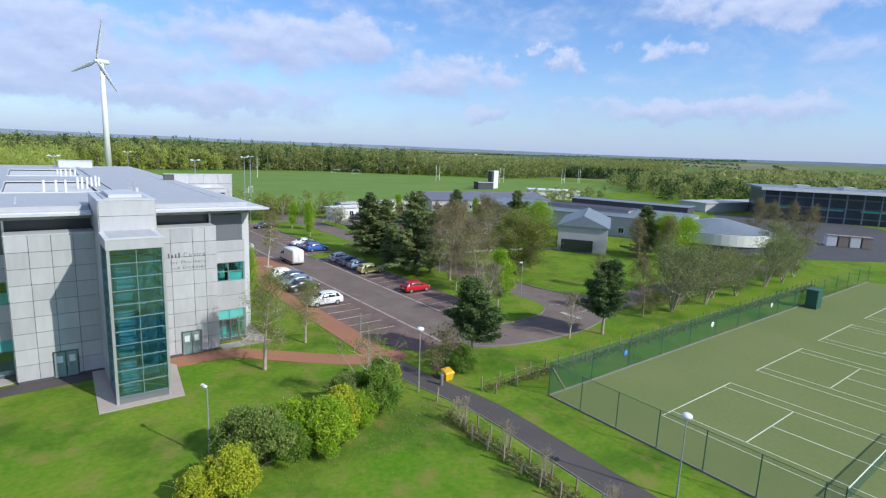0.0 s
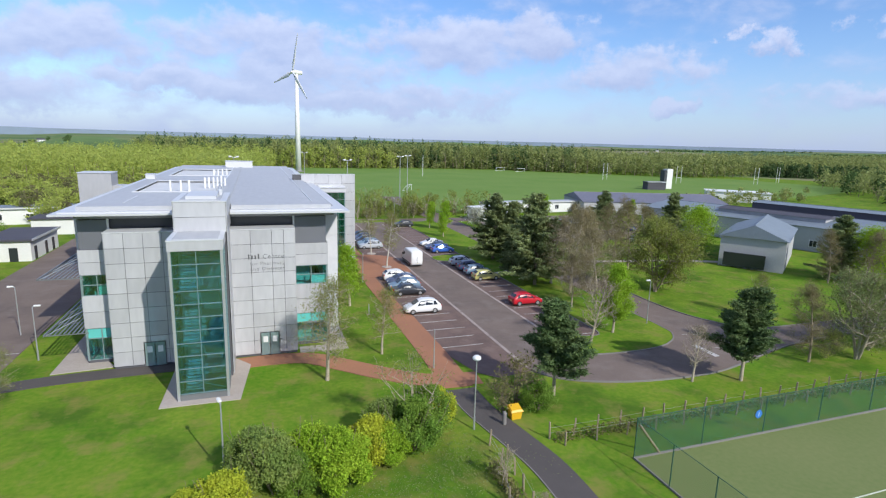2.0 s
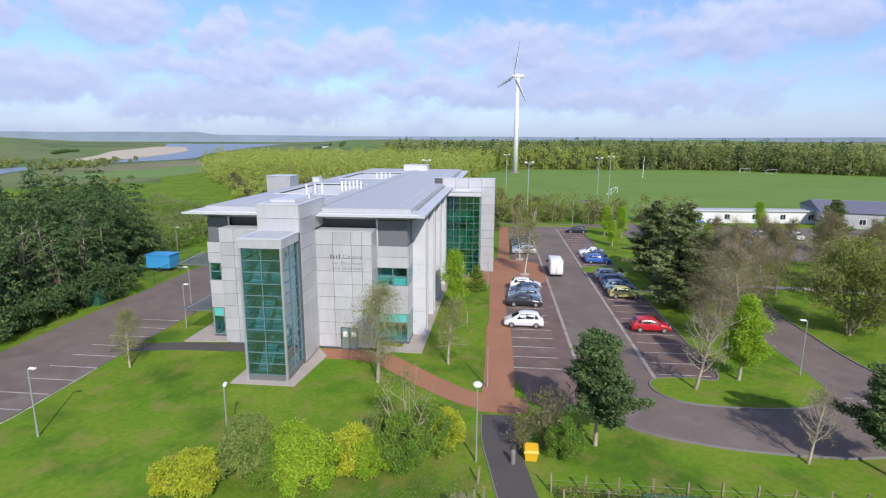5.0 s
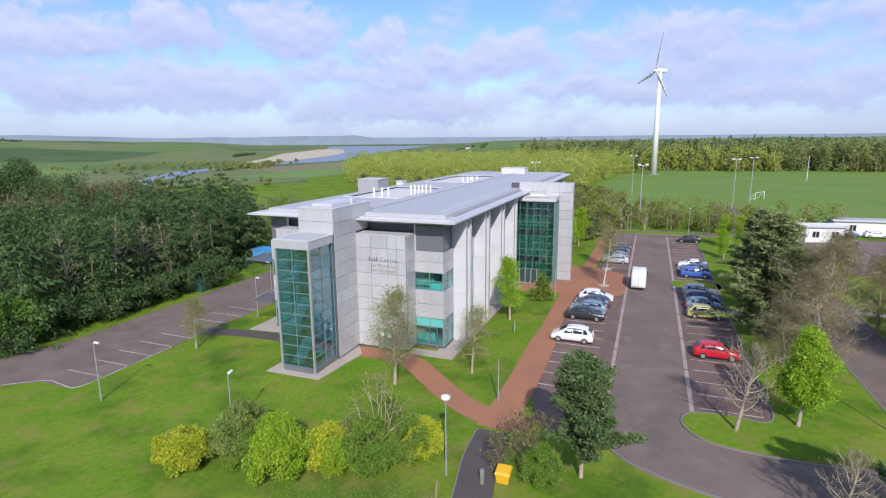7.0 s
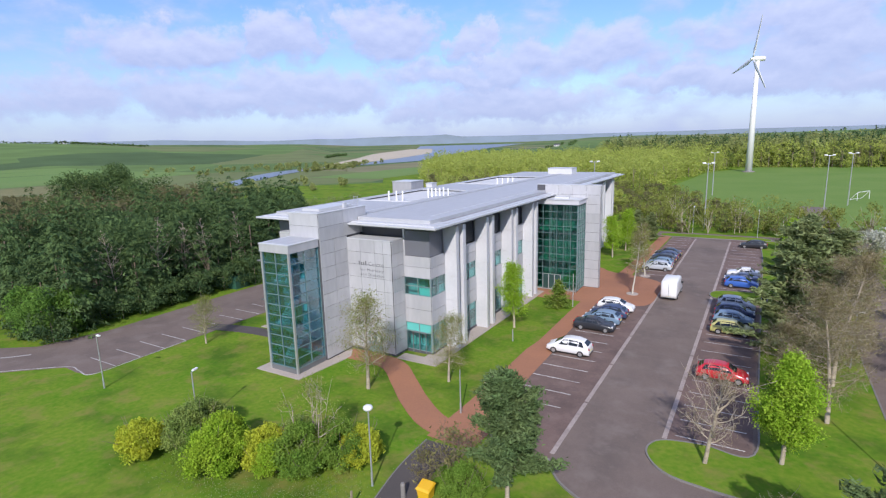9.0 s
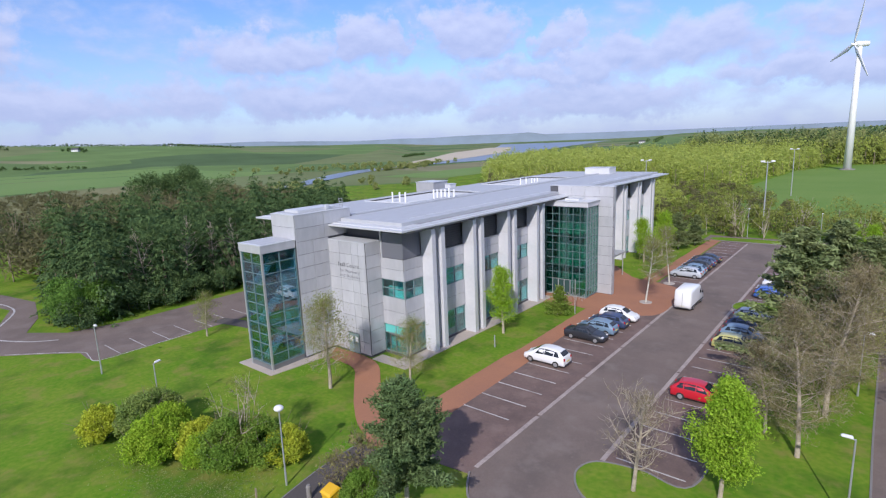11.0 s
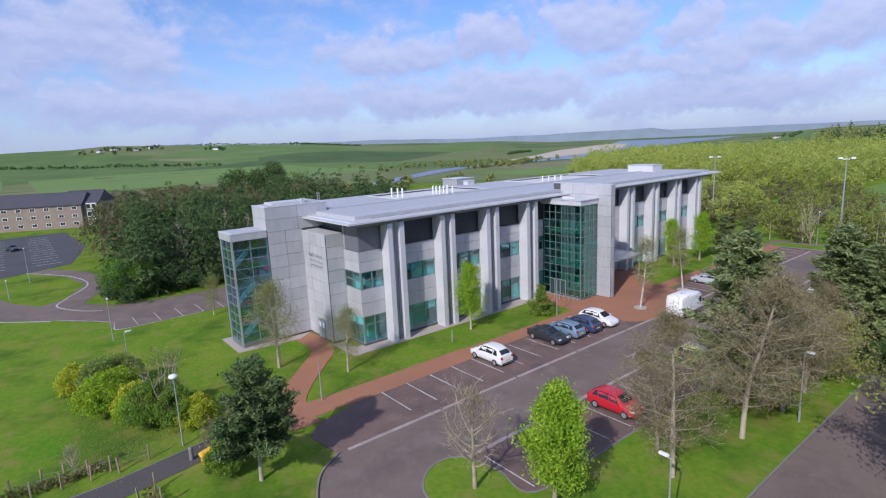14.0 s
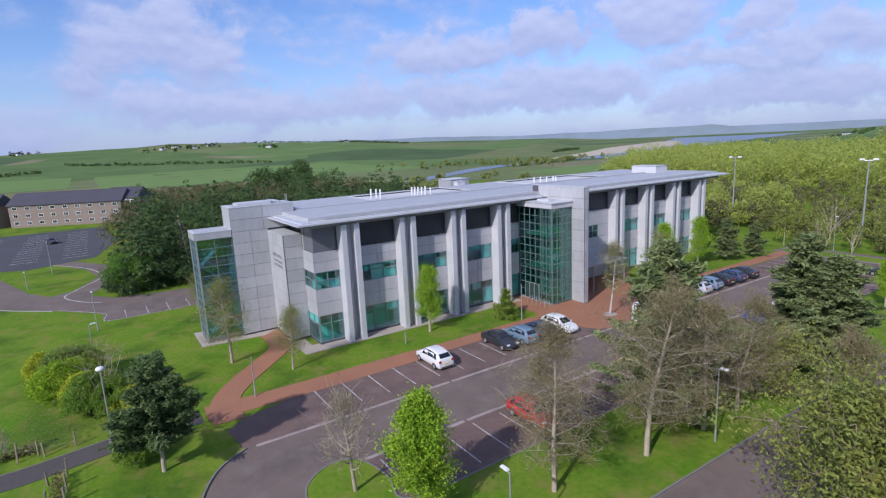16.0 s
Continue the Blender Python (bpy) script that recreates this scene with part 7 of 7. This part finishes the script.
P_WHITE, P_RED = paint("white_car_paint", (0.74, 0.74, 0.74)), paint("red_car_paint", (0.50, 0.012, 0.025))
P_BLACK, P_BLUE = paint("black_car_paint", (0.025, 0.028, 0.035)), paint("blue_car_paint", (0.04, 0.12, 0.45))
P_SILVER, P_STEEL = paint("silver_car_paint", (0.45, 0.48, 0.52)), paint("steel_blue_car_paint", (0.16, 0.24, 0.33))
P_GOLD, P_NAVY = paint("pale_gold_car_paint", (0.48, 0.45, 0.16)), paint("navy_car_paint", (0.04, 0.06, 0.13))
car(27.55, 58.5, 180, P_WHITE, "white rounded five-door car parked in a bay", "mpv", 4.25)
car(28.0, 66.05, 0, P_BLACK, "black saloon car parked in a bay", "saloon", 4.3)
car(28.1, 68.6, 180, P_STEEL, "steel-blue hatchback parked in a bay", L=4.2)
car(28.3, 71.1, 180, P_NAVY, "dark blue hatchback parked in a bay", L=4.2)
car(28.5, 73.8, 0, P_WHITE, "white hatchback parked nose out in a bay", L=4.2)
car(29.4, 97.0, 180, P_SILVER, "silver estate car parked under the birches", L=4.3)
car(29.4, 99.6, 180, P_STEEL, "blue-grey hatchback parked in a row", L=4.1)
car(29.4, 102.4, 180, P_BLACK, "black hatchback parked in a row", L=4.1)
car(29.4, 105.2, 180, P_NAVY, "navy hatchback parked in a row", L=4.1)
car(29.4, 108.2, 180, P_BLACK, "black saloon parked in a row", "saloon", 4.3)
car(40.9, 58.5, 0, P_RED, "bright red hatchback parked in a bay", L=4.0)
car(41.0, 70.95, 0, P_GOLD, "pale gold hatchback parked under the spruces", L=4.0)
car(41.0, 74.2, 0, P_STEEL, "steel-blue hatchback parked under the spruces", L=4.0)
car(41.0, 77.2, 0, P_NAVY, "navy hatchback parked under the spruces", L=4.1)
car(41.0, 80.6, 0, P_SILVER, "silver-blue hatchback parked under the spruces", L=4.1)
car(41.2, 91.0, 0, P_BLUE, "bright blue hatchback parked beyond the grass island", L=4.1)
car(41.0, 93.8, 180, P_NAVY, "navy saloon parked beyond the grass island", "saloon", 4.3)
car(41.2, 97.4, 180, P_WHITE, "white saloon parked beyond the grass island", "saloon", 4.3)
car(42.0, 121.0, 180, P_BLACK, "black estate car parked at the far end", L=4.4)
car(33.4, 83.4, 90, P_WHITE, "long tall white panel van stopped in the lane", "van", 5.7, "van")
for x, y, a, m in ((81.3, 118.5, 90, P_STEEL), (83.8, 118.6, 90, P_NAVY), (71.8, 107, 90, P_BLACK), (94, 107.5, 90, P_NAVY), (86.3, 118.4, 270, P_WHITE), (76.8, 118.2, 90, P_NAVY), (79.1, 118.6, 270, P_WHITE), (85, 93, 30, P_WHITE), (88, 95, 30, P_SILVER), (70, 128, 0, P_BLACK), (73, 138, 0, P_BLUE), (78, 138, 0, P_WHITE)):
    car(x, y, a, m, "car parked on the asphalt by the low buildings")
car(-98, 24, 20, P_BLACK, "dark car in the wide far car park", "saloon")
car(-24.5, 128, 10, P_SILVER, "silver car parked behind the white sheds", "saloon")

# ---- other buildings ----
RENDER_WHITE = material("white_render", (0.72, 0.72, 0.70), 0.8, second=(0.6, 0.6, 0.57), scale=3, fine=4, amount=0.6)
STONE = material("buff_stone", (0.30, 0.235, 0.195), 0.85, second=(0.22, 0.175, 0.15), scale=2, fine=6, amount=0.7)
SLATE = material("slate_roof", (0.07, 0.066, 0.085), 0.75, second=(0.05, 0.048, 0.06), scale=4, fine=5, amount=0.7)
SHEET = material("blue_grey_sheet_roof", (0.20, 0.235, 0.27), 0.55, 0.1, second=(0.15, 0.18, 0.21), scale=12, fine=1.0, amount=0.8)
SHEET_DARK = material("purple_grey_sheet_roof", (0.17, 0.17, 0.21), 0.6, 0.1, second=(0.13, 0.13, 0.17), scale=12, fine=1.0, amount=0.8)
WALL_GREY = material("grey_block_wall", (0.44, 0.44, 0.45), 0.8, second=(0.36, 0.36, 0.37), scale=4, fine=3, amount=0.6)
PANE_DARK = material("dark_window", (0.03, 0.035, 0.04), 0.1, amount=0.2)


def local_part(name, bm, mat, parent, label=""):
    """As part(), but in the parent's own axes."""
    ob = part(name, bm, mat, parent, label)
    ob.matrix_parent_inverse = Matrix.Identity(4)
    return ob


def hall(name, x, y, turn, w, d, h, wall, roof, label, rise=0.0, storeys=1, columns=0, category="building", over=0.4, windows_on=("s",)):
    """A building: four walls, a flat or pitched roof, windows set in their openings."""
    b = thing(name, (x, y, 0), label, category, turn=turn)
    local_part("wall", box(-w / 2, w / 2, -d / 2, d / 2, -0.1, h), wall, b)
    bm = bmesh.new()
    o = over
    if rise:
        v = [bm.verts.new(p) for p in ((-w / 2 - o, -d / 2 - o, h), (w / 2 + o, -d / 2 - o, h), (w / 2 + o, d / 2 + o, h), (-w / 2 - o, d / 2 + o, h), (-w / 2 - o * 0.5, 0, h + rise), (w / 2 + o * 0.5, 0, h + rise))]
        for q in ((0, 1, 5, 4), (2, 3, 4, 5), (0, 4, 3), (1, 2, 5), (3, 2, 1, 0)):
            bm.faces.new([v[i] for i in q])
        local_part("roof", bm, roof, b)
        local_part("ridge", rod((-w / 2, 0, h + rise), (w / 2, 0, h + rise), 0.12, n=6), roof, b)
    else:
        local_part("roof", box(-w / 2 - o, w / 2 + o, -d / 2 - o, d / 2 + o, h, h + 0.3), roof, b)
        local_part("parapet", box(-w / 2 - o - 0.05, w / 2 + o + 0.05, -d / 2 - o - 0.05, -d / 2 - o, h + 0.05, h + 0.4), ROOF_EDGE, b)
    for s in range(storeys):
        z = 0.9 + s * (h / storeys)
        for k in range(columns):
            px = -w / 2 + (k + 0.5) * w / columns
            hh = min(1.4, h / storeys - 1.3)
            for side in windows_on:
                yy = -d / 2 if side == "s" else d / 2
                g = 1 if side == "s" else -1
                win = local_part("window", box(px - 0.75, px + 0.75, yy - 0.06 * g if g > 0 else yy - 0.02, yy + 0.02 if g > 0 else yy + 0.06, z, z + hh), WHITE, b)
                pane = part("pane", box(px - 0.62, px - 0.04, yy - 0.08 if g > 0 else yy - 0.02, yy + 0.02 if g > 0 else yy + 0.08, z + 0.1, z + hh - 0.1), PANE_DARK, win)
                pane = part("pane", box(px + 0.04, px + 0.62, yy - 0.08 if g > 0 else yy - 0.02, yy + 0.02 if g > 0 else yy + 0.08, z + 0.1, z + hh - 0.1), PANE_DARK, win)
    return b


store = hall("shed", -25.6, 103, 90, 12, 6.2, 3.1, RENDER_WHITE, SLATE, "white rendered shed with black doors and a dark flat roof")
for u in (-4.2, 0.4, 3.6):
    local_part("door", box(u - 0.5, u + 0.5, -3.16, -3.08, 0.0, 2.1), PANE_DARK, store, "black door")
local_part("door", box(-6.06, -5.98, -1.4, -0.3, 0.0, 2.1), PANE_DARK, store, "black door")
hall("shed", -27, 126, 90, 8, 7, 3.0, RENDER_WHITE, SLATE, "white rendered shed with a dark flat roof", columns=2)
hall("shed", -36, 140, 10, 16, 6, 3.2, RENDER_WHITE, SHEET, "low white store behind the trees", columns=3)
hall("apartment_block", -147.5, 29, 63, 34, 11, 7.0, STONE, SLATE, "three-storey buff stone apartment block with slate roof", 3.6, 3, 9, over=0.5, windows_on=("s",))
hall("apartment_block", -164, -5, 63, 34, 11, 7.0, STONE, SLATE, "three-storey buff stone apartment block with slate roof", 3.6, 3, 10, over=0.5, windows_on=("s",))
wing = hall("apartment_block", -142.6, 44.5, 63, 10, 13, 7.2, STONE, SLATE, "gabled stone wing with white bay windows", 3.6, 3, 2, over=0.5, windows_on=("s",))
for s_ in range(3):
    for u in (-0.6, 0.9):
        bay = local_part("bay_window", box(3.2 + u - 0.7, 3.2 + u + 0.7, -7.0, -6.4, 0.6 + s_ * 2.35, 2.5 + s_ * 2.35), WHITE, wing)
        part("pane", box(3.2 + u - 0.5, 3.2 + u + 0.5, -7.04, -6.98, 0.9 + s_ * 2.35, 2.2 + s_ * 2.35), PANE_DARK, bay)
hall("gable_hall", 95.6, 73.1, 35, 20, 9.6, 5.2, WALL_GREY, SHEET, "grey block hall with a gabled sheet roof", 2.2, 1, 0)
shop = thing("glazed_front", (85.3, 69.6, 0), "dark glazed front set into the grey block hall", "window", kind="structure", turn=-55)
local_part("pane", box(-1.0, 5.2, -0.25, 0.02, 0.3, 2.6), PANE_DARK, shop)
hall("school_block", 122.5, 93, -73, 52, 24, 4.9, WALL_GREY, SHEET, "wide low school block with a blue-grey sheet roof", 1.3, 1, 10)
hall("school_block", 119.5, 90, -73, 22, 7, 6.2, WALL_GREY, SLATE, "dark raised rooflight above the low roofs", 0.4, 1, 0)
hall("school_block", 136, 89, -73, 32, 8, 7.0, SLATE, SHEET, "long raised clerestory with a pale roof", 0.3, 1, 0)
hall("school_block", 125, 141, -15, 44, 20, 3.6, WALL_GREY, SHEET_DARK, "low wing with a shallow purple-grey roof", 2.0, 1, 8)
hall("store", 190, 165, -40, 22, 12, 3.6, RENDER_WHITE, WHITE, "white flat-roofed store beside the pitches", 0, 1, 3)
hall("store", 66.5, 131, 12, 7, 4, 3.0, RENDER_WHITE, WHITE, "white cabin by the far road", 0, 1, 2)
hall("store", 88, 143.3, 4, 34, 4, 2.9, RENDER_WHITE, ROOF, "long low white building beside the far car park", 0, 1, 5)
hall("store", 228, 104, -10, 44, 12, 3.4, WALL_GREY, ROOF, "long low building with a pale flat roof", 0, 1, 0)
for k in range(4):
    cx, cy = 155.2 + k * 1.25, 45.4 - k * 2.05
    crate = thing("storage_crate", (cx, cy, 0), "buff storage crate on the works yard", "crate", "crates in the yard", turn=-58)
    local_part("body", box(-1.05, 1.05, -1.2, 1.2, 0.12, 2.6, bevel=0.04), STONE if k % 2 else RENDER_WHITE, crate)
    local_part("lid", box(-1.12, 1.12, -1.28, 1.28, 2.6, 2.75), STONE, crate)
    for u in (-0.8, 0.8):
        local_part("skid", box(u - 0.1, u + 0.1, -1.2, 1.2, 0.0, 0.12), TIMBER, crate)
structure("yard", slab([(124, 42), (136, 62), (205, 98), (222, 60), (196, 18), (150, 24)], 0.0, 0.06), TAR_DARK, "dark asphalt works yard", "yard")
drum = thing("round_hall", (121.5, 57, 0), "pale round-ended hall with a curved wall", "building")
part("wall", rod((121.5, 57, -0.1), (121.5, 57, 4.2), 11, 11, 48), SLATE, drum)
part("band", rod((121.5, 57, 2.2), (121.5, 57, 4.5), 11.25, 11.25, 48), RENDER_WHITE, drum)
part("roof", rod((121.5, 57, 4.5), (121.5, 57, 6.7), 11.1, 2.0, 48), SHEET, drum)
tower = thing("chimney_block", (205, 222, 0), "white and grey boiler house stack", "chimney")
part("chimney", box(204, 207.4, 220, 223, 0, 9.8), RENDER_WHITE, tower)
part("flue_casing", box(202.4, 204, 220, 223, 0, 9.2), DARK, tower)
hall("store", 194, 217, -12, 9, 5, 3.6, SLATE, DARK, "dark boiler house with roof plant", 0, 1, 0)
NAVY = material("navy_cladding", (0.035, 0.05, 0.075), 0.35, second=(0.02, 0.03, 0.045), scale=5, fine=1, amount=0.6)
STEEL_BLUE = material("blue_grey_steel", (0.12, 0.15, 0.19), 0.5, 0.2, amount=0.4)
works = thing("engineering_building", (241, 55, 0), "large navy steel-framed building with ranks of columns", "building", turn=-57)
local_part("wall", box(-41, 41, -12.5, 15, 0, 10.2), NAVY, works)
local_part("roof", box(-43, 43, -16, 16, 10.6, 11.3), SHEET, works)
local_part("gutter", box(-43.1, 43.1, -16.2, -16, 10.3, 11.35), WHITE, works)
for s in range(3):
    local_part("floor_band", box(-41, 41, -13.1, -12.4, 1.6 + s * 3.2, 2.1 + s * 3.2), STEEL_BLUE, works)
for k in range(18):
    local_part("column", box(-42.2 + k * 4.95, -41.8 + k * 4.95, -15.6, -15.2, 0, 10.6), STEEL_BLUE, works)
for k in range(6):
    local_part("window_bay", box(-38 + k * 13, -30 + k * 13, -12.7, -12.3, 4.2, 5.0), TEAL_PANEL, works)
for k in range(5):
    local_part("roof_unit", box(-30 + k * 14, -26 + k * 14, -6, 0, 11.3, 12.3), ROOF_EDGE, works)
# far farmhouses
for x, y, a in ((-1000, 150, 20), (-1030, 175, 60), (-1015, 205, 10), (-1060, 240, 40), (-980, 330, 40), (-330, 1105, 30), (-1060, 520, 0), (620, 1000, 20), (760, 880, 50), (300, 1300, 0), (-1120, -60, 30)):
    f = hall("farmhouse", x, y, a, 11, 6, 3.0, RENDER_WHITE, SLATE, "distant white farmhouse with a slate roof", 2.4, 1, 3, "farmhouse")
    f.matrix_basis = pose(x, y, max(land_height(x, y), 0), 0, 0, a)

# west car park clutter
P_SKIP = material("blue_steel", (0.05, 0.30, 0.62), 0.5, amount=0.5)
skip = thing("trailer", (-26.4, 78.2, 0), "bright blue box trailer beside the wood", "trailer")
part("body", box(-28.4, -24.6, 76.8, 79.4, 0.55, 2.5, bevel=0.05), P_SKIP, skip)
part("roof_edge", box(-28.5, -24.5, 76.7, 79.5, 2.5, 2.6), P_SKIP, skip)
for y in (76.9, 79.2):
    part("wheel", rod((-26.4, y - 0.1, 0.35), (-26.4, y + 0.1, 0.35), 0.35, n=14), TYRE, skip)
part("drawbar", rod((-24.6, 78.1, 0.5), (-23.4, 78.1, 0.45), 0.06), GALV, skip)
pen = thing("bin_store", (-25.0, 61.2, 0), "dark green mesh bin store beside the wood", "bin store")
for x0, x1, y0, y1 in ((-27, -23, 59.9, 60.0), (-27, -26.9, 60, 62.4), (-23.1, -23, 60, 62.4), (-27, -23, 62.3, 62.4)):
    part("screen", box(x0, x1, y0, y1, 0.0, 1.9), GREEN_STEEL, pen)
RUST = material("red_bin", (0.30, 0.05, 0.04), 0.6, amount=0.4)
wb = thing("wheeled_bin", (-26.2, 61.1, 0), "dull red wheeled waste bin inside the store", "bin")
part("body", box(-26.7, -25.7, 60.6, 61.6, 0.1, 1.25, bevel=0.04), RUST, wb)
part("lid", box(-26.75, -25.65, 60.55, 61.65, 1.25, 1.36, bevel=0.03), RUST, wb)
mesh_fence((-30.4, 74.4), (-22.9, 70.3), 2.0, NET_THIN, 2.6, "dark mesh fence round the trailer compound", "boundary_fence")
mesh_fence((-23.2, 83), (-30.6, 84.6), 2.0, NET_THIN, 2.6, "dark mesh fence round the trailer compound", "boundary_fence")
mesh_fence((-22.9, 70.3), (-23.2, 83), 2.0, NET_THIN, 3.0, "dark mesh fence along the edge of the car park", "boundary_fence")
# small path over the island
structure("path_island", ribbon(smooth_line([(43.7, 73.4), (46, 74.2), (49, 76.4), (52, 77.6)]), 1.5, 0.0, 0.125), PLINTH, "narrow pale path across the grass island", "path")
